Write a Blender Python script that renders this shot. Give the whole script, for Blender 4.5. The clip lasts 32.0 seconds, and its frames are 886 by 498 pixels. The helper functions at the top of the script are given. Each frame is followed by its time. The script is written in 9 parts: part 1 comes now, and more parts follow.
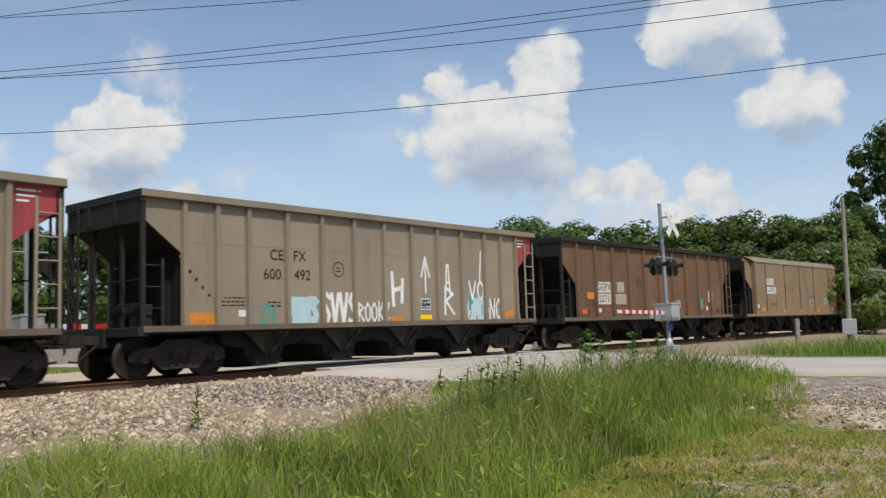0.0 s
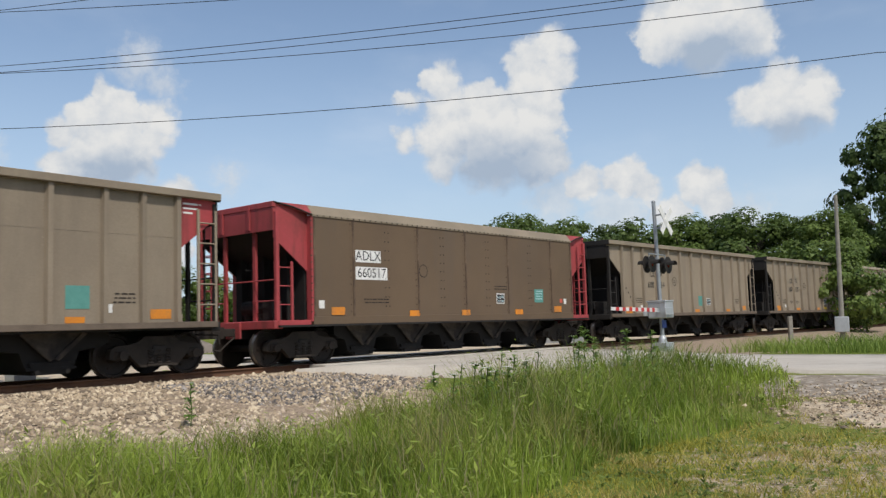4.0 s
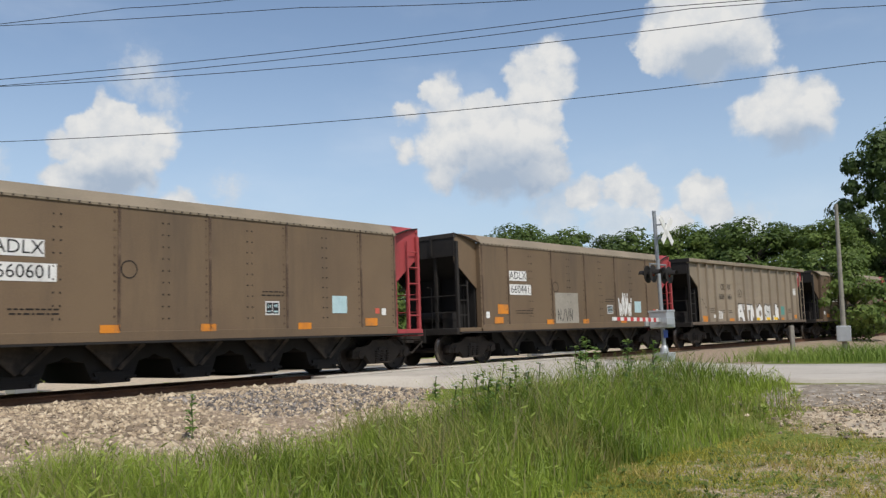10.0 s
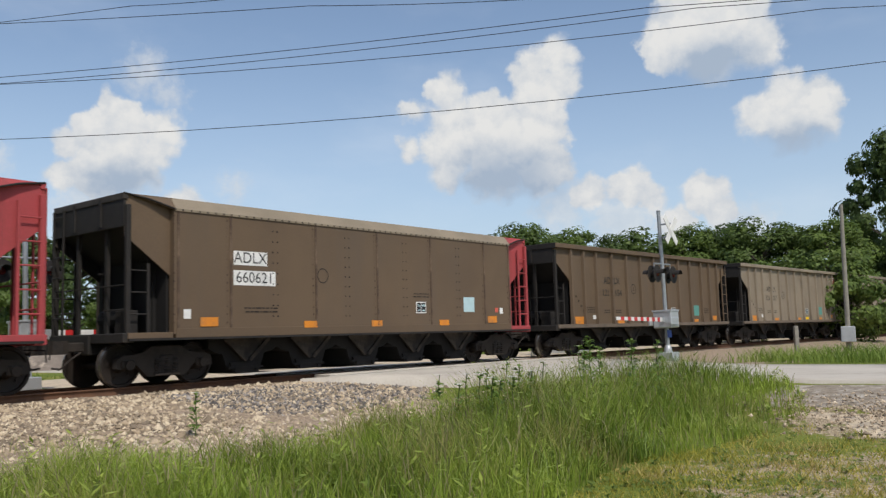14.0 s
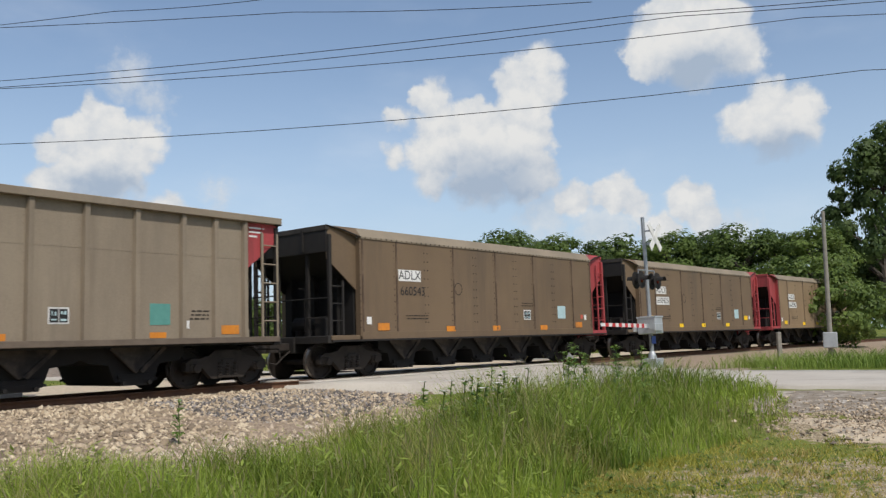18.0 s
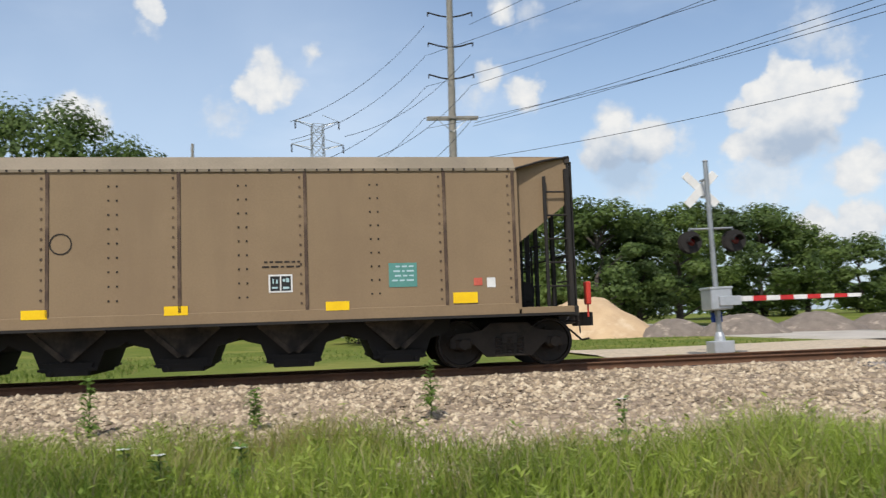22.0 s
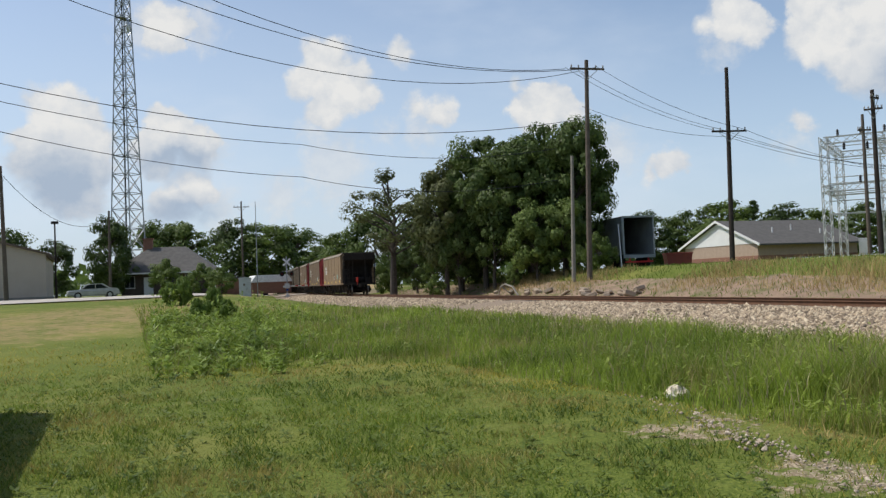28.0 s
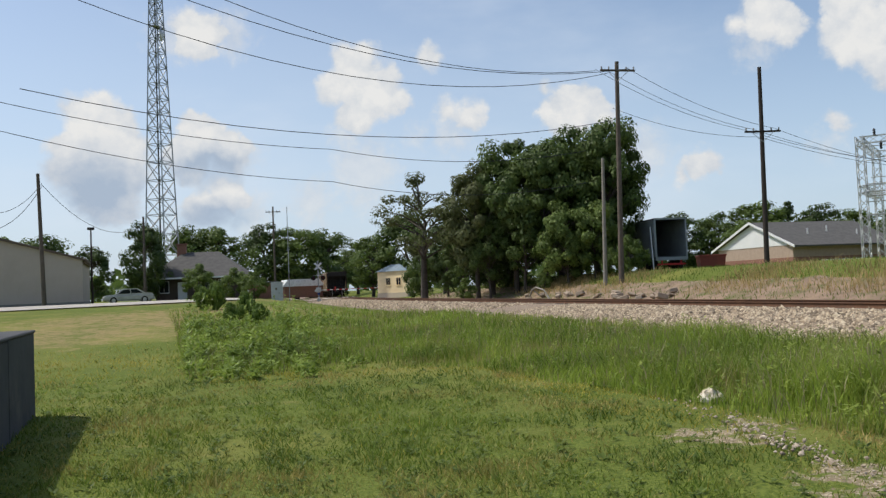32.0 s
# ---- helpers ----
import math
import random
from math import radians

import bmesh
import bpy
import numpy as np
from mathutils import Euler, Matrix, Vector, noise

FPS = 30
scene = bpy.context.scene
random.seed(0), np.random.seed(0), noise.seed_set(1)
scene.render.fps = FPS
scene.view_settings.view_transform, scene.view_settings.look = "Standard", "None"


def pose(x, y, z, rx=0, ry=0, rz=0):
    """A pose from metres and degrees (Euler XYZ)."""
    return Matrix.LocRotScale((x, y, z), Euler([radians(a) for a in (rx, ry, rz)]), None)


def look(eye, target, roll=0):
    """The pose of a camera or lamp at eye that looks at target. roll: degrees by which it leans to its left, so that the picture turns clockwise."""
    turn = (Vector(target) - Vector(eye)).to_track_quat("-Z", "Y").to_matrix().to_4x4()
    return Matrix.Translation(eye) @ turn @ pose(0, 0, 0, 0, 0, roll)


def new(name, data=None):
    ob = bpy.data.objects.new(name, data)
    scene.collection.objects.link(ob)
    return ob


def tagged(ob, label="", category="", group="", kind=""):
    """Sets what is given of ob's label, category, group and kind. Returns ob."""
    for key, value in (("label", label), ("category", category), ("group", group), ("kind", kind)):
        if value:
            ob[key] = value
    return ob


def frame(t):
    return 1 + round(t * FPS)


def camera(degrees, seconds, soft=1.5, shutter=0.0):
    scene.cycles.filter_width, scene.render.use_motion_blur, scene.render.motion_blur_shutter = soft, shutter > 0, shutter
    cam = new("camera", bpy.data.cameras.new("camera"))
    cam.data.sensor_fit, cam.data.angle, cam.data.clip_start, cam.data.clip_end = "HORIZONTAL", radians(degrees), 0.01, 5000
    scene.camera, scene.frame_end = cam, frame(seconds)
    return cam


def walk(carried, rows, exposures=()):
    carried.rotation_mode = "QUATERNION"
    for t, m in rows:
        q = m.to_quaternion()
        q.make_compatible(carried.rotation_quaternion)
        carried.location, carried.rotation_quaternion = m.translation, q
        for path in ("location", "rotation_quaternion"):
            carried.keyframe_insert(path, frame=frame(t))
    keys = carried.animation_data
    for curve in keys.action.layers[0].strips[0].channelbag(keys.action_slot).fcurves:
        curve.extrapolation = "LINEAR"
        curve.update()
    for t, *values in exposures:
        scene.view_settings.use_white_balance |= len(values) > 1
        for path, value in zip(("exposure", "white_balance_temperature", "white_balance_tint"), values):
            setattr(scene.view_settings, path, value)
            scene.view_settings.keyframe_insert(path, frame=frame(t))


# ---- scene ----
# ---- camera: a handheld phone, turning on the spot ----
EYE = 1.6
cam = camera(54.75, 32.0, soft=1.35, shutter=0.08)
ROWS = (
    (0.0, 0.00, 5.30, 1.81),
    (0.5, -0.04, 5.31, 1.87),
    (1.0, 0.12, 5.34, 1.79),
    (1.5, 0.06, 5.34, 1.70),
    (2.0, 0.09, 5.25, 1.86),
    (2.5, -0.03, 5.20, 1.91),
    (3.0, -0.07, 4.82, 2.01),
    (3.5, -0.24, 4.89, 1.85),
    (5.5, -0.61, 5.60, 1.49),
    (6.0, -1.01, 5.45, 1.60),
    (6.5, -1.24, 5.15, 1.55),
    (7.0, -0.87, 4.72, 1.33),
    (7.5, -0.62, 4.48, 1.47),
    (8.0, -0.52, 4.76, 1.56),
    (8.5, -0.55, 5.20, 1.50),
    (9.0, -0.43, 5.38, 1.64),
    (9.5, -0.21, 5.64, 1.80),
    (10.0, -0.32, 5.80, 1.93),
    (10.5, -0.42, 5.81, 1.80),
    (11.0, -0.56, 5.82, 1.61),
    (11.5, -0.57, 6.12, 1.48),
    (12.0, -0.59, 6.28, 1.41),
    (12.5, -0.31, 6.30, 1.57),
    (13.0, -0.00, 6.16, 1.67),
    (13.5, 0.18, 5.86, 1.71),
    (14.0, -0.08, 5.73, 1.69),
    (14.5, -0.05, 6.12, 1.25),
    (16.5, -0.55, 6.31, 1.60),
    (17.0, -0.37, 6.08, 1.73),
    (17.5, -0.70, 6.05, 1.79),
    (18.0, -1.08, 6.13, 1.78),
    (18.5, -0.86, 6.44, 1.97),
    (19.0, -1.10, 6.53, 1.70),
    (19.5, -0.55, 6.22, 1.66),
    (20.0, 1.90, 5.65, 1.71),
    (20.2, 3.70, 5.42, 1.58),
    (20.5, 7.21, 5.20, 1.65),
    (20.8, 11.80, 5.31, 2.21),
    (21.0, 15.29, 5.17, 2.19),
    (21.3, 21.71, 5.19, 3.13),
    (21.5, 26.66, 5.05, 2.66),
    (21.8, 36.23, 5.21, 2.97),
    (22.0, 43.56, 4.88, 1.98),
    (22.3, 56.87, 5.01, 1.75),
    (22.5, 66.43, 4.57, 1.45),
    (23.0, 89.72, 3.12, 1.04),
    (23.2, 96.45, 2.95, 1.28),
    (23.4, 101.21, 2.82, 1.57),
    (24.0, 110.33, 2.83, 2.07),
    (24.2, 112.80, 2.77, 1.94),
    (24.5, 115.72, 2.77, 1.68),
    (25.0, 118.87, 2.67, 1.73),
    (25.5, 121.28, 2.63, 1.97),
    (26.0, 123.23, 2.57, 2.30),
    (26.5, 124.55, 2.47, 2.39),
    (28.5, 128.51, 2.13, 2.23),
    (29.0, 128.82, 2.08, 2.38),
    (29.5, 129.24, 2.08, 2.45),
    (30.0, 129.55, 2.15, 2.42),
    (30.5, 129.71, 2.28, 2.38),
    (31.0, 129.79, 2.29, 2.49),
    (31.5, 129.90, 2.32, 2.63),
    (32.0, 129.94, 2.52, 2.44),
)
walk(cam, [(t, pose(0, 0, EYE, 90 + p, r, y)) for t, y, p, r in ROWS],
     [(0, -0.06), (20, -0.06), (21.1, -0.14), (22.0, 0.12), (22.6, 0.2), (23.1, 0.15), (24.1, -0.10), (26, -0.08), (29, 0.0), (32, 0.0)])

# ---- sky and sun ----
SUN_DIR = Vector((0.45, -0.89, 0.0)).normalized()
SUN_EL = 54.0


def node(tree, kind, inputs=(), **props):
    n = tree.nodes.new(kind)
    for k, v in props.items():
        setattr(n, k, v)
    for k, v in inputs:
        if isinstance(v, bpy.types.NodeSocket):
            tree.links.new(v, n.inputs[k])
        else:
            n.inputs[k].default_value = v
    return n


def calc(tree, op, a, b=0.0, c=0.0, clamp=False):
    return node(tree, "ShaderNodeMath", ((0, a), (1, b), (2, c)), operation=op, use_clamp=clamp).outputs[0]


def remap(tree, v, a, b, c=0.0, d=1.0, smooth=True):
    return node(tree, "ShaderNodeMapRange", (("Value", v), ("From Min", a), ("From Max", b), ("To Min", c), ("To Max", d)),
                interpolation_type="SMOOTHSTEP" if smooth else "LINEAR").outputs[0]


def mixed(tree, fac, a, b):
    return node(tree, "ShaderNodeMix", (("Factor", fac), (6, a), (7, b)), data_type="RGBA").outputs[2]


# cumulus puffs: bearing and height in degrees, radius
PUFFS_A = ((-8.2, 18.1, 1.52), (-8.7, 16.3, 1.32), (-6.5, 17.1, 1.44), (-7.1, 15.3, 2.08), (-0.8, 16.2, 1.32), (-1.2, 14.6, 1.52), (1.4, 14.8, 0.8),
           (1.8, 12.4, 0.8), (-3.3, 14.6, 1.6), (-4.0, 12.9, 2.72), (-0.9, 12.5, 2.08), (-6.7, 12.8, 2.08), (-7.1, 11.1, 1.8), (-3.9, 11.1, 2.08),
           (-8.4, 10.6, 0.72), (-0.5, 11.1, 1.36))
PUFFS_B = ((-15.7, 18.3, 1.8), (-18.5, 18.2, 2.48), (-21.4, 17.5, 1.68), (-19.9, 19.4, 2.2), (-17.4, 19.7, 2.2), (-22.9, 13.9, 1.68), (-24.6, 13.6,
           1.52), (-21.3, 13.2, 1.52), (-23.2, 12.6, 1.6), (-25.0, 12.4, 0.96), (21.0, 14.8, 1.04), (22.3, 13.5, 1.2), (20.1, 13.5, 1.68), (18.0,
           13.6, 1.52), (21.0, 12.2, 2.0), (18.2, 12.2, 1.2), (23.5, 12.3, 1.04), (24.1, 10.4, 1.2), (21.8, 10.8, 1.92), (19.5, 11.0, 1.6), (-10.2,
           8.9, 1.28), (-12.8, 9.2, 1.44), (-14.2, 8.4, 1.04), (-17.4, 8.6, 1.44), (-18.5, 6.9, 1.2), (-15.6, 6.9, 1.2))
PUFFS_C = ((54.9, 17.1, 1.12), (54.7, 15.8, 1.6), (56.1, 15.5, 0.96), (53.5, 15.9, 0.88), (51.9, 17.8, 0.6), (66.9, 13.7, 1.44), (65.7, 13.1, 1.36),
           (67.5, 13.1, 1.04), (68.5, 12.9, 0.8), (38.8, 20.2, 0.96), (40.0, 16.0, 1.04), (37.5, 14.9, 1.28), (31.5, 12.3, 1.52), (29.4, 11.3, 1.68),
           (32.5, 10.8, 1.28), (16.8, 8.3, 1.68), (17.3, 5.1, 1.36), (19.8, 5.1, 1.44), (62.2, 20.3, 0.8))
PUFFS_D = ((108.6, 15.8, 1.68), (107.2, 14.9, 1.04), (110.0, 15.5, 0.8), (102.1, 16.9, 1.52), (103.9, 15.4, 1.52), (103.1, 13.9, 2.16), (98.1, 17.6,
           1.68), (95.8, 17.1, 1.92), (99.3, 15.4, 2.64), (95.5, 15.0, 2.48), (99.4, 12.8, 2.72), (95.6, 12.5, 2.32), (101.7, 11.8, 1.6), (92.9, 12.6,
           1.28), (90.5, 16.3, 1.36), (89.8, 14.8, 1.52), (91.5, 14.8, 1.12), (91.7, 13.4, 1.44), (88.5, 13.8, 0.72), (86.2, 12.3, 0.8), (77.6, 9.6,
           1.92), (76.3, 10.1, 1.12), (79.0, 9.1, 0.88), (120.7, 11.1, 1.84), (122.3, 11.2, 0.96), (119.1, 10.9, 0.96), (122.4, 12.7, 0.52), (112.7,
           7.1, 1.12), (114.1, 6.4, 0.72), (104.7, 8.9, 0.64))
PUFFS_E = ((135.2, 14.8, 1.84), (136.2, 13.4, 1.52), (133.9, 12.9, 1.84), (132.4, 12.6, 0.8), (135.5, 11.5, 1.44), (130.2, 15.2, 0.88), (129.2, 11.6,
           1.04), (127.7, 11.2, 1.12), (145.4, 16.7, 1.84), (152.2, 11.5, 1.84), (151.2, 10.8, 1.68), (152.9, 9.3, 1.76), (150.6, 9.1, 2.0), (153.2,
           8.0, 1.44), (151.3, 7.4, 2.24), (145.5, 10.2, 1.68), (143.6, 9.3, 1.44), (146.2, 8.9, 1.44), (143.8, 6.5, 1.36), (145.5, 5.8, 1.28))
WISPS = ((19.1, 16.9, 1.6), (17.7, 15.9, 1.2), (13.5, 10.0, 1.12), (-8.3, 8.1, 2.0), (-12.4, 7.3, 2.4), (-20.4, 6.2, 1.6), (57.7, 13.6, 1.28), (62.4,
           19.1, 0.72), (37.0, 20.0, 0.96), (40.9, 14.9, 0.96), (30.9, 9.5, 2.2), (27.6, 11.1, 1.0), (18.3, 8.4, 1.12), (22.5, 8.8, 2.4), (109.1,
           14.3, 1.4), (87.6, 11.0, 1.28), (86.8, 8.8, 0.64), (77.0, 7.5, 2.0), (73.2, 11.3, 1.6), (116.5, 8.3, 2.0), (105.2, 7.6, 1.04), (135.9,
           10.1, 1.44), (134.9, 8.1, 2.4), (129.0, 10.1, 1.44), (131.4, 10.1, 0.88), (147.0, 16.3, 1.68), (143.4, 16.7, 1.68), (142.6, 9.0, 1.12),
           (142.7, 5.2, 1.68), (146.3, 4.5, 1.68), (138.4, 6.0, 1.68), (134.9, 6.2, 1.28))
CLOUD_BASES = ((-4.6, 10.2, 5.4, 1.5), (-18.6, 16.7, 3.8, 1.0), (-23.1, 11.2, 3.0, 0.8), (20.5, 10.2, 3.4, 0.9), (151.8, 6.8, 3.8, 1.7), (144.8, 8.4,
           3.4, 0.8), (144.9, 4.9, 3.0, 0.8), (31.3, 9.6, 3.0, 1.1), (96.7, 10.9, 6.2, 1.5))


def build_sky():
    world = bpy.data.worlds.new("sky")
    scene.world = world
    world.use_nodes = True
    tr = world.node_tree
    tr.nodes.clear()
    sky = node(tr, "ShaderNodeTexSky", sky_type="NISHITA", sun_disc=False, sun_elevation=radians(SUN_EL),
               sun_rotation=math.atan2(SUN_DIR.x, SUN_DIR.y), altitude=150, air_density=1.0, dust_density=1.6, ozone_density=1.2)
    way = node(tr, "ShaderNodeTexCoord").outputs["Generated"]
    xyz = node(tr, "ShaderNodeSeparateXYZ", ((0, way),)).outputs
    bearing = calc(tr, "MULTIPLY", calc(tr, "ARCTAN2", calc(tr, "MULTIPLY", xyz[0], -1.0), xyz[1]), 57.29578)
    height = calc(tr, "MULTIPLY", calc(tr, "ARCSINE", xyz[2]), 57.29578)
    flat = node(tr, "ShaderNodeCombineXYZ", ((0, bearing), (1, height))).outputs[0]
    wob = node(tr, "ShaderNodeTexNoise", (("Vector", flat), ("Scale", 0.7), ("Detail", 4.0), ("Roughness", 0.5))).outputs["Color"]
    wob = node(tr, "ShaderNodeVectorMath", ((0, wob), (1, (0.5, 0.5, 0.5))), operation="SUBTRACT").outputs[0]
    wob = node(tr, "ShaderNodeVectorMath", ((0, wob), (1, (2.0, 1.7, 0.0))), operation="MULTIPLY").outputs[0]
    flat2 = node(tr, "ShaderNodeVectorMath", ((0, flat), (1, wob)), operation="ADD").outputs[0]

    def union(puffs, blend):
        best = None
        for a, e, r in puffs:
            far = node(tr, "ShaderNodeVectorMath", ((0, flat2), (1, (a, e, 0.0))), operation="DISTANCE").outputs["Value"]
            val = calc(tr, "SUBTRACT", r * 1.03, far)
            best = val if best is None else calc(tr, "SMOOTH_MAX", best, val, blend)
        return best

    best = union(PUFFS_A + PUFFS_B + PUFFS_C + PUFFS_D + PUFFS_E, 0.35)
    thin = union(WISPS, 0.6)
    # cauliflower heads: rounded cells, lit from above
    cell = node(tr, "ShaderNodeTexVoronoi", (("Vector", flat2), ("Scale", 0.62), ("Smoothness", 0.8)), feature="SMOOTH_F1")
    bulge = calc(tr, "MULTIPLY_ADD", cell.outputs["Distance"], -1.0, 0.55)
    rise = node(tr, "ShaderNodeVectorMath", ((0, flat2), (1, cell.outputs["Position"])), operation="SUBTRACT").outputs[0]
    rise = node(tr, "ShaderNodeSeparateXYZ", ((0, rise),)).outputs[1]
    grey = None
    for a, e, w, h in CLOUD_BASES:
        d = node(tr, "ShaderNodeVectorMath", ((0, flat2), (1, (a, e, 0.0))), operation="SUBTRACT").outputs[0]
        d = node(tr, "ShaderNodeVectorMath", ((0, d), (1, (1 / (w * 1.2), 1 / (h * 2.3), 0.0))), operation="MULTIPLY").outputs[0]
        val = remap(tr, node(tr, "ShaderNodeVectorMath", ((0, d),), operation="LENGTH").outputs["Value"], 1.0, 0.1)
        grey = val if grey is None else calc(tr, "MAXIMUM", grey, val)
    fine = node(tr, "ShaderNodeTexNoise", (("Vector", flat), ("Scale", 1.3), ("Detail", 8.0), ("Roughness", 0.62))).outputs["Fac"]
    soft = node(tr, "ShaderNodeTexNoise", (("Vector", flat), ("Scale", 0.13), ("Detail", 3.0))).outputs["Fac"]
    dens = calc(tr, "ADD", best, calc(tr, "MULTIPLY_ADD", fine, 0.7, -0.35))
    dens = calc(tr, "MULTIPLY_ADD", bulge, 0.8, dens)
    dens = calc(tr, "MULTIPLY_ADD", grey, 0.9, dens)
    edge = calc(tr, "ADD", remap(tr, soft, 0.35, 0.65, 0.3, 0.8), calc(tr, "MULTIPLY", grey, 0.9))
    mask = node(tr, "ShaderNodeMapRange", (("Value", dens), ("From Min", -0.15), ("From Max", edge)), interpolation_type="SMOOTHSTEP").outputs[0]
    thin = calc(tr, "ADD", thin, calc(tr, "MULTIPLY_ADD", fine, 2.6, -1.3))
    mask = calc(tr, "MAXIMUM", mask, remap(tr, thin, -0.5, 1.5, 0.0, 0.62))
    # thin haze of cloud over the rest, whiter towards the horizon
    veil = node(tr, "ShaderNodeTexNoise", (("Vector", node(tr, "ShaderNodeVectorMath", ((0, flat), (1, (0.045, 0.11, 0.0))), operation="MULTIPLY").outputs[0]),
                                           ("Scale", 1.0), ("Detail", 6.0), ("Roughness", 0.55))).outputs["Fac"]
    veil = remap(tr, veil, 0.46, 0.85, 0.0, 0.4)
    lit = calc(tr, "MULTIPLY_ADD", rise, 0.2, remap(tr, dens, 0.0, 1.6, 0.66, 0.94))
    lit = calc(tr, "ADD", lit, calc(tr, "MULTIPLY_ADD", fine, 0.6, -0.30), clamp=True)
    lit = calc(tr, "MULTIPLY_ADD", grey, -1.0, lit, clamp=True)
    white = mixed(tr, lit, (0.40, 0.485, 0.605, 1), (0.81, 0.81, 0.80, 1))
    blue = node(tr, "ShaderNodeVectorMath", ((0, sky.outputs[0]), (1, (SKY_K, SKY_K, SKY_K))), operation="MULTIPLY").outputs[0]
    haze = remap(tr, height, 22.0, 0.0, 0.06, 0.62)
    blue = mixed(tr, haze, blue, (0.56, 0.70, 0.88, 1))
    blue = mixed(tr, veil, blue, (0.80, 0.86, 0.94, 1))
    # a broad thin veil of high cloud
    far = node(tr, "ShaderNodeVectorMath", ((0, flat), (1, (60.0, 14.0, 0.0))), operation="SUBTRACT").outputs[0]
    far = node(tr, "ShaderNodeVectorMath", ((0, far), (1, (1 / 26.0, 1 / 22.0, 0.0))), operation="MULTIPLY").outputs[0]
    far = node(tr, "ShaderNodeVectorMath", ((0, far),), operation="LENGTH").outputs["Value"]
    blue = mixed(tr, calc(tr, "MULTIPLY", remap(tr, far, 1.0, 0.3, 0.0, 0.28), calc(tr, "MULTIPLY_ADD", soft, 0.8, 0.6), clamp=True), blue, (0.62, 0.74, 0.90, 1))
    far = node(tr, "ShaderNodeVectorMath", ((0, flat), (1, (140.0, 8.0, 0.0))), operation="SUBTRACT").outputs[0]
    far = node(tr, "ShaderNodeVectorMath", ((0, far), (1, (1 / 38.0, 1 / 20.0, 0.0))), operation="MULTIPLY").outputs[0]
    far = node(tr, "ShaderNodeVectorMath", ((0, far),), operation="LENGTH").outputs["Value"]
    blue = mixed(tr, calc(tr, "MULTIPLY", remap(tr, far, 1.0, 0.2, 0.0, 0.6), calc(tr, "MULTIPLY_ADD", veil, 1.6, 0.35), clamp=True), blue, (0.66, 0.74, 0.85, 1))
    up = remap(tr, height, -1.0, 0.5)
    full = mixed(tr, calc(tr, "MULTIPLY", mask, up), blue, white)
    bg = node(tr, "ShaderNodeBackground", (("Color", full), ("Strength", 1.0)))
    out = node(tr, "ShaderNodeOutputWorld")
    tr.links.new(bg.outputs[0], out.inputs[0])


SKY_K = 0.14
build_sky()
sun_data = bpy.data.lights.new("sun", "SUN")
sun_data.energy, sun_data.angle, sun_data.color = 3.6, radians(0.6), (1.0, 0.955, 0.88)
sun = new("sun", sun_data)
_d = Vector((SUN_DIR.x * math.cos(radians(SUN_EL)), SUN_DIR.y * math.cos(radians(SUN_EL)), math.sin(radians(SUN_EL))))
sun.matrix_world = look(_d * 200, (0, 0, 0))
# ---- materials ----
MATS = {}


def material(name, color, color2=None, rough=0.8, metal=0.0, scale=3.0, bump=0.15, fine=40.0, dirt=None, dirt_at=0.58, spread=0.1, vary=0.0, streak=False, sheen=0.0):
    """A surface of two colours mixed by a coarse and a fine noise, with bump and blotches of dirt."""
    if name in MATS:
        return MATS[name]
    m = bpy.data.materials.new(name)
    m.use_nodes = True
    tr = m.node_tree
    bs = tr.nodes["Principled BSDF"]
    pos = node(tr, "ShaderNodeTexCoord").outputs["Object"]
    c2 = color2 or tuple(min(1, c * 0.72) for c in color)
    coarse = node(tr, "ShaderNodeTexNoise", (("Vector", pos), ("Scale", scale), ("Detail", 5.0), ("Roughness", 0.6))).outputs["Fac"]
    grain = node(tr, "ShaderNodeTexNoise", (("Vector", pos), ("Scale", fine), ("Detail", 3.0))).outputs["Fac"]
    fac = calc(tr, "MULTIPLY_ADD", grain, 0.45, calc(tr, "MULTIPLY_ADD", coarse, 0.9, -0.18), clamp=True)
    col = mixed(tr, remap(tr, fac, 0.3, 0.72), (*color, 1), (*c2, 1))
    if dirt:
        p2 = pos
        if streak:
            p2 = node(tr, "ShaderNodeMapping", (("Vector", pos), ("Scale", (1.6, 1.6, 0.22)))).outputs[0]
        d = node(tr, "ShaderNodeTexNoise", (("Vector", p2), ("Scale", scale * 0.7), ("Detail", 7.0), ("Roughness", 0.68))).outputs["Fac"]
        col = mixed(tr, remap(tr, d, dirt_at - spread, dirt_at + spread), col, (*dirt, 1))
    if vary:
        rnd = node(tr, "ShaderNodeObjectInfo").outputs["Random"]
        val = remap(tr, rnd, 0.0, 1.0, 1 - vary, 1 + vary, smooth=False)
        col = node(tr, "ShaderNodeVectorMath", ((0, col), (1, node(tr, "ShaderNodeCombineXYZ", ((0, val), (1, val), (2, val))).outputs[0])), operation="MULTIPLY").outputs[0]
    tr.links.new(col, bs.inputs["Base Color"])
    bs.inputs["Roughness"].default_value = rough
    bs.inputs["Metallic"].default_value = metal
    bs.inputs["Specular IOR Level"].default_value = 0.3
    if bump:
        b = node(tr, "ShaderNodeBump", (("Height", fac), ("Strength", bump), ("Distance", 0.02)))
        tr.links.new(b.outputs[0], bs.inputs["Normal"])
    MATS[name] = m
    return m


def paint(name, color, rough=0.55, wear=None):
    return material(name, color, tuple(c * 0.82 for c in color), rough, 0.0, 2.2, 0.05, 60.0, wear or tuple(c * 0.55 for c in color), 0.64, 0.12, streak=True)


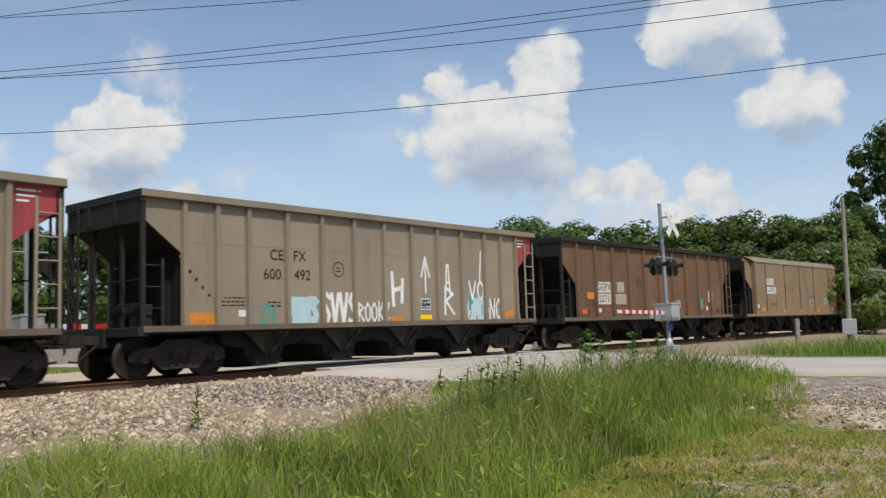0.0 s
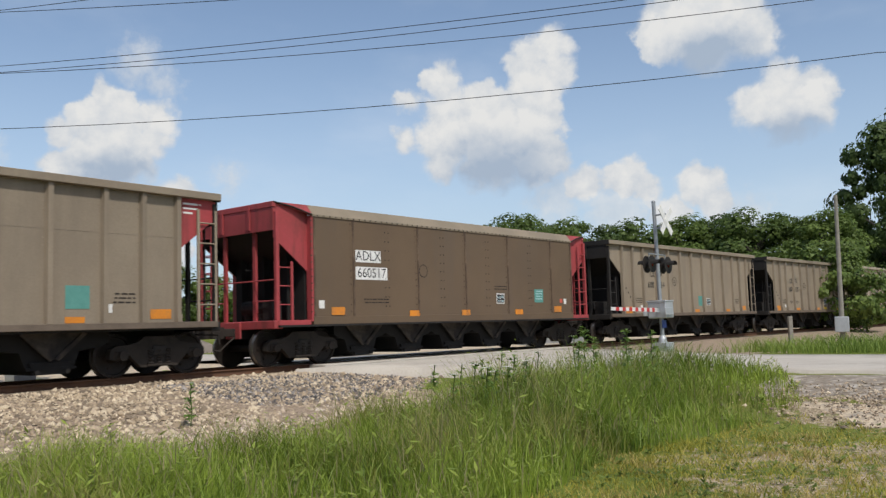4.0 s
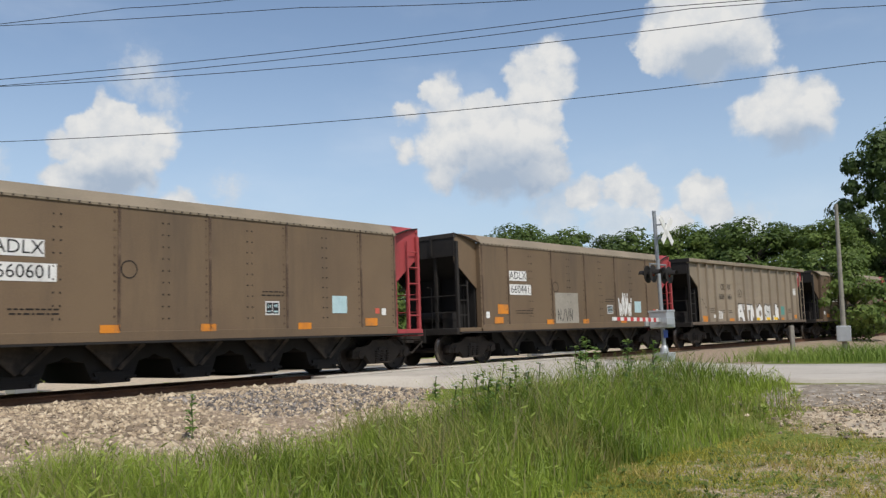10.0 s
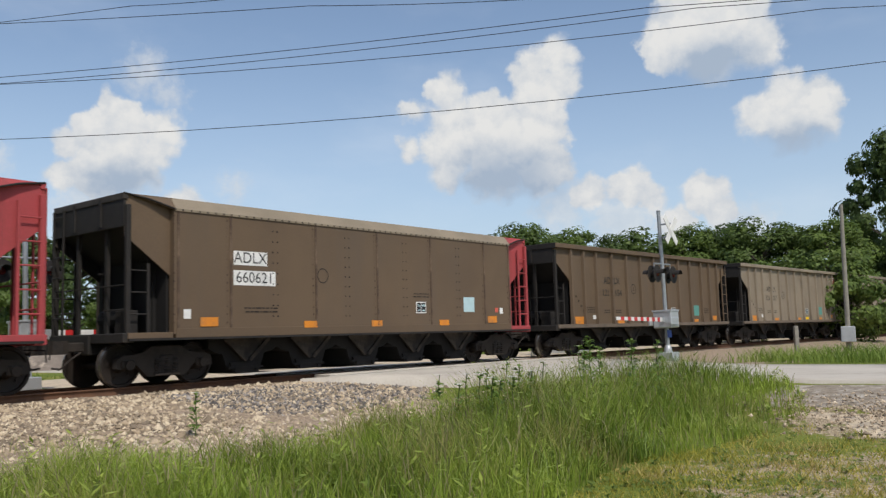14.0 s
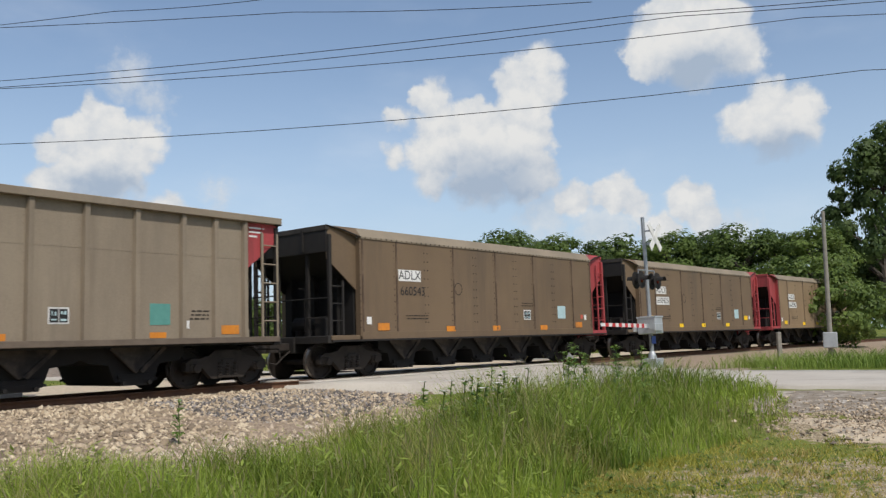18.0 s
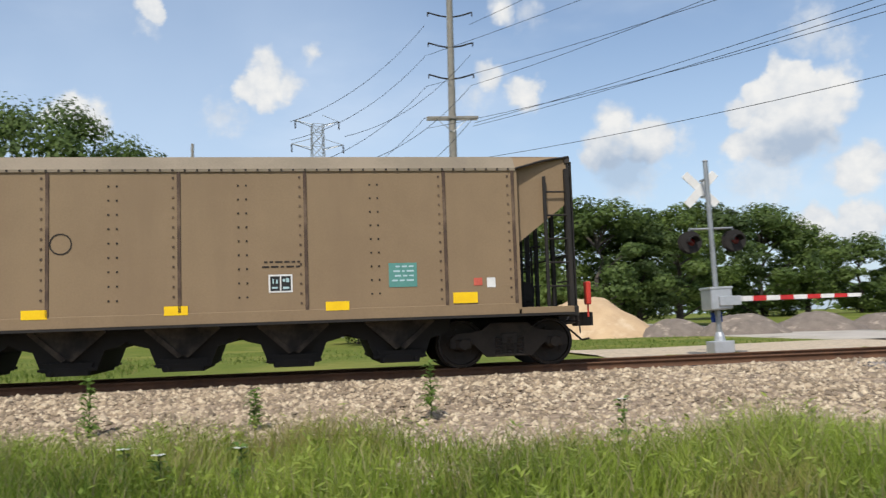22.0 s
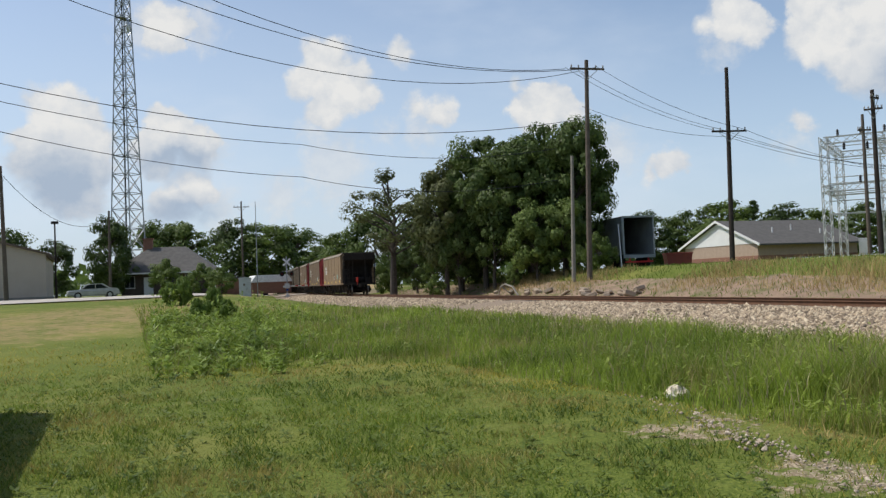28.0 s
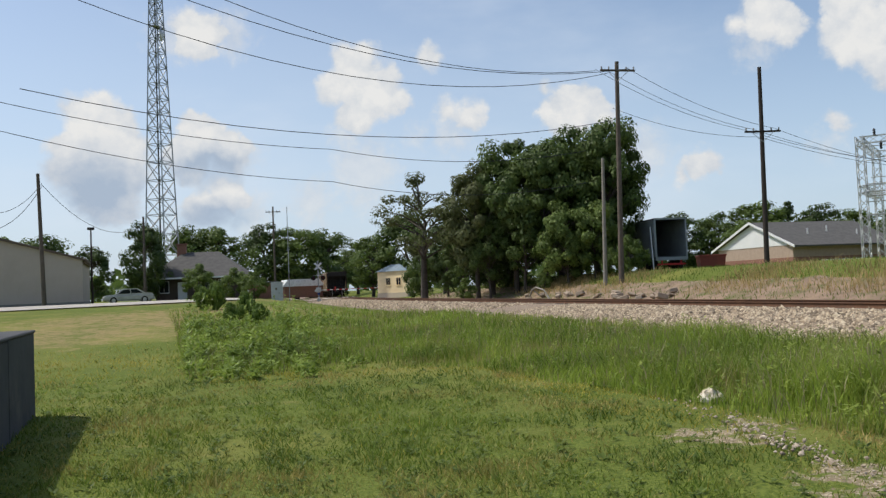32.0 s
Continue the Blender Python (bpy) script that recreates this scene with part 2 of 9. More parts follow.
def leaf_material(name, dark, light, gloss=0.55, dry=None, dry_at=0.56):
    if name in MATS:
        return MATS[name]
    m = bpy.data.materials.new(name)
    m.use_nodes = True
    tr = m.node_tree
    bs = tr.nodes["Principled BSDF"]
    isl = node(tr, "ShaderNodeNewGeometry").outputs["Random Per Island"]
    pos = node(tr, "ShaderNodeTexCoord").outputs["Object"]
    big = node(tr, "ShaderNodeTexNoise", (("Vector", pos), ("Scale", 0.35), ("Detail", 4.0))).outputs["Fac"]
    fac = calc(tr, "ADD", calc(tr, "MULTIPLY", isl, 0.55), remap(tr, big, 0.35, 0.65, 0.0, 0.45), clamp=True)
    col = mixed(tr, fac, (*dark, 1), (*light, 1))
    if dry:
        patch = node(tr, "ShaderNodeTexNoise", (("Vector", pos), ("Scale", 0.55), ("Detail", 5.0), ("Roughness", 0.6))).outputs["Fac"]
        patch = calc(tr, "MULTIPLY_ADD", isl, 0.16, patch)
        col = mixed(tr, remap(tr, patch, dry_at, dry_at + 0.18, 0.0, 0.85), col, (*dry, 1))
    tr.links.new(col, bs.inputs["Base Color"])
    bs.inputs["Roughness"].default_value = gloss
    bs.inputs["Specular IOR Level"].default_value = 0.25
    tl = node(tr, "ShaderNodeBsdfTranslucent", (("Color", col),))
    mx = node(tr, "ShaderNodeMixShader", ((0, 0.38), (1, bs.outputs[0]), (2, tl.outputs[0])))
    tr.links.new(mx.outputs[0], tr.nodes["Material Output"].inputs[0])
    MATS[name] = m
    return m


TAN = material("tan_car_paint", (0.126, 0.085, 0.051), (0.102, 0.069, 0.043), 0.62, 0, 0.5, 0.04, 30, (0.105, 0.076, 0.052), 0.60, 0.14, vary=0.08, streak=True)
MID_TAN = material("mid_tan_car_paint", (0.160, 0.110, 0.065), (0.132, 0.090, 0.055), 0.62, 0, 0.5, 0.04, 30, (0.10, 0.072, 0.048), 0.60, 0.14, vary=0.06, streak=True)
PALE_TAN = material("pale_dusty_tan_paint", (0.248, 0.174, 0.100), (0.212, 0.146, 0.084), 0.66, 0, 0.6, 0.05, 30, (0.21, 0.145, 0.085), 0.58, 0.16, streak=True)
# coal soot plus the shade under and inside the cars, put into the colour
HOPPER = material("sooty_shaded_hopper_steel", (0.014, 0.0125, 0.0115), (0.010, 0.009, 0.0085), 0.8, 0.0, 2.0, 0.1, 40)
GREY_TAN = material("grey_tan_car_paint", (0.255, 0.208, 0.150), (0.21, 0.168, 0.122), 0.62, 0, 0.5, 0.04, 30, (0.17, 0.135, 0.10), 0.60, 0.14, vary=0.1, streak=True)
PALE_GREY_TAN = material("pale_grey_tan_car_paint", (0.335, 0.278, 0.208), (0.28, 0.23, 0.172), 0.62, 0, 0.5, 0.04, 30, (0.21, 0.17, 0.13), 0.62, 0.14, streak=True)
BROWN = material("brown_car_paint", (0.150, 0.086, 0.049), (0.108, 0.062, 0.037), 0.65, 0, 0.7, 0.04, 30, (0.20, 0.10, 0.045), 0.60, 0.12, vary=0.06, streak=True)
GREY = material("grey_car_paint", (0.225, 0.195, 0.155), (0.185, 0.16, 0.128), 0.62, 0, 0.5, 0.04, 30, (0.14, 0.11, 0.09), 0.6, 0.14, streak=True)
REDP = material("faded_red_paint", (0.36, 0.055, 0.06), (0.28, 0.05, 0.05), 0.6, 0, 1.2, 0.04, 30, (0.12, 0.035, 0.03), 0.6, 0.12, streak=True)
BLACK = material("coal_black_steel", (0.023, 0.020, 0.0175), (0.015, 0.013, 0.012), 0.75, 0.0, 2.0, 0.1, 40, (0.034, 0.027, 0.022), 0.62, 0.1)
DUSTY = material("dusty_dark_steel", (0.036, 0.028, 0.022), (0.023, 0.018, 0.0145), 0.8, 0.0, 2.0, 0.1, 40, (0.014, 0.012, 0.011), 0.56, 0.12)
WHEEL = material("wheel_steel", (0.034, 0.026, 0.021), (0.02, 0.016, 0.014), 0.6, 0.4, 3.0, 0.1, 50)
TREAD = material("worn_bright_tread", (0.35, 0.33, 0.31), (0.25, 0.23, 0.2), 0.35, 0.9, 3.0, 0.02, 50)
RUST = material("rusty_rail", (0.13, 0.065, 0.035), (0.085, 0.045, 0.028), 0.85, 0.1, 3.0, 0.15, 50)
WHITE = paint("white_paint", (0.72, 0.71, 0.68))
INK = material("black_lettering", (0.02, 0.02, 0.02), None, 0.6, 0, 3, 0.0)
YELLOW = material("yellow_reflective_tape", (0.85, 0.55, 0.01), (0.78, 0.48, 0.01), 0.4, 0, 4, 0.0)
YPANEL = material("yellow_panel_paint", (0.80, 0.46, 0.015), (0.72, 0.40, 0.02), 0.5, 0, 1, 0.02, 30, (0.4, 0.25, 0.05), 0.72, 0.08)
ORANGE = material("orange_reflective_tape", (0.62, 0.22, 0.02), (0.5, 0.18, 0.03), 0.45, 0, 4, 0.0, 40, (0.3, 0.15, 0.06), 0.6, 0.1)
TEAL = material("teal_sticker", (0.10, 0.27, 0.23), (0.08, 0.23, 0.20), 0.6, 0, 4, 0.0)
PALE = material("pale_blue_sticker", (0.42, 0.56, 0.58), (0.36, 0.5, 0.52), 0.6, 0, 4, 0.0)
BALLAST = material("ballast_stone", (0.34, 0.26, 0.18), (0.17, 0.125, 0.088), 0.95, 0, 14, 0.8, 40, (0.42, 0.35, 0.27), 0.62, 0.1)
WOOD = material("weathered_pole_wood", (0.13, 0.105, 0.085), (0.085, 0.068, 0.055), 0.9, 0, 4, 0.3, 40)
DARKWOOD = material("creosoted_pole_wood", (0.05, 0.038, 0.032), (0.03, 0.025, 0.022), 0.9, 0, 4, 0.3, 40)
PALEWOOD = material("pale_grey_pole", (0.27, 0.25, 0.21), (0.2, 0.185, 0.16), 0.9, 0, 4, 0.3, 40)
GALV = material("galvanised_steel", (0.36, 0.37, 0.375), (0.28, 0.29, 0.295), 0.45, 0.6, 5, 0.05, 40)
SILVER = material("aluminium_paint", (0.5, 0.51, 0.52), (0.42, 0.43, 0.44), 0.4, 0.5, 3, 0.03, 40)
WIRE = material("black_cable", (0.02, 0.022, 0.025), None, 0.6, 0, 3, 0.0)
BARK = material("tree_bark", (0.10, 0.085, 0.07), (0.06, 0.05, 0.042), 0.95, 0, 5, 0.5, 30)


# ---- mesh tools ----
class Shape:
    """Collects points and faces of one mesh."""

    def __init__(self):
        self.v, self.f, self.m = [], [], []

    def add(self, pts, faces, mi=0):
        o = len(self.v)
        self.v += [tuple(p) for p in pts]
        self.f += [tuple(o + i for i in f) for f in faces]
        self.m += [mi] * len(faces)
        return self

    def box(self, x0, y0, z0, x1, y1, z1, b=0.0, at=None, mi=0):
        """A box, with its edges cut by b where that is given."""
        if b:
            pts, cx, cy, cz = [], (x0, x1), (y0, y1), (z0, z1)
            for ix in (0, 1):
                for iy in (0, 1):
                    for iz in (0, 1):
                        sx, sy, sz = (b, -b)[ix], (b, -b)[iy], (b, -b)[iz]
                        x, y, z = cx[ix], cy[iy], cz[iz]
                        pts += [(x, y + sy, z + sz), (x + sx, y, z + sz), (x + sx, y + sy, z)]
            i = lambda a, c, d, k: (a * 4 + c * 2 + d) * 3 + k
            faces = []
            for a in (0, 1):
                q = [i(a, 0, 0, 0), i(a, 0, 1, 0), i(a, 1, 1, 0), i(a, 1, 0, 0)]
                faces.append(q if a == 0 else q[::-1])
                q = [i(0, a, 0, 1), i(1, a, 0, 1), i(1, a, 1, 1), i(0, a, 1, 1)]
                faces.append(q if a == 0 else q[::-1])
                q = [i(0, 0, a, 2), i(0, 1, a, 2), i(1, 1, a, 2), i(1, 0, a, 2)]
                faces.append(q if a == 0 else q[::-1])
            for a in (0, 1):
                for c in (0, 1):
                    faces.append([i(a, c, 0, 0), i(a, c, 1, 0), i(a, c, 1, 1), i(a, c, 0, 1)])
                    faces.append([i(a, 0, c, 0), i(a, 1, c, 0), i(a, 1, c, 2), i(a, 0, c, 2)])
                    faces.append([i(0, a, c, 1), i(1, a, c, 1), i(1, a, c, 2), i(0, a, c, 2)])
                    for d in (0, 1):
                        faces.append([i(a, c, d, 0), i(a, c, d, 1), i(a, c, d, 2)])
        else:
            pts = [(x, y, z) for x in (x0, x1) for y in (y0, y1) for z in (z0, z1)]
            faces = [(0, 1, 3, 2), (4, 6, 7, 5), (0, 4, 5, 1), (2, 3, 7, 6), (0, 2, 6, 4), (1, 5, 7, 3)]
        if at is not None:
            pts = [at @ Vector(p) for p in pts]
        return self.add(pts, faces, mi)

    def tube(self, p0, p1, r0, r1=None, n=8, caps=True, mi=0):
        p0, p1 = Vector(p0), Vector(p1)
        r1 = r0 if r1 is None else r1
        d = (p1 - p0).normalized()
        u = d.orthogonal().normalized()
        w = d.cross(u)
        pts = []
        for p, r in ((p0, r0), (p1, r1)):
            pts += [p + (u * math.cos(2 * math.pi * k / n) + w * math.sin(2 * math.pi * k / n)) * r for k in range(n)]
        faces = [(k, (k + 1) % n, n + (k + 1) % n, n + k) for k in range(n)]
        if caps:
            faces += [tuple(range(n))[::-1], tuple(range(n, 2 * n))]
        return self.add(pts, faces, mi)

    def path(self, pts, r, n=6, mi=0):
        for a, b in zip(pts[:-1], pts[1:]):
            self.tube(a, b, r, r, n, True, mi)
        return self

    def prism(self, outline, a, b, axis="y", mi=0):
        """An outline in two axes, drawn out along the third from a to b."""
        n = len(outline)
        put = {"y": lambda p, q: (p[0], q, p[1]), "x": lambda p, q: (q, p[0], p[1]), "z": lambda p, q: (p[0], p[1], q)}[axis]
        pts = [put(p, a) for p in outline] + [put(p, b) for p in outline]
        faces = [tuple(range(n)), tuple(range(2 * n - 1, n - 1, -1))] + [(k, k + n, (k + 1) % n + n, (k + 1) % n) for k in range(n)]
        return self.add(pts, faces, mi)

    def turned(self, profile, n=16, at=None, mi=0, caps=True):
        """A profile of (radius, height) turned about z."""
        pts = []
        for r, z in profile:
            pts += [(r * math.cos(2 * math.pi * k / n), r * math.sin(2 * math.pi * k / n), z) for k in range(n)]
        faces = []
        for j in range(len(profile) - 1):
            faces += [(j * n + k, j * n + (k + 1) % n, (j + 1) * n + (k + 1) % n, (j + 1) * n + k) for k in range(n)]
        if caps:
            faces += [tuple(range(n))[::-1], tuple(range((len(profile) - 1) * n, len(profile) * n))]
        if at is not None:
            pts = [at @ Vector(p) for p in pts]
        return self.add(pts, faces, mi)

    def mesh(self, name, *mats, smooth=False):
        me = bpy.data.meshes.new(name)
        me.from_pydata(self.v, [], self.f)
        for m in mats:
            me.materials.append(m)
        if len(mats) > 1:
            me.polygons.foreach_set("material_index", self.m)
        bm = bmesh.new()
        bm.from_mesh(me)
        bmesh.ops.recalc_face_normals(bm, faces=bm.faces)
        bm.to_mesh(me)
        bm.free()
        if smooth:
            me.polygons.foreach_set("use_smooth", [True] * len(me.polygons))
        me.update()
        return me


def part(name, shape, mat, parent, label="", m=None, smooth=False):
    """One mesh object under a thing or a part."""
    me = shape if isinstance(shape, bpy.types.Mesh) else shape.mesh(name, *(mat if isinstance(mat, tuple) else (mat,)), smooth=smooth)
    ob = new(name, me)
    ob.parent = parent
    if m is not None:
        ob.matrix_basis = m
    if label:
        ob["label"] = label
    return ob


def thing(name, label, category, m=None, group="", kind=""):
    ob = new(name)
    ob.empty_display_size = 0.2
    if m is not None:
        ob.matrix_basis = m
    return tagged(ob, label, category, group, kind)


def fast_mesh(name, verts, faces, mat, smooth=False):
    """A mesh from arrays of points and of triangles or quads."""
    me = bpy.data.meshes.new(name)
    n, k = faces.shape
    me.vertices.add(len(verts))
    me.vertices.foreach_set("co", np.ascontiguousarray(verts, dtype=np.float32).ravel())
    me.loops.add(n * k)
    me.loops.foreach_set("vertex_index", np.ascontiguousarray(faces, dtype=np.int32).ravel())
    me.polygons.add(n)
    me.polygons.foreach_set("loop_start", np.arange(0, n * k, k, dtype=np.int32))
    me.materials.append(mat)
    me.update(calc_edges=True)
    if smooth:
        me.polygons.foreach_set("use_smooth", [True] * n)
    return me


def text_mesh(body, size, mat, depth=0.0):
    cu = bpy.data.curves.new("lettering", "FONT")
    cu.body, cu.size, cu.extrude = body, size, depth
    cu.align_x, cu.align_y = "CENTER", "CENTER"
    cu.resolution_u = 3
    ob = bpy.data.objects.new("lettering", cu)
    me = bpy.data.meshes.new_from_object(ob)
    me.name = "lettering"
    me.materials.clear()
    me.materials.append(mat)
    bpy.data.objects.remove(ob)
    return me


# ---- the railway line: a gentle curve ----
RAIL_Z = 0.705
BENDS_AT = (-70.0, -35.0, 0.0, 40.0, 80.0, 125.0)
BENDS = (0.00058, 0.00104, 0.00337, -0.00023, -0.0019, -0.0003)
LINE_S = np.arange(-420, 520, 0.5)
_turn = np.cumsum(np.interp(LINE_S, BENDS_AT, BENDS)) * 0.5
_i0 = int(np.argmin(abs(LINE_S)))
LINE_H = _turn - _turn[_i0] + 4.06718
_lx, _ly = np.cumsum(np.cos(LINE_H)) * 0.5, np.cumsum(np.sin(LINE_H)) * 0.5
LINE_X = _lx - _lx[_i0] - math.sin(radians(55)) * 17.191
LINE_Y = _ly - _ly[_i0] + math.cos(radians(55)) * 17.191


def on_line(s, side=0.0):
    """Place and heading on the line at s; side is metres towards the road's camera side."""
    x, y, h = (float(np.interp(s, LINE_S, a)) for a in (LINE_X, LINE_Y, LINE_H))
    return x - math.sin(h) * side, y + math.cos(h) * side, h


_cs, _cx, _cy, _ch = LINE_S[::4], LINE_X[::4], LINE_Y[::4], LINE_H[::4]


def line_coords(x, y):
    """Arrays: s along the line and the offset to its near side."""
    x, y = np.atleast_1d(np.asarray(x, float)), np.atleast_1d(np.asarray(y, float))
    s, d = np.empty(x.shape), np.empty(x.shape)
    for a in range(0, len(x), 4000):
        q = slice(a, a + 4000)
        dx, dy = x[q, None] - _cx, y[q, None] - _cy
        i = np.argmin(dx * dx + dy * dy, 1)
        r = np.arange(len(i))
        s[q] = _cs[i] + dx[r, i] * np.cos(_ch[i]) + dy[r, i] * np.sin(_ch[i])
        d[q] = -dx[r, i] * np.sin(_ch[i]) + dy[r, i] * np.cos(_ch[i])
    return s, d


def ease(x, a, b):
    t = np.clip((x - a) / (b - a), 0, 1)
    return t * t * (3 - 2 * t)


def ground_z(x, y):
    """Height of the ground: a shallow hollow near the eye, level with the line further off, a bank beyond it."""
    x, y = np.atleast_1d(np.asarray(x, float)), np.atleast_1d(np.asarray(y, float))
    s, d = line_coords(x, y)
    r = np.hypot(x, y)
    az = np.degrees(np.arctan2(-x, y))
    near = 0.42 * ease(r, 14, 34) + 0.98 * ease(r, 30, 62) * ease(az % 360, 118, 142) * (1 - ease(az % 360, 190, 215)) * ease(d, 4, 16)
    near = near * (1 - ease(d, 10, 4)) + 0.22 * ease(d, 10, 4)
    cross = (1 - ease(abs(s + 23.6), 5.0, 10.0)) * ease(d, 1.5, 4)
    near = near * (1 - cross) + 0.40 * cross
    bank = 0.42 + 1.68 * ease(-d, 4.4, 12.5) * ease(s, 8, 34) * (1 - 0.6 * ease(s, 72, 105)) + 0.7 * ease(-d, 30, 70) * (1 - ease(s, 8, 34))
    far = bank * ease(-d, 4, 6) + 0.22 * (1 - ease(-d, 4, 6))
    z = np.where(d > 0, near, far)
    return z


def gz(x, y):
    return float(ground_z(x, y)[0])


def at(az, d):
    """A place by its bearing from the eye (degrees, left of +y) and distance."""
    return -math.sin(radians(az)) * d, math.cos(radians(az)) * d


def spot(az, d, turn=0.0, sink=0.0):
    x, y = at(az, d)
    return pose(x, y, gz(x, y) - sink, 0, 0, turn)

# ---- ground, line and roads ----
def place_mask(tr, pos, x, y, r, soft, stretch=(1, 1)):
    d = node(tr, "ShaderNodeVectorMath", ((0, pos), (1, (x, y, 0))), operation="SUBTRACT").outputs[0]
    d = node(tr, "ShaderNodeVectorMath", ((0, d), (1, (stretch[0], stretch[1], 0))), operation="MULTIPLY").outputs[0]
    return remap(tr, node(tr, "ShaderNodeVectorMath", ((0, d),), operation="LENGTH").outputs["Value"], r, r - soft)


def ground_material():
    m = bpy.data.materials.new("mown_grass_ground")
    m.use_nodes = True
    tr = m.node_tree
    bs = tr.nodes["Principled BSDF"]
    pos = node(tr, "ShaderNodeTexCoord").outputs["Object"]
    big = node(tr, "ShaderNodeTexNoise", (("Vector", pos), ("Scale", 0.22), ("Detail", 6.0), ("Roughness", 0.6))).outputs["Fac"]
    mid = node(tr, "ShaderNodeTexNoise", (("Vector", pos), ("Scale", 1.3), ("Detail", 6.0), ("Roughness", 0.65))).outputs["Fac"]
    fin = node(tr, "ShaderNodeTexNoise", (("Vector", pos), ("Scale", 26.0), ("Detail", 4.0))).outputs["Fac"]
    g = mixed(tr, remap(tr, fin, 0.3, 0.7), (0.075, 0.105, 0.018, 1), (0.155, 0.185, 0.036, 1))
    g = mixed(tr, remap(tr, big, 0.45, 0.7), g, (0.20, 0.20, 0.05, 1))
    g = mixed(tr, remap(tr, mid, 0.56, 0.74, 0, 0.7), g, (0.26, 0.225, 0.08, 1))
    # worn, stony and straw-dry places
    stony = mixed(tr, remap(tr, node(tr, "ShaderNodeTexVoronoi", (("Vector", pos), ("Scale", 22.0))).outputs["Distance"], 0.15, 0.6), (0.48, 0.40, 0.28, 1), (0.25, 0.195, 0.125, 1))
    wear = None
    for x, y, r, soft, st in ((-8.6, -3.4, 1.9, 1.8, (0.8, 1.2)), (-6.9, -1.7, 1.7, 1.6, (1, 1)), (7.6, 13.2, 3.6, 1.5, (1, 1)), (8.8, 10.6, 3.0, 2.6, (1, 1)), (4.6, 8.8, 4.0, 2.4, (1, 1))):
        k = place_mask(tr, pos, x, y, r, soft, st)
        wear = k if wear is None else calc(tr, "MAXIMUM", wear, k)
    speck = node(tr, "ShaderNodeTexNoise", (("Vector", pos), ("Scale", 5.0), ("Detail", 5.0), ("Roughness", 0.7))).outputs["Fac"]
    wear = remap(tr, calc(tr, "MULTIPLY_ADD", calc(tr, "ADD", mid, speck), 1.2, calc(tr, "MULTIPLY_ADD", wear, 0.7, -1.75)), 0.0, 0.2)
    g = mixed(tr, wear, g, stony)
    dry = None
    for x, y, r, soft, st in ((-22.0, -34.0, 15.0, 11.0, (1, 1)), (-13.0, -30.0, 12.0, 9.0, (1, 1)), (-33.0, -52.0, 14.0, 8.0, (1, 1))):
        k = place_mask(tr, pos, x, y, r, soft, st)
        dry = k if dry is None else calc(tr, "MAXIMUM", dry, k)
    dry = remap(tr, calc(tr, "MULTIPLY_ADD", calc(tr, "ADD", mid, speck), 1.3, calc(tr, "MULTIPLY_ADD", dry, 0.8, -1.86)), 0.0, 0.35, 0, 0.7)
    g = mixed(tr, dry, g, (0.33, 0.23, 0.12, 1))
    tr.links.new(g, bs.inputs["Base Color"])
    bs.inputs["Roughness"].default_value = 0.95
    bs.inputs["Specular IOR Level"].default_value = 0.1
    b = node(tr, "ShaderNodeBump", (("Height", calc(tr, "ADD", fin, mid)), ("Strength", 0.5), ("Distance", 0.05)))
    tr.links.new(b.outputs[0], bs.inputs["Normal"])
    return m


def build_ground():
    rings = np.concatenate([np.arange(0.5, 60, 1.0), np.geomspace(61, 4500, 60)])
    na = 288
    az = np.arange(na) * 2 * math.pi / na
    X, Y = (rings[:, None] * np.cos(az)).ravel(), (rings[:, None] * np.sin(az)).ravel()
    X, Y = np.append(X, 0.0), np.append(Y, 0.0)
    Z = ground_z(X, Y)
    rnd = np.random.RandomState(3)
    Z = Z + rnd.normal(0, 0.012, len(Z)) * (np.hypot(X, Y) < 40) * (np.hypot(X, Y) > 5)
    i = np.arange(len(rings) - 1)[:, None] * na
    k = np.arange(na)[None, :]
    quads = np.stack([i + k, i + (k + 1) % na, i + na + (k + 1) % na, i + na + k], -1).reshape(-1, 4)
    me = fast_mesh("ground", np.stack([X, Y, Z], 1), quads, ground_material(), smooth=True)
    tagged(new("ground", me), "mown green grass with stony and straw-dry patches", "ground", kind="structure")
    cap = Shape()
    cap.add([(X[j], Y[j], Z[j] + 0.0) for j in range(0, na, 8)], [tuple(range(na // 8))])
    part("ground_patch", cap, me.materials[0], scene.objects["ground"])


def strip(name, rows, mat):
    """A sheet through rows of points, each row across the way."""
    n = len(rows[0])
    v = np.array([p for r in rows for p in r])
    i = np.arange(len(rows) - 1)[:, None] * n
    k = np.arange(n - 1)[None, :]
    return fast_mesh(name, v, np.stack([i + k, i + k + 1, i + n + k + 1, i + n + k], -1).reshape(-1, 4), mat, smooth=True)


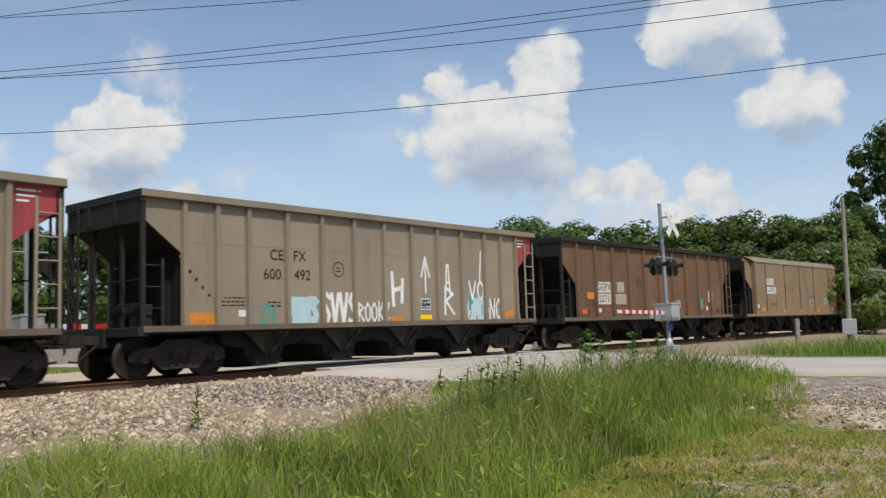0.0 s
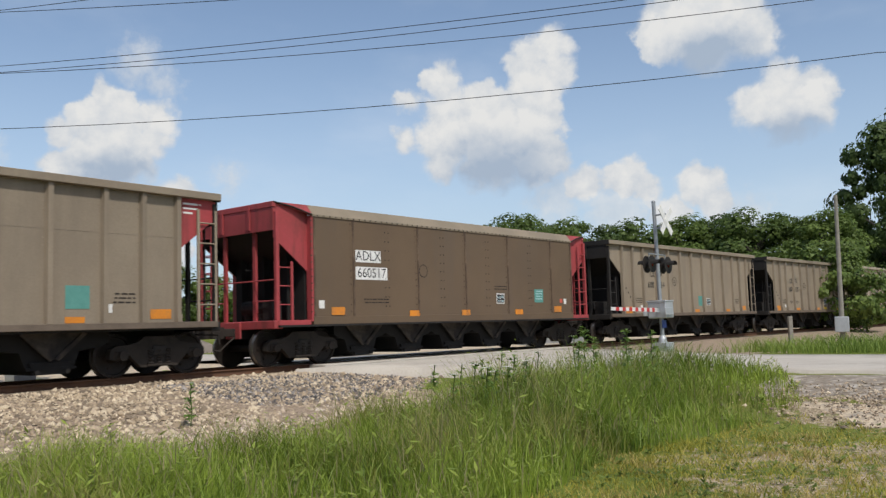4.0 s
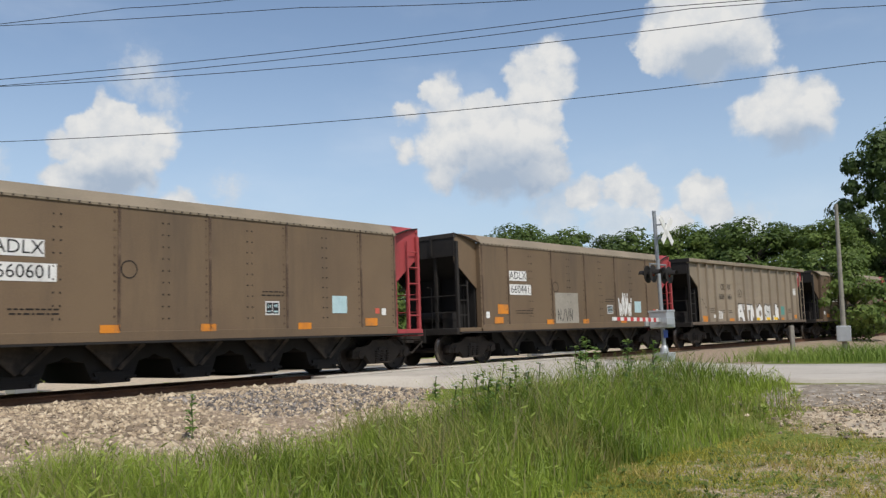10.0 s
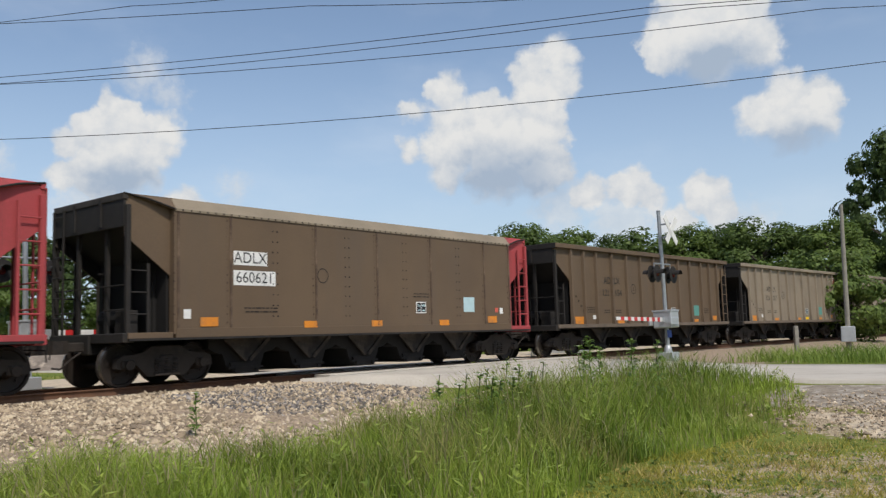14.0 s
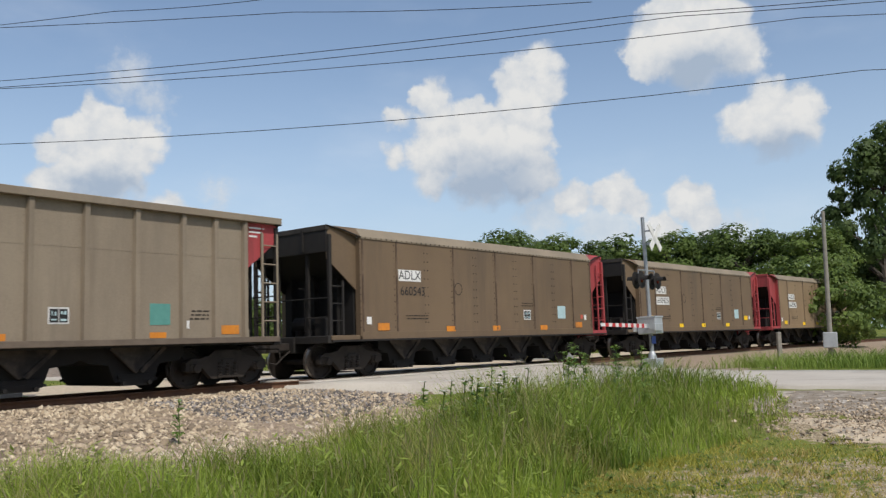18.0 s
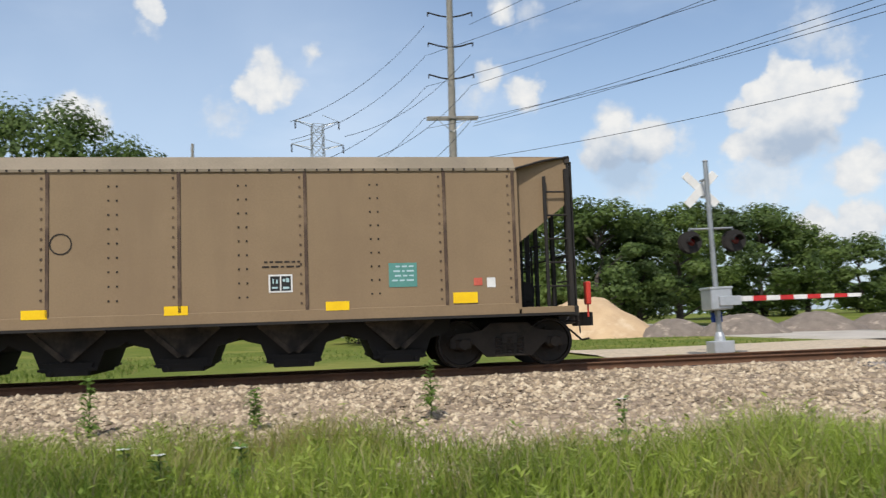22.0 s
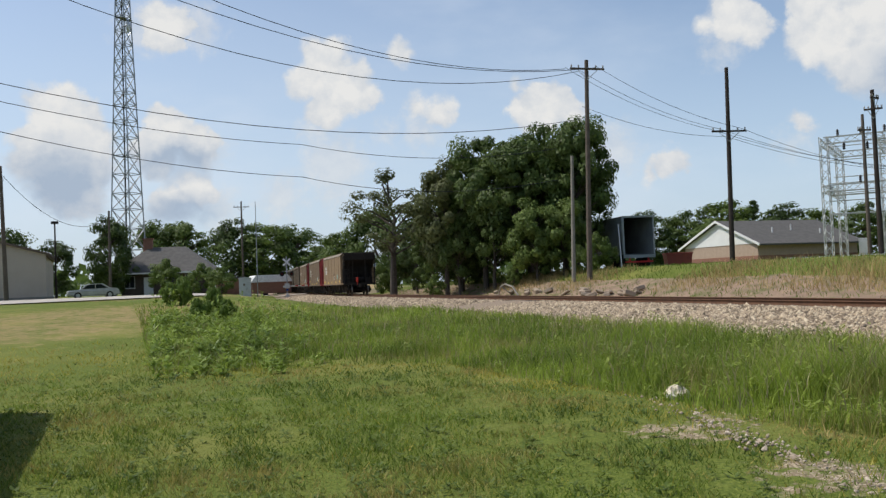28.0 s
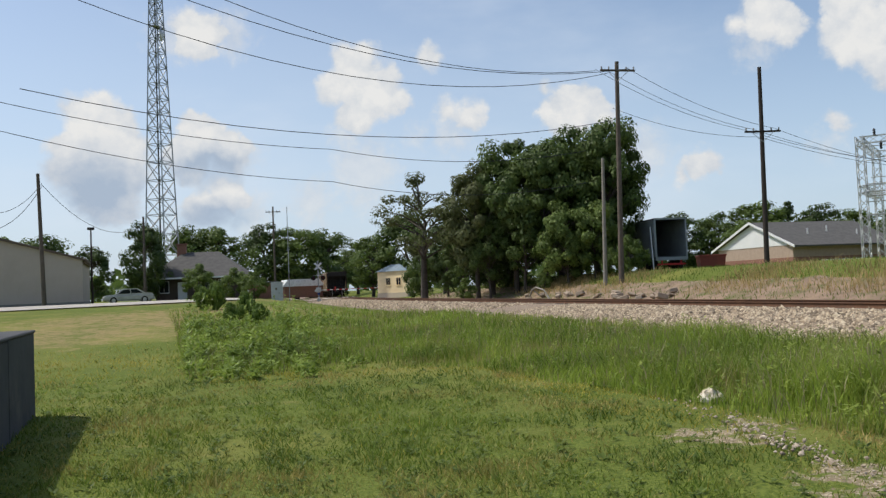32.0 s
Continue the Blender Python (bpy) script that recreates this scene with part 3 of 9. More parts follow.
def build_line():
    prof = ((9.6, -0.66), (8.0, -0.6), (6.6, -0.55), (5.2, -0.44), (3.6, -0.30), (2.5, -0.20), (1.5, -0.15), (0.0, -0.15), (-1.5, -0.15), (-2.5, -0.2), (-4.0, -0.40), (-5.6, -0.62))
    rows = []
    for s in np.arange(-200, 330, 1.0):
        row = []
        for d, z in prof:
            if d > 6:
                d = 6.2 + (d - 6) * (0.25 + 0.75 * float(ease(-s, -6, 8)))
            x, y, h = on_line(s, d)
            g = gz(x, y)
            z = RAIL_Z + z + 0.03 * noise.noise((x * 0.8, y * 0.8, 0))
            row.append((x, y, max(z, g + 0.012 * (1 - max(0, d - 8)))) if 6 < d < 9.2 else (x, y, z - (0.12 if abs(d) > 5.5 else 0)))
        rows.append(row)
    me = strip("track_bed", rows, BALLAST)
    bed = tagged(new("track_bed", me), "pinkish grey crushed stone track bed", "track bed", kind="structure")
    for side, sg in (("near", 1), ("far", -1)):
        sec = [(-0.07, -0.17), (0.07, -0.17), (0.07, -0.155), (0.012, -0.13), (0.012, -0.04), (0.036, -0.03), (0.036, 0.0), (-0.036, 0.0), (-0.036, -0.03), (-0.012, -0.04), (-0.012, -0.13), (-0.07, -0.155), (-0.07, -0.17)]
        rows = []
        for s in np.arange(-200, 330, 1.0):
            rows.append([(*on_line(s, sg * 0.753 + a)[:2], RAIL_Z + b) for a, b in sec])
        rail = tagged(new("rail", strip("rail", rows, RUST)), "rusty brown steel rail on wooden ties", "rail", "rails of the line", "structure")
    tie = Shape().box(-0.11, -1.3, -0.17, 0.11, 1.3, 0.0, b=0.012)
    tm = tie.mesh("tie", material("tie_wood", (0.085, 0.068, 0.055), (0.05, 0.042, 0.035), 0.9, 0, 5, 0.4, 40, (0.2, 0.16, 0.12), 0.62, 0.1, vary=0.25))
    for k, s in enumerate(np.arange(-62, 78, 0.52)):
        if -28.5 < s < -14.5 or k > 295:
            continue
        x, y, h = on_line(s)
        ob = new("tie", tm)
        ob.parent = bed
        ob.matrix_basis = pose(x, y, RAIL_Z - 0.155 + 0.012, 0, 0, math.degrees(h) + random.uniform(-1, 1))


build_ground()
build_line()


# ---- the train ----
CAR_PITCH = 16.2
HALF = 7.25
ON_SIDE = Matrix(((-1, 0, 0, 0), (0, 0, 1, 0), (0, 1, 0, 0), (0, 0, 0, 1)))
PIECES = {}


def once(key, make):
    if key not in PIECES:
        PIECES[key] = make()
    return PIECES[key]


def wheelset_mesh():
    sh = Shape()
    for sg in (1, -1):
        at = Matrix.Translation((0, sg * 0.68, 0)) @ Matrix.Rotation(radians(-90 * sg), 4, "X")
        sh.turned(((0.49, 0.0), (0.49, 0.025), (0.462, 0.04), (0.455, 0.13), (0.40, 0.135), (0.385, 0.09), (0.16, 0.06), (0.14, 0.17), (0.09, 0.30)), 28, at)
        sh.turned(((0.464, 0.043), (0.457, 0.126)), 28, at, 1, False)
    sh.tube((0, -0.7, 0), (0, 0.7, 0), 0.08, n=10)
    for k in range(5):
        a = k * 2 * math.pi / 5
        for sg in (1, -1):
            sh.tube((0.27 * math.cos(a), sg * 0.76, 0.27 * math.sin(a)), (0.27 * math.cos(a), sg * 0.785, 0.27 * math.sin(a)), 0.035, n=6)
    return sh.mesh("wheelset", WHEEL, TREAD)


def side_frame_mesh():
    out = [(-1.16, 0.40), (-1.14, 0.58), (-1.0, 0.66), (-0.74, 0.67), (-0.52, 0.72), (-0.36, 0.84), (0.36, 0.84), (0.52, 0.72), (0.74, 0.67), (1.0, 0.66), (1.14, 0.58), (1.16, 0.40),
           (1.0, 0.36), (0.86, 0.45), (0.70, 0.45), (0.44, 0.20), (-0.44, 0.20), (-0.70, 0.45), (-0.86, 0.45), (-1.0, 0.36)]
    sh = Shape().prism(out, -0.07, 0.07)
    sh.box(-1.05, -0.09, 0.37, -0.74, 0.11, 0.56, b=0.03).box(0.74, -0.09, 0.37, 1.05, 0.11, 0.56, b=0.03)
    sh.tube((-0.89, 0.05, 0.457), (-0.89, 0.16, 0.457), 0.10, n=12).tube((0.89, 0.05, 0.457), (0.89, 0.16, 0.457), 0.10, n=12)
    return sh.mesh("side_frame", DUSTY)


def spring_mesh():
    prof = []
    for k in range(5):
        z = 0.26 + 0.065 * k
        prof += [(0.06, z), (0.085, z + 0.015), (0.085, z + 0.035), (0.06, z + 0.05)]
    sh = Shape().box(-0.3, -0.09, 0.22, 0.3, 0.09, 0.262)
    for x in (-0.21, 0.0, 0.21):
        sh.turned(prof, 7, Matrix.Translation((x, 0, 0)))
    return sh.mesh("spring_nest", DUSTY)


def add_truck(car, x):
    truck = part("truck", once("bolster", lambda: Shape().box(-0.18, -1.12, 0.42, 0.18, 1.12, 0.66, b=0.03).box(-0.3, -0.3, 0.6, 0.3, 0.3, 0.72, b=0.03)
                               .box(-0.75, -0.5, 0.3, 0.75, -0.44, 0.4).box(-0.75, 0.44, 0.3, 0.75, 0.5, 0.4).mesh("truck", BLACK)), None, car, m=pose(x, 0, 0))
    for sg in (1, -1):
        part("side_frame", once("side_frame", side_frame_mesh), None, truck, m=pose(0, sg * 1.03, 0))
        part("spring_nest", once("spring", spring_mesh), None, truck, m=pose(0, sg * 1.07, 0))
    for dx in (-0.889, 0.889):
        w = part("wheelset", once("wheelset", wheelset_mesh), None, truck, m=pose(dx, 0, 0.457))
        WHEELSETS.append((car, w, dx))


WHEELSETS = []


def ladder_mesh(mat, top, rungs):
    """Two flat stringers with round rungs between them."""
    sh = Shape()
    for x in (0.0, 0.46):
        sh.box(x - 0.03, -0.02, 1.08, x + 0.03, 0.03, top, b=0.006)
    for k in range(rungs):
        z = 1.5 + 0.45 * k
        sh.tube((0, 0, z), (0.46, 0, z), 0.017, n=6)
    return sh.mesh("ladder", mat)


def end_ladder_mesh(mat):
    """The ladder on the end of a car, beside its side ladder."""
    sh = Shape()
    for y in (-1.42, -0.98):
        sh.box(7.27, y - 0.025, 1.08, 7.31, y + 0.025, 3.9, b=0.006)
    for k in range(6):
        sh.tube((7.29, -1.42, 1.5 + 0.45 * k), (7.29, -0.98, 1.5 + 0.45 * k), 0.016, n=6)
    return sh.mesh("end_ladder", mat)


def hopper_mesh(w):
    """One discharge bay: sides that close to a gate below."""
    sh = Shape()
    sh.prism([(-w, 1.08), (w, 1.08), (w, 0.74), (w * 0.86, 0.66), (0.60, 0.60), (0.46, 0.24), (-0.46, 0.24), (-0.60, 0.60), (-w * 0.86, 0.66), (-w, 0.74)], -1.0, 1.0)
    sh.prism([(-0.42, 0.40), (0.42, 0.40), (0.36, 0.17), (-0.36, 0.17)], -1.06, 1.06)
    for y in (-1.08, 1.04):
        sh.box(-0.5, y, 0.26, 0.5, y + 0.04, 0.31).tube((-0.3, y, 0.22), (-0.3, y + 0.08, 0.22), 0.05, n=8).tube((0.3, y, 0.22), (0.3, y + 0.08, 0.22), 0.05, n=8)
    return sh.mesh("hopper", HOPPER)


def gate_mesh():
    sh = Shape().prism([(-0.64, 0.97), (0.64, 0.97), (0.60, 0.92), (0.09, 0.46), (-0.09, 0.46), (-0.60, 0.92)], 1.10, 1.14)
    sh.prism([(-0.66, 0.93), (-0.58, 0.97), (0.0, 0.47), (-0.09, 0.42)], 1.14, 1.18).prism([(0.66, 0.93), (0.58, 0.97), (0.0, 0.47), (0.09, 0.42)], 1.14, 1.18)
    sh.box(-0.3, 1.14, 0.80, 0.3, 1.15, 0.815).box(-0.26, 1.14, 0.84, 0.22, 1.15, 0.852)
    return sh.mesh("chute_gate", material("dusty_gate_steel", (0.085, 0.066, 0.050), (0.055, 0.043, 0.034), 0.85, 0.0, 2.0, 0.1, 40, (0.02, 0.017, 0.015), 0.58, 0.12))


def coupler_mesh():
    sh = Shape().box(6.9, -0.1, 0.76, 7.75, 0.1, 0.96, b=0.02)
    sh.prism([(7.7, -0.12), (7.85, -0.17), (8.02, -0.16), (8.1, -0.05), (8.0, -0.02), (7.95, 0.04), (8.08, 0.10), (8.05, 0.16), (7.85, 0.17), (7.7, 0.12)], 0.72, 1.0, "z")
    sh.path([(7.55, 0.35, 0.75), (7.75, 0.35, 0.62), (7.95, 0.28, 0.42), (8.1, 0.22, 0.45)], 0.022)
    return sh.mesh("coupler", DUSTY)


def stroke(sh, pts, w, y):
    """A flat painted ribbon through points of the car's side."""
    for (x0, z0), (x1, z1) in zip(pts[:-1], pts[1:]):
        dx, dz = x1 - x0, z1 - z0
        n = math.hypot(dx, dz) or 1
        ox, oz = -dz / n * w / 2, dx / n * w / 2
        ex, ez = dx / n * w * 0.3, dz / n * w * 0.3
        sh.add([(x0 + ox - ex, y, z0 + oz - ez), (x1 + ox + ex, y, z1 + oz + ez), (x1 - ox + ex, y, z1 - oz + ez), (x0 - ox - ex, y, z0 - oz - ez)], [(0, 1, 2, 3)])


GLYPHS = {"A": (((0, 0), (0.3, 1), (0.65, 1), (1, 0)), ((0.2, 0.4), (0.85, 0.4))), "T": (((0, 1), (1, 0.95)), ((0.5, 1), (0.52, 0))), "M": (((0, 0), (0.12, 1), (0.5, 0.3), (0.88, 1), (1, 0)),),
          "O": (((0.5, 0), (0.12, 0.2), (0.05, 0.7), (0.5, 1), (0.95, 0.7), (0.9, 0.2), (0.5, 0)),), "S": (((1, 0.85), (0.5, 1), (0.1, 0.75), (0.9, 0.3), (0.5, 0), (0, 0.12)),),
          "L": (((0.1, 1), (0.05, 0.05), (0.95, 0.1)),), "K": (((0.1, 0), (0.15, 1.1)), ((0.9, 1), (0.2, 0.45), (1, 0))), "Z": (((0, 0.9), (1, 1), (0.1, 0), (1, 0.15)),), "N": (((0, 0), (0.1, 1), (0.8, 0.05), (1, 1)),),
          "V": (((0, 1), (0.45, 0), (1, 1)),), "U": (((0, 1), (0.15, 0.1), (0.85, 0.1), (1, 1)),), "R": (((0.05, 0), (0.1, 1), (0.9, 0.75), (0.15, 0.5), (1, 0)),), "H": (((0.1, 0), (0, 1)), ((0.9, 0.1), (1, 0.8)), ((0, 0.45), (1, 0.55))),
          "I": (((0.5, 0), (0.5, 1)), ((0, 0.45), (0.5, 1), (1, 0.45))), "W": (((0, 1), (0.25, 0), (0.5, 0.7), (0.75, 0), (1, 1)),), "J": (((0, 0), (0.5, 0.2), (1, 1)),)}


def tag(car, mat, marks, x0, x1, z0, z1, y, w, label):
    """Sprayed marks from x0 to x1, each in its own cell."""
    sh = Shape()
    step = (x1 - x0) / len(marks)
    k = 0
    for i, c in enumerate(marks):
        for line in GLYPHS[c]:
            for a, b in zip(line[:-1], line[1:]):
                stroke(sh, [(x0 + step * (i + 0.1 + 0.8 * u), z0 + (z1 - z0) * v) for u, v in (a, b)], w, y + 0.0003 * k)
                k += 1
    part("graffiti", sh, mat, car, label)


RED_SPOT = material("red_dot", (0.6, 0.12, 0.08), None, 0.5)


def plate(car, mat, x, z, w, h, y, name="sticker", label=""):
    part(name, Shape().box(x - w / 2, y, z - h / 2, x + w / 2, y + 0.004, z + h / 2), mat, car, label)


def letters(car, body, x, z, size, y, mat=INK):
    part("lettering", text_mesh(body, size, mat), None, car, "stencilled lettering", m=Matrix.Translation((x, y, z)) @ ON_SIDE)


def small_print(car, x, z, y, rows=2, w=0.5, mat=None):
    sh = Shape()
    rnd = random.Random(int(100 * (x + z) + rows))
    for k in range(rows):
        a = x - w / 2
        while a < x + w / 2 - 0.05:
            b = min(a + rnd.uniform(0.05, 0.16), x + w / 2)
            sh.box(a, y, z - 0.085 * k, b, y + 0.003, z - 0.085 * k + 0.03)
            a = b + 0.035
    part("small_lettering", sh, mat or DUSTY, car, "lines of worn small lettering")["kind"] = "stuff"


def stencil_block(car, x, z, y):
    part("test_stencil", Shape().box(x - 0.21, y, z - 0.16, x + 0.21, y + 0.003, z + 0.16), WHITE, car, "white bordered black stencil")
    sh = Shape()
    for a, b in ((-0.18, -0.012), (0.012, 0.18)):
        sh.box(x + a, y + 0.003, z - 0.13, x + b, y + 0.006, z + 0.13)
    part("test_stencil", sh, INK, car)
    sh = Shape()
    for a, b, c, d in ((0.05, 0.0, 0.08, 0.07), (0.12, 0.0, 0.14, 0.09), (0.05, -0.09, 0.15, -0.06), (-0.15, 0.02, -0.1, 0.09), (-0.08, 0.03, -0.04, 0.08), (-0.15, -0.1, -0.04, -0.06)):
        sh.box(x + a, y + 0.006, z + b, x + c, y + 0.008, z + d)
    part("small_lettering", sh, PALE, car)["kind"] = "stuff"


def car_common(car, body, front_red, rear_red, bays):
    """Underframe, ends, ladders and trucks, the same on both kinds."""
    part("centre_sill", once("centre_sill", lambda: Shape().box(-7.3, -0.22, 0.68, 7.3, 0.22, 1.0, b=0.02).box(-7.2, -1.5, 0.96, 7.2, -1.3, 1.07).box(-7.2, 1.3, 0.96, 7.2, 1.5, 1.07).mesh("centre_sill", BLACK)), None, car)
    pitch = 9.8 / bays
    for k in range(bays):
        x = (k - (bays - 1) / 2) * pitch
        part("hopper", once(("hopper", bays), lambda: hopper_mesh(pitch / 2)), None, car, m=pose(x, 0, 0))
        for turn in (0, 180):
            part("chute_gate", once("gate", gate_mesh), None, car, m=pose(x, 0, 0, 0, 0, turn))
    for sg, red in ((1, front_red), (-1, rear_red)):
        turn = pose(0, 0, 0, 0, 0, 0 if sg > 0 else 180)
        trim = REDP if red else BLACK
        key = trim.name
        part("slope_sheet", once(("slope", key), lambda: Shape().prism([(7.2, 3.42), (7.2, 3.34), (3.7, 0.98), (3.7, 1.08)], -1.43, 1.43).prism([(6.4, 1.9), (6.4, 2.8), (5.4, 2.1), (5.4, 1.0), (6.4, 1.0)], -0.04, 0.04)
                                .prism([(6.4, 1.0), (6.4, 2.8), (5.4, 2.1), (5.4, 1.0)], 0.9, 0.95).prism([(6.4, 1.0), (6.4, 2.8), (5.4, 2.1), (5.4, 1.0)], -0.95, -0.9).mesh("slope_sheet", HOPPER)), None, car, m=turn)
        # plate closing the end bay, in the hopper colour that carries the shade
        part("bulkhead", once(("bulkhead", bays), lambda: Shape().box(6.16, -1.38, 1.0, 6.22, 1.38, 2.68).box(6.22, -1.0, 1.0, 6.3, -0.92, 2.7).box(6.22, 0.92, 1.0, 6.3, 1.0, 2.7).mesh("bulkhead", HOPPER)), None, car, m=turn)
        part("end_sill", once(("endsill", key), lambda: Shape().box(7.05, -1.55, 0.92, 7.3, 1.55, 1.12, b=0.015).box(6.0, -1.5, 1.04, 7.1, 1.5, 1.08).box(7.3, -0.28, 0.7, 7.36, 0.28, 1.1, b=0.01).mesh("end_sill", trim)), None, car, m=turn)
        part("end_panel", once(("endpanel", key), lambda: Shape().box(7.2, -1.46, 3.3, 7.25, 1.46, 3.97).box(7.25, -0.6, 3.36, 7.29, -0.5, 3.94).box(7.25, 0.5, 3.36, 7.29, 0.6, 3.94).mesh("end_panel", trim)), None, car, m=turn)
        for y in (-1.5, 1.5):
            part("corner_post", once(("post", key), lambda: Shape().box(-0.05, -0.05, 1.1, 0.05, 0.05, 3.75, b=0.01).mesh("corner_post", trim)), None, car, m=turn @ pose(7.18, y, 0))
        for y in (-0.6, 0.6):
            part("end_post", once(("endpost", key), lambda: Shape().box(-0.035, -0.05, 1.1, 0.035, 0.05, 3.4).mesh("end_post", trim)), None, car, m=turn @ pose(7.12, y, 0))
        part("brake_reservoir", once("reservoir", lambda: Shape().tube((6.55, -0.5, 1.45), (6.55, 0.5, 1.45), 0.2, n=14).box(6.35, -0.35, 1.08, 6.75, -0.25, 1.3).box(6.35, 0.25, 1.08, 6.75, 0.35, 1.3)
                                         .box(6.7, 0.7, 1.08, 7.0, 1.1, 1.6, b=0.02).path([(6.9, 0.2, 1.1), (6.9, 0.2, 2.4), (7.1, 0.2, 2.4)], 0.02).mesh("brake_reservoir", BLACK)), None, car, m=turn)
        part("handrail", once(("rail", key), lambda: Shape().path([(7.2, -1.48, 2.1), (7.2, 1.48, 2.1)], 0.018).path([(7.2, -1.48, 1.6), (7.2, -0.6, 1.6)], 0.018).path([(7.2, 0.6, 1.6), (7.2, 1.48, 1.6)], 0.018).mesh("handrail", trim)), None, car, m=turn)
        lad = trim if red or bays == 5 else body
        part("ladder", once(("ladder", lad.name), lambda: ladder_mesh(lad, 3.6, 5)), None, car, m=turn @ pose(6.72, -1.54, 0))
        part("ladder", once(("short_ladder", trim.name), lambda: ladder_mesh(trim, 2.55, 3)), None, car, m=turn @ pose(6.72, 1.5, 0))
        part("end_ladder", once(("end_ladder", trim.name), lambda: end_ladder_mesh(trim)), None, car, m=turn)
        part("uncoupling_lever", once("lever", lambda: Shape().path([(7.34, -1.4, 0.82), (7.38, -0.5, 0.84), (7.6, -0.1, 0.98)], 0.015, 5).path([(7.34, -1.4, 0.82), (7.34, -1.44, 0.6)], 0.015, 5).mesh("uncoupling_lever", DUSTY)), None, car, m=turn)
        part("coupler", once("coupler", coupler_mesh), None, car, m=turn)
        add_truck(car, 6.03 * sg)


def smooth_car(spec):
    car = thing("hopper_car", spec["label"], "hopper car", group="coal hopper cars of the train")
    body = spec["paint"]
    pn = body.name
    fr, rr = spec.get("front_red", False), spec.get("rear_red", False)
    for sg in (1, -1):
        turn = pose(0, 0, 0, 0, 0, 0 if sg > 0 else 180)
        part("side_panel", once(("side", pn), lambda: Shape().box(-6.1, 1.57, 1.08, 6.1, 1.6, 3.73).mesh("side_panel", body)), None, car, m=turn)
        part("side_sill", once(("sill", pn), lambda: Shape().box(-6.12, 1.5, 1.0, 6.12, 1.612, 1.2, b=0.006).mesh("side_sill", body)), None, car, m=turn)
        part("sill_flange", once("flange", lambda: Shape().box(-7.2, 1.46, 0.955, 7.2, 1.63, 1.0).mesh("sill_flange", BLACK)), None, car, m=turn)
        cap = lambda: Shape().prism([(1.625, 3.70), (1.625, 3.75), (1.43, 4.0), (1.33, 4.0), (1.33, 3.95), (1.52, 3.70)], -6.14, 6.14, "x").mesh("top_chord", material(pn + "_chord", (0.235, 0.19, 0.135), (0.19, 0.155, 0.11), 0.7, 0, 1.0, 0.04, 30, (0.16, 0.13, 0.1), 0.66, 0.1))
        part("top_chord", once(("cap", pn), cap), None, car, m=turn)
        # riveted seams
        def seam():
            sh = Shape().box(-0.06, 1.6, 1.2, 0.0, 1.618, 3.7, b=0.004)
            for k in range(14):
                z = 1.32 + 0.175 * k
                sh.box(0.05, 1.6, z - 0.018, 0.086, 1.612, z + 0.018)
            return sh.mesh("seam", material("rusty_seam", (0.095, 0.06, 0.04), (0.06, 0.04, 0.03), 0.8, 0, 3, 0.1, 40, (0.17, 0.12, 0.08), 0.6, 0.12))
        for x in (-6.05, -4.73, -2.18, 0.02, 2.2, 4.75, 6.1):
            part("seam", once(("seam", pn), seam), None, car, m=turn @ pose(x, 0, 0))
        def rivets():
            sh = Shape()
            for k in range(58):
                x = -6.0 + k * 0.21
                sh.box(x - 0.018, 1.625, 3.71, x + 0.018, 1.637, 3.745)
            for x in (-3.45, -1.1, 1.1, 3.45):
                for k in range(9):
                    z = 1.45 + 0.25 * k
                    for dx in (-0.07, 0.07):
                        sh.box(x + dx - 0.016, 1.6, z - 0.016, x + dx + 0.016, 1.609, z + 0.016)
            return sh.mesh("rivets", DUSTY)
        part("rivets", once("rivets", rivets), None, car, m=turn)["kind"] = "stuff"
        for en, red in ((1, fr), (-1, rr)):
            mt = REDP if red else body
            e = en * sg
            out = [(6.12, 2.28), (7.22, 3.12), (7.22, 3.99), (6.12, 3.99)]
            shp = lambda: (Shape().prism([(e * x, z) for x, z in out], 1.42, 1.45).box(min(e * 6.1, e * 6.17), 1.42, 1.08, max(e * 6.1, e * 6.17), 1.6, 3.73)
                           .box(min(e * 6.17, e * 7.2), 1.40, 1.0, max(e * 6.17, e * 7.2), 1.58, 1.12, b=0.006)
                           .add([(e * 6.14, 1.62, 3.735), (e * 6.14, 1.43, 4.0), (e * 7.2, 1.45, 3.99), (e * 6.16, 1.60, 3.72)], [(0, 1, 2), (0, 2, 3)]).mesh("end_plate", mt))
            part("end_plate", once(("endplate", e, mt.name), shp), None, car, m=turn)
            # added thin sheet: end plate's inner face in the shade-darkened hopper colour
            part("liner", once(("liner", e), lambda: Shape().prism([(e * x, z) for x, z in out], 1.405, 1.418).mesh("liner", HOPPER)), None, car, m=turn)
            part("end_rim", once(("endrim", e), lambda: Shape().path([(e * 6.14, 1.625, 3.735), (e * 6.7, 1.54, 3.90), (e * 7.25, 1.47, 3.99)], 0.022, 6).mesh("end_rim", BLACK)), None, car, m=turn)
    for en, red in ((1, fr), (-1, rr)):
        mt = REDP if red else material("dark_end_cap", (0.05, 0.042, 0.035), (0.03, 0.026, 0.022), 0.75)
        part("end_cap", once(("endcap", en, mt.name), lambda: Shape().box(min(en * 7.16, en * 7.27), -1.48, 3.86, max(en * 7.16, en * 7.27), 1.48, 4.0, b=0.01).mesh("end_cap", mt)), None, car)
    car_common(car, body, fr, rr, 5)
    y = 1.604
    tape = spec.get("tape", ORANGE)
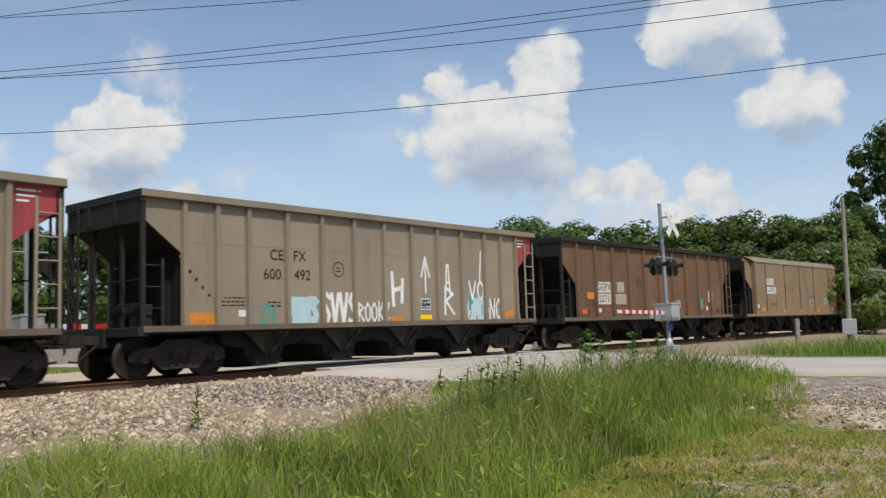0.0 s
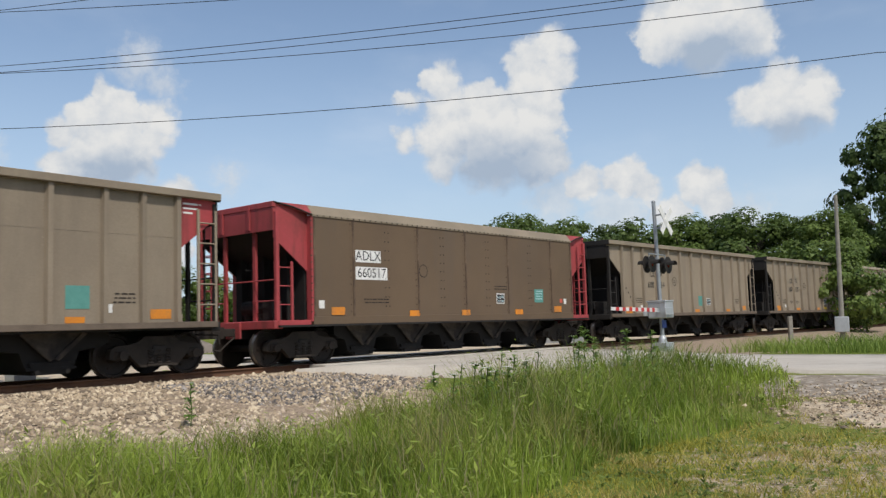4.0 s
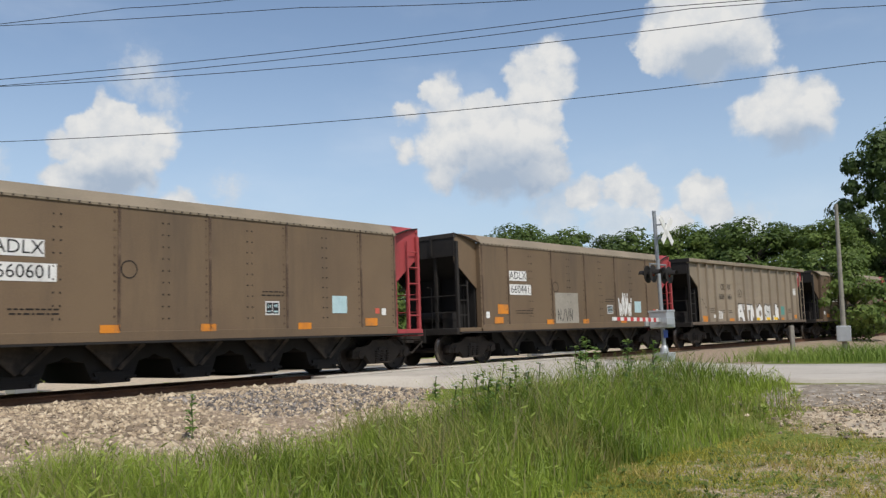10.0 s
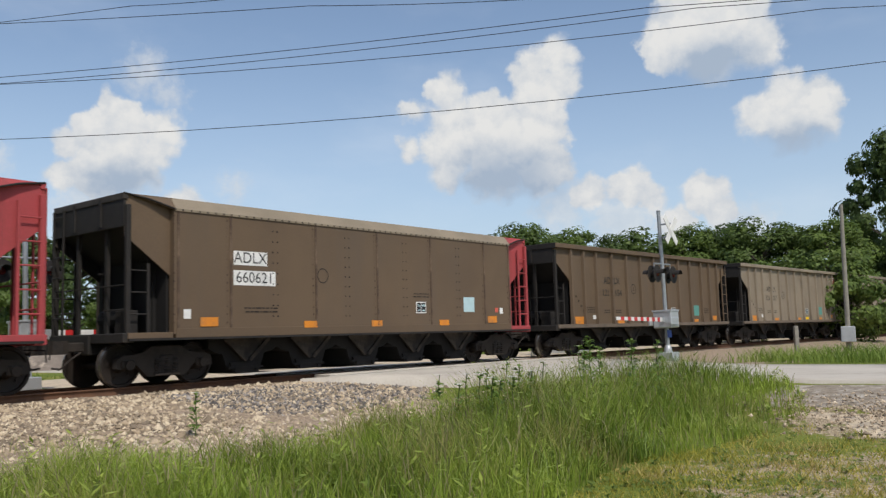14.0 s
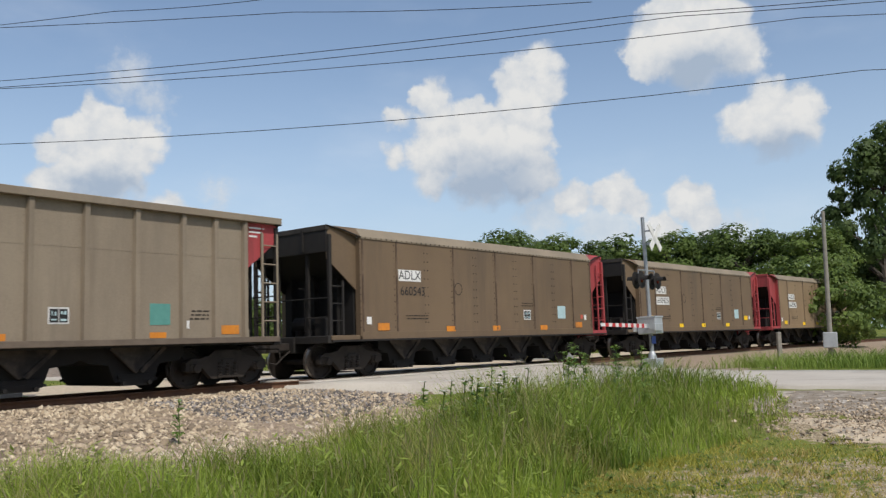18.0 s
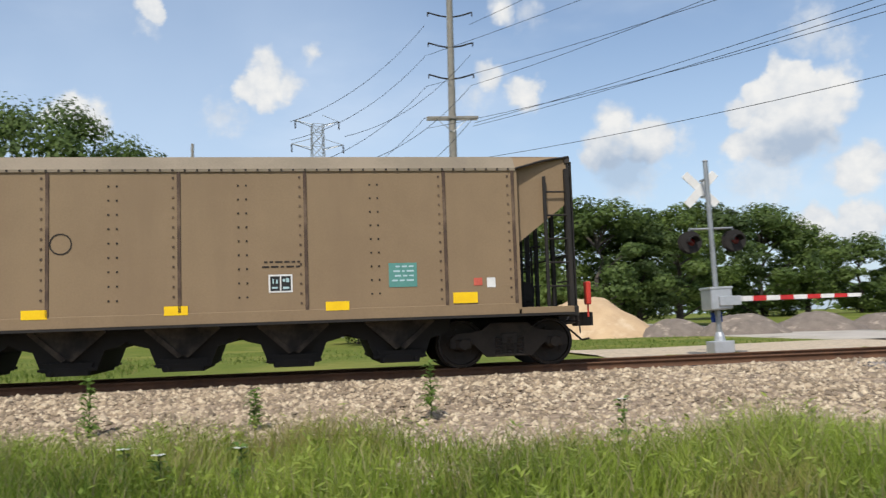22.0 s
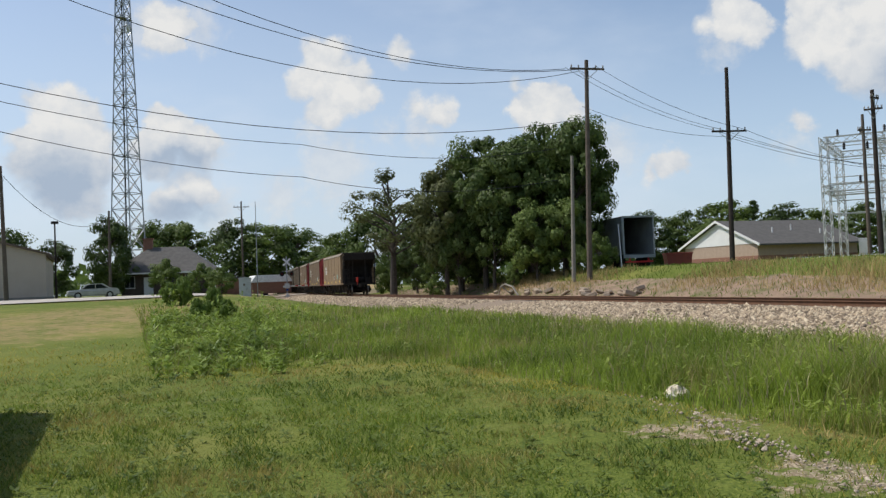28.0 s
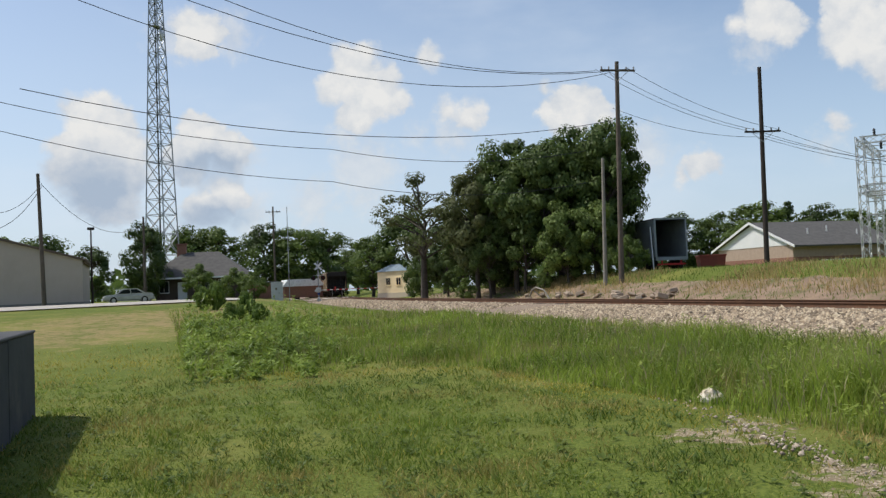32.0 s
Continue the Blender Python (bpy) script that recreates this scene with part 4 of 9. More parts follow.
    for x, w in ((5.3, 0.46), (2.37, 0.42), (0.05, 0.4), (-2.75, 0.42), (-5.1, 0.46)):
        plate(car, tape, x, spec.get("tape_z", 1.33) if abs(x) > 4.5 else 1.25, w, 0.16 if abs(x) < 4.5 else 0.2, 1.614, "reflector")
    mark, num = spec["mark"], spec["number"]
    plate(car, WHITE, 4.17, 2.77, 0.95, 0.32, y, "number_panel")
    letters(car, mark, 4.17, 2.77, 0.36, y + 0.006)
    if spec.get("number_panel", True):
        plate(car, WHITE, 4.05, 2.32, 1.2, 0.34, y, "number_panel")
    letters(car, num, 4.05, 2.32, 0.36, y + 0.006)
    stencil_block(car, -1.75, 1.68, y)
    plate(car, spec.get("sticker", TEAL), -3.95, 1.78, 0.52, 0.44, y, label="faded teal notice")
    small_print(car, -3.95, 1.92, y + 0.005, 4, 0.4, PALE)
    small_print(car, 3.9, 1.62, y, 2, 1.0)
    small_print(car, -1.75, 2.05, y, 2, 0.7)
    plate(car, RED_SPOT, -5.35, 1.62, 0.16, 0.14, y)
    plate(car, WHITE, -5.6, 1.6, 0.16, 0.18, y)
    plate(car, WHITE, 5.85, 1.5, 0.18, 0.2, y)
    ring = Shape()
    for k in range(14):
        a, b = k * 2 * math.pi / 14, (k + 1) * 2 * math.pi / 14
        ring.add([(1.95 + r * math.cos(q), y + 0.003, 2.45 + r * math.sin(q)) for r, q in ((0.19, a), (0.19, b), (0.165, b), (0.165, a))], [(0, 1, 2, 3)])
    part("round_emblem", ring, DUSTY, car)
    return car


BRIBS = tuple(-6.2 + 1.24 * k for k in range(11))
RIBS = (-6.2, -5.36, -4.5, -3.36, -2.24, -1.12, 0.0, 1.12, 2.24, 3.36, 4.5, 5.36, 6.2)
GRIBS = (-6.25, -4.87, -3.45, -2.31, -1.16, 0.0, 1.16, 2.31, 3.45, 4.87, 6.25)


def ribbed_car(spec):
    car = thing("hopper_car", spec["label"], "hopper car", group="coal hopper cars of the train")
    body = spec["paint"]
    pn = body.name
    fr, rr = spec.get("front_red", False), spec.get("rear_red", False)
    for sg in (1, -1):
        turn = pose(0, 0, 0, 0, 0, 0 if sg > 0 else 180)
        def panel():
            sh = Shape().prism([(-6.25, 1.1), (6.25, 1.1), (6.25, 3.84), (-6.25, 3.84)], 1.46, 1.49)
            sh.box(-6.2, 1.49, 2.93, 6.2, 1.494, 2.95)
            return sh.mesh("side_panel", body)
        part("side_panel", once(("rside", pn), panel), None, car, m=turn)
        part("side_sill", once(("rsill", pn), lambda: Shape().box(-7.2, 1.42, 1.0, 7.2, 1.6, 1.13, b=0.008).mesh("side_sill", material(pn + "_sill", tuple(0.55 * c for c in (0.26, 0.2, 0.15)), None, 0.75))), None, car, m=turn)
        part("top_chord", once(("rcap", pn), lambda: Shape().box(-7.27, 1.42, 3.82, 7.27, 1.64, 3.98, b=0.012).mesh("top_chord", BLACK if body is BROWN else body)), None, car, m=turn)
        def rib():
            sh = Shape().prism([(-0.075, 1.49), (-0.05, 1.585), (0.05, 1.585), (0.075, 1.49)], 1.13, 3.82, "z")
            sh.box(-0.06, 1.575, 1.13, 0.06, 1.6, 1.3)
            for z in (2.6, 2.75, 3.3, 3.45):
                sh.box(0.09, 1.49, z, 0.12, 1.497, z + 0.03)
            return sh.mesh("rib", body)
        for x in spec.get("ribs", RIBS):
            part("rib", once(("rib", pn), rib), None, car, m=turn @ pose(x, 0, 0))
        for en, red in ((1, fr), (-1, rr)):
            e = en * sg
            mt = REDP if red else body
            lo, hi = spec.get("plate", (2.68, 3.42))
            shp = lambda: Shape().prism([(e * 6.25, lo), (e * 7.22, hi), (e * 7.22, 3.82), (e * 6.25, 3.82)], 1.46, 1.49).mesh("end_plate", mt)
            part("end_plate", once(("rend", e, mt.name, lo), shp), None, car, m=turn)
            # added inner sheet again, coloured with soot and shade like the hoppers
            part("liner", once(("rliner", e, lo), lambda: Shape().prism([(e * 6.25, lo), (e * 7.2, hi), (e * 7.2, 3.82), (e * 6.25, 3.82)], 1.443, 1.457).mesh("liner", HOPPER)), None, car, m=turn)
    for en in (1, -1):
        part("end_cap", once(("rcapend", en, pn), lambda: Shape().box(min(en * 7.14, en * 7.28), -1.62, 3.8, max(en * 7.14, en * 7.28), 1.62, 3.985, b=0.012).mesh("end_cap", BLACK)), None, car)
    car_common(car, body, spec.get("post_red", False) and fr, spec.get("post_red", False) and rr, 4)
    y = 1.494
    pan = spec.get("panels", False)
    tape = spec.get("tape", ORANGE)
    for x, z, w, h in () if pan else ((5.75, 1.27, 0.66, 0.26), (-5.8, 1.3, 0.5, 0.2), (2.75, 1.2, 0.5, 0.13), (-0.5, 1.2, 0.45, 0.13), (-3.9, 1.2, 0.4, 0.12)):
        plate(car, tape, x, z, w, h, y, "reflector")
    a, b = spec["mark"][:2], spec["mark"][2:]
    n1, n2 = spec["number"][:3], spec["number"][3:]
    if pan:
        for x, z, w in ((1.86, 2.35, 0.7), (2.86, 1.98, 0.9), (1.86, 1.98, 0.8)):
            plate(car, WHITE, x, z, w, 0.32, y, "number_panel")
    if spec.get("mark"):
        for body_, x, z in (("GACX", 2.88, 2.36), (n1, 2.8, 1.98), (n2, 1.9, 1.98)) if pan else ((a, 3.66, 2.75), (b, 2.95, 2.75), (n1, 3.8, 2.29), (n2, 2.87, 2.29)):
            letters(car, body_, x, z, 0.36, y + 0.006, spec.get("ink", INK))
    small_print(car, 4.92, 1.72, y, 3, 0.62, DUSTY)
    small_print(car, 3.75, 1.62, y, 2, 0.4, DUSTY)
    small_print(car, 2.9, 1.62, y, 2, 0.4, DUSTY)
    small_print(car, -4.95, 1.7, y, 3, 0.5, DUSTY)
    stencil_block(car, -3.9 if pan else -1.72, 1.5 if pan else 1.6, y)
    plate(car, WHITE, 4.68, 1.38, 0.2, 0.15, y)
    plate(car, WHITE, -4.6, 1.42, 0.17, 0.17, y)
    plate(car, spec.get("sticker", TEAL), -0.9 if spec.get("mid") else -3.95, 1.64, 0.5, 0.45, y, label="faded teal notice")
    if spec.get("yellow_low"):
        plate(car, YELLOW, -1.72, 1.23, 0.5, 0.13, y, "reflector")
    dots = Shape()
    for k in range(5):
        x, z = 6.05 - 0.16 * k, 2.3 - 0.17 * k
        dots.box(x - 0.03, y, z - 0.03, x + 0.03, y + 0.012, z + 0.03)
    part("bolts", dots, DUSTY, car)
    if rr and not pan:
        sh = Shape()
        for k, w in enumerate((0.42, 0.36, 0.2)):
            sh.box(-6.4 - w, 1.491, 3.68 - 0.1 * k, -6.36, 1.494, 3.72 - 0.1 * k)
        part("small_lettering", sh, WHITE, car, "small white lettering on the red corner")["kind"] = "stuff"
        part("corner_batten", Shape().box(-6.78, 1.49, 3.08, -6.74, 1.5, 3.8), REDP, car)
    ring = Shape()
    for k in range(14):
        p, q = k * 2 * math.pi / 14, (k + 1) * 2 * math.pi / 14
        ring.add([(1.66 + r * math.cos(v), y + 0.003, 2.48 + r * math.sin(v)) for r, v in ((0.2, p), (0.2, q), (0.175, q), (0.175, p))], [(0, 1, 2, 3)])
    ring.box(1.58, y, 2.42, 1.74, y + 0.003, 2.45).box(1.6, y, 2.5, 1.72, y + 0.003, 2.53)
    part("round_emblem", ring, DUSTY, car)
    return car


def spec_list():
    ad = "tan smooth-sided coal hopper car with "
    ri = "tan rib-sided coal hopper car with "
    S, R = smooth_car, ribbed_car
    return [
        (S, dict(paint=PALE_TAN, mark="ADLX", number="660580", front_red=True, tape=YELLOW, label=ad + "red front end, last car")),
        (S, dict(paint=MID_TAN, mark="ADLX", number="660428", rear_red=True, tape=YELLOW, tape_z=1.58, label=ad + "red rear end and yellow reflectors", sticker=PALE)),
        (S, dict(paint=MID_TAN, mark="ADLX", number="660543", number_panel=False, rear_red=True, label=ad + "red rear end and orange reflectors", sticker=PALE)),
        (R, dict(paint=GREY_TAN, mark="ADLX", number="121335", rear_red=True, label=ri + "red rear corner and black lettering")),
        (R, dict(paint=GREY_TAN, mark="ADLX", number="121037", rear_red=True, yellow_low=True, label=ri + "red rear corner and yellow reflector")),
        (R, dict(paint=TAN, mark="ADLX", number="121154", label=ri + "plain dusty ends")),
        (S, dict(paint=TAN, mark="ADLX", number="660621", rear_red=True, label=ad + "red rear end and pale notice", sticker=PALE)),
        (S, dict(paint=TAN, mark="ADLX", number="660499", rear_red=True, label=ad + "red rear end, white boards", sticker=PALE)),
        (R, dict(paint=GREY_TAN, mark="CEFX", number="600461", rear_red=True, label=ri + "large white and yellow graffiti", art=1)),
        (S, dict(paint=MID_TAN, mark="ADLX", number="660441", rear_red=True, label=ad + "silver patch and white graffiti", art=2, sticker=PALE)),
        (S, dict(paint=MID_TAN, mark="ADLX", number="660601", rear_red=True, label=ad + "rust along its sill", sticker=PALE)),
        (R, dict(paint=GREY, mark="GACX", number="53875", panels=True, ribs=GRIBS, label="grey rib-sided coal hopper car with yellow end panels", art=3)),
        (R, dict(paint=PALE_GREY_TAN, mark="CEFX", number="600338", rear_red=True, label=ri + "red rear corner and teal notice")),
        (R, dict(paint=GREY_TAN, mark="CEFX", number="600325", rear_red=True, yellow_low=True, label=ri + "red rear corner and yellow reflector")),
        (R, dict(paint=GREY_TAN, mark="CEFX", number="600334", label=ri + "teal notice and plain ends", mid=True)),
        (S, dict(paint=TAN, mark="ADLX", number="660517", front_red=True, rear_red=True, label=ad + "red ends")),
        (R, dict(paint=GREY_TAN, mark="ADLX", number="121331", rear_red=True, label=ri + "red rear corner and pale panels")),
        (S, dict(paint=PALE_TAN, mark="ADLX", number="660556", rear_red=True, tape=ORANGE, label=ad + "orange upright reflectors", art=4, sticker=TEAL)),
        (R, dict(paint=BROWN, mark="BRAN", number="706412", ribs=BRIBS, plate=(2.3, 3.2), rear_red=False, ink=BROWN, tape=RUST, label="dark brown rib-sided hopper car with faded white patches", art=5)),
        (R, dict(paint=GREY_TAN, mark="CEFX", number="600492", rear_red=True, yellow_low=True, label=ri + "white and teal graffiti", art=6)),
        (R, dict(paint=GREY_TAN, mark="CEFX", number="600447", rear_red=True, label=ri + "red rear corner and white lettering")),
    ]


CARS = []


def build_train():
    white, teal, lemon = WHITE, TEAL, material("yellow_spray", (0.75, 0.68, 0.12), None, 0.6, 0, 4, 0.0)
    for make, spec in spec_list():
        if spec.get("art") == 5:
            spec["mark"] = ""
            spec["number"] = ""
        car = make(spec)
        CARS.append(car)
        art, y = spec.get("art"), 1.497
        if art == 1:
            tag(car, DUSTY, "ATMOSLK", 2.1, -3.6, 1.17, 1.84, y, 0.33, "dark outline of the graffiti")
            tag(car, white, "ATMOSLK", 2.1, -3.6, 1.19, 1.82, y + 0.008, 0.26, "large white block graffiti lettering")
            tag(car, white, "ZNV", 4.25, 3.75, 1.25, 1.6, y, 0.045, "small white graffiti tag")
            tag(car, white, "NUN", -5.7, -6.1, 2.5, 2.85, y, 0.05, "small white graffiti tag")
            for x in (-0.45, -1.8, -2.85):
                plate(car, YELLOW, x, 1.22, 0.5, 0.13, y + 0.018, "reflector")
        elif art == 2:
            plate(car, material("faded_grey_overpaint", (0.33, 0.30, 0.25), (0.26, 0.235, 0.195), 0.6, 0, 1.5, 0.02, 30, (0.19, 0.16, 0.12), 0.62, 0.08), 1.27, 1.72, 1.5, 1.08, 1.604, "silver_patch", "pale grey painted-over patch")
            tag(car, INK, "NJVN", 1.9, 0.9, 1.28, 1.68, 1.611, 0.03, "black scrawl on the silver patch")
            tag(car, white, "WVW", -2.4, -3.45, 1.45, 2.1, 1.605, 0.07, "white flame-shaped graffiti")
            tag(car, white, "IV", -2.65, -3.15, 1.5, 2.3, 1.609, 0.06, "white flame-shaped graffiti")
            plate(car, ORANGE, 5.05, 1.68, 0.55, 0.3, 1.605, "reflector")
        elif art == 3:
            plate(car, YPANEL, -5.56, 3.22, 1.05, 1.0, 1.496, "yellow_panel", "bright yellow panel")
            part("yellow_panel", Shape().prism([(-6.36, 2.95), (-7.18, 3.53), (-7.18, 3.8), (-6.36, 3.8)], 1.491, 1.497), YPANEL, car, "bright yellow panel")
            plate(car, ORANGE, -5.3, 1.98, 0.55, 0.46, 1.497)
            plate(car, YPANEL, 6.2, 1.65, 0.16, 0.9, 1.586, "yellow_stripe")
            plate(car, YPANEL, -6.25, 1.9, 0.1, 1.3, 1.588, "yellow_stripe")
            for x in (4.3, 1.9, -1.55, -3.9):
                plate(car, YELLOW, x, 1.62 if x > -3 else 1.74, 0.5, 0.13, 1.498, "reflector")
            for x, w in ((5.56, 1.3), (4.16, 1.3), (-4.13, 1.3), (-5.56, 1.3)):
                part("cross_rib", Shape().box(x - w / 2, 1.49, 2.64, x + w / 2, 1.53, 2.7, b=0.006), GREY, car)
            sh = Shape()
            rnd = random.Random(5)
            for k in range(240):
                x, z = rnd.choice((-0.4, -1.7, -2.7, -4.2, -4.6, 0.6)) + rnd.gauss(0, 0.36), 1.15 + abs(rnd.gauss(0, 0.5))
                r = rnd.uniform(0.015, 0.085)
                sh.add([(x + r * rnd.uniform(0.4, 1.2) * math.cos(q), 1.4945 + k * 0.00002, z + r * rnd.uniform(0.5, 1.7) * math.sin(q)) for q in (0, 1, 2, 3, 4, 5)], [tuple(range(6))])
            part("bare_metal", sh, material("bare_flaking_metal", (0.62, 0.6, 0.56), None, 0.5, 0.2), car, "flaked paint showing bare metal")
        elif art == 4:
            for x in (-5.8, -3.4, -1.2, 1.2, 3.4, 5.6):
                plate(car, ORANGE, x, 1.55, 0.1, 0.55, 1.62, "reflector")
        elif art == 5:
            board = material("worn_white_board", (0.60, 0.56, 0.50), (0.5, 0.45, 0.39), 0.7, 0, 3, 0.02, 30, (0.3, 0.2, 0.13), 0.66, 0.1)
            faded = material("white_patch", (0.40, 0.35, 0.30), (0.32, 0.26, 0.21), 0.7)
            for x, z, w, h, mt in ((4.34, 2.24, 0.98, 0.40, board), (4.34, 1.80, 0.98, 0.40, board), (3.1, 2.26, 0.55, 0.40, faded), (3.1, 1.80, 0.80, 0.40, faded), (-5.0, 1.95, 0.46, 0.52, board)):
                plate(car, mt, x, z, w, h, 1.496, "patch", "worn white patch")
            letters(car, "GGPX", 4.34, 2.24, 0.37, 1.505, INK)
            letters(car, "2271", 4.34, 1.80, 0.37, 1.505, INK)
            plate(car, ORANGE, 5.3, 1.92, 0.5, 0.26, 1.496, "patch", "worn orange patch")
            plate(car, RED_SPOT, 5.75, 1.34, 0.34, 0.16, 1.496)
            rnd = random.Random(9)
            for k in range(10):
                sh, x, z = Shape(), -5.5 + 1.24 * k, 1.28 + 0.2 * rnd.random()
                for j in range(9):
                    a, b, r = x + rnd.gauss(0, 0.22), z + rnd.gauss(0, 0.09), rnd.uniform(0.05, 0.15)
                    sh.add([(a + r * rnd.uniform(0.6, 1.3) * math.cos(q), 1.4945 + 0.0002 * j, b + r * rnd.uniform(0.4, 1.0) * math.sin(q)) for q in (0, 0.9, 1.8, 2.7, 3.6, 4.5, 5.4)], [tuple(range(7))])
                part("rust_bloom", sh, material("orange_rust_bloom", (0.22, 0.095, 0.035), (0.15, 0.07, 0.035), 0.85, 0, 2, 0.05), car, "orange rust bloom above the sill")
        elif art == 6:
            tag(car, TEAL, "ZN", 4.2, 3.7, 1.15, 1.6, y, 0.06, "teal graffiti tag")
            tag(car, PALE, "MWZS", 3.2, 2.4, 1.15, 1.72, y, 0.16, "pale blue graffiti patch")
            tag(car, white, "SVVS", 2.25, 1.05, 1.1, 1.86, y, 0.11, "thick white graffiti lettering")
            tag(car, white, "ROOKZ", 1.0, -0.22, 1.15, 1.62, y, 0.055, "white outlined graffiti tag")
            tag(car, white, "H", -0.28, -0.8, 1.56, 2.46, y, 0.12, "white graffiti mark")
            tag(car, white, "I", -1.5, -1.95, 1.92, 2.94, y, 0.07, "white upward arrow graffiti")
            tag(car, white, "R", -2.5, -3.05, 1.3, 2.1, y, 0.08, "white graffiti mark")
            tag(car, white, "A", -2.6, -2.85, 1.9, 2.75, y, 0.07, "white graffiti mark")
            tag(car, PALE, "OMO", -3.65, -4.5, 1.12, 1.75, y, 0.15, "pale teal graffiti patch")
            tag(car, white, "VO", -3.7, -4.5, 1.75, 2.3, y + 0.004, 0.07, "white graffiti mark")
            tag(car, white, "J", -4.15, -4.4, 2.1, 3.25, y, 0.06, "tall white graffiti stroke")
            tag(car, white, "NO", -4.72, -5.4, 1.15, 1.76, y, 0.07, "white graffiti mark")
    last = CARS[0]
    part("marker_flag", Shape().box(-7.95, 0.25, 1.15, -7.85, 0.45, 1.62, b=0.02).tube((-7.9, 0.35, 0.9), (-7.9, 0.35, 1.2), 0.02), material("red_marker", (0.65, 0.06, 0.04), None, 0.5), last, "red end-of-train marker")


def train_at(t):
    """Where the last car's rear end is on the line."""
    u = t - 16
    return float(np.interp(t, (0, 1, 4, 6, 9, 10, 11, 12, 13, 16, 17, 18), (0.28, 0, 0, -0.3, -0.3, -0.22, -0.14, -0.07, 0, 0, 0.3, 0))) - 92.95 + 14.66 * u - 0.022 * u * u + 0.0001 * u ** 3


def car_pose(k, t):
    c = train_at(t) + k * CAR_PITCH + HALF
    xa, ya, _ = on_line(c - 6.03)
    xb, yb, _ = on_line(c + 6.03)
    return pose((xa + xb) / 2, (ya + yb) / 2, RAIL_Z, 0, 0, math.degrees(math.atan2(yb - ya, xb - xa)))


build_train()


# ---- roads and crossing ----
CONCRETE = material("pale_worn_concrete", (0.46, 0.42, 0.36), (0.38, 0.34, 0.29), 0.9, 0, 0.8, 0.15, 20, (0.30, 0.27, 0.23), 0.62, 0.12)
GRAVEL = material("pale_gravel", (0.56, 0.455, 0.32), (0.38, 0.30, 0.21), 0.95, 0, 6.0, 0.5, 40, (0.22, 0.2, 0.17), 0.6, 0.15)
ASPHALT = material("broken_asphalt", (0.27, 0.22, 0.165), (0.15, 0.125, 0.095), 0.95, 0, 5.0, 0.6, 40, (0.42, 0.38, 0.33), 0.56, 0.1)
CROSS_S = -23.6


def skirted(rows):
    """Adds a dropped edge on both sides of a sheet."""
    return [[(*r[0][:2], r[0][2] - 0.6)] + r + [(*r[-1][:2], r[-1][2] - 0.6)] for r in rows]


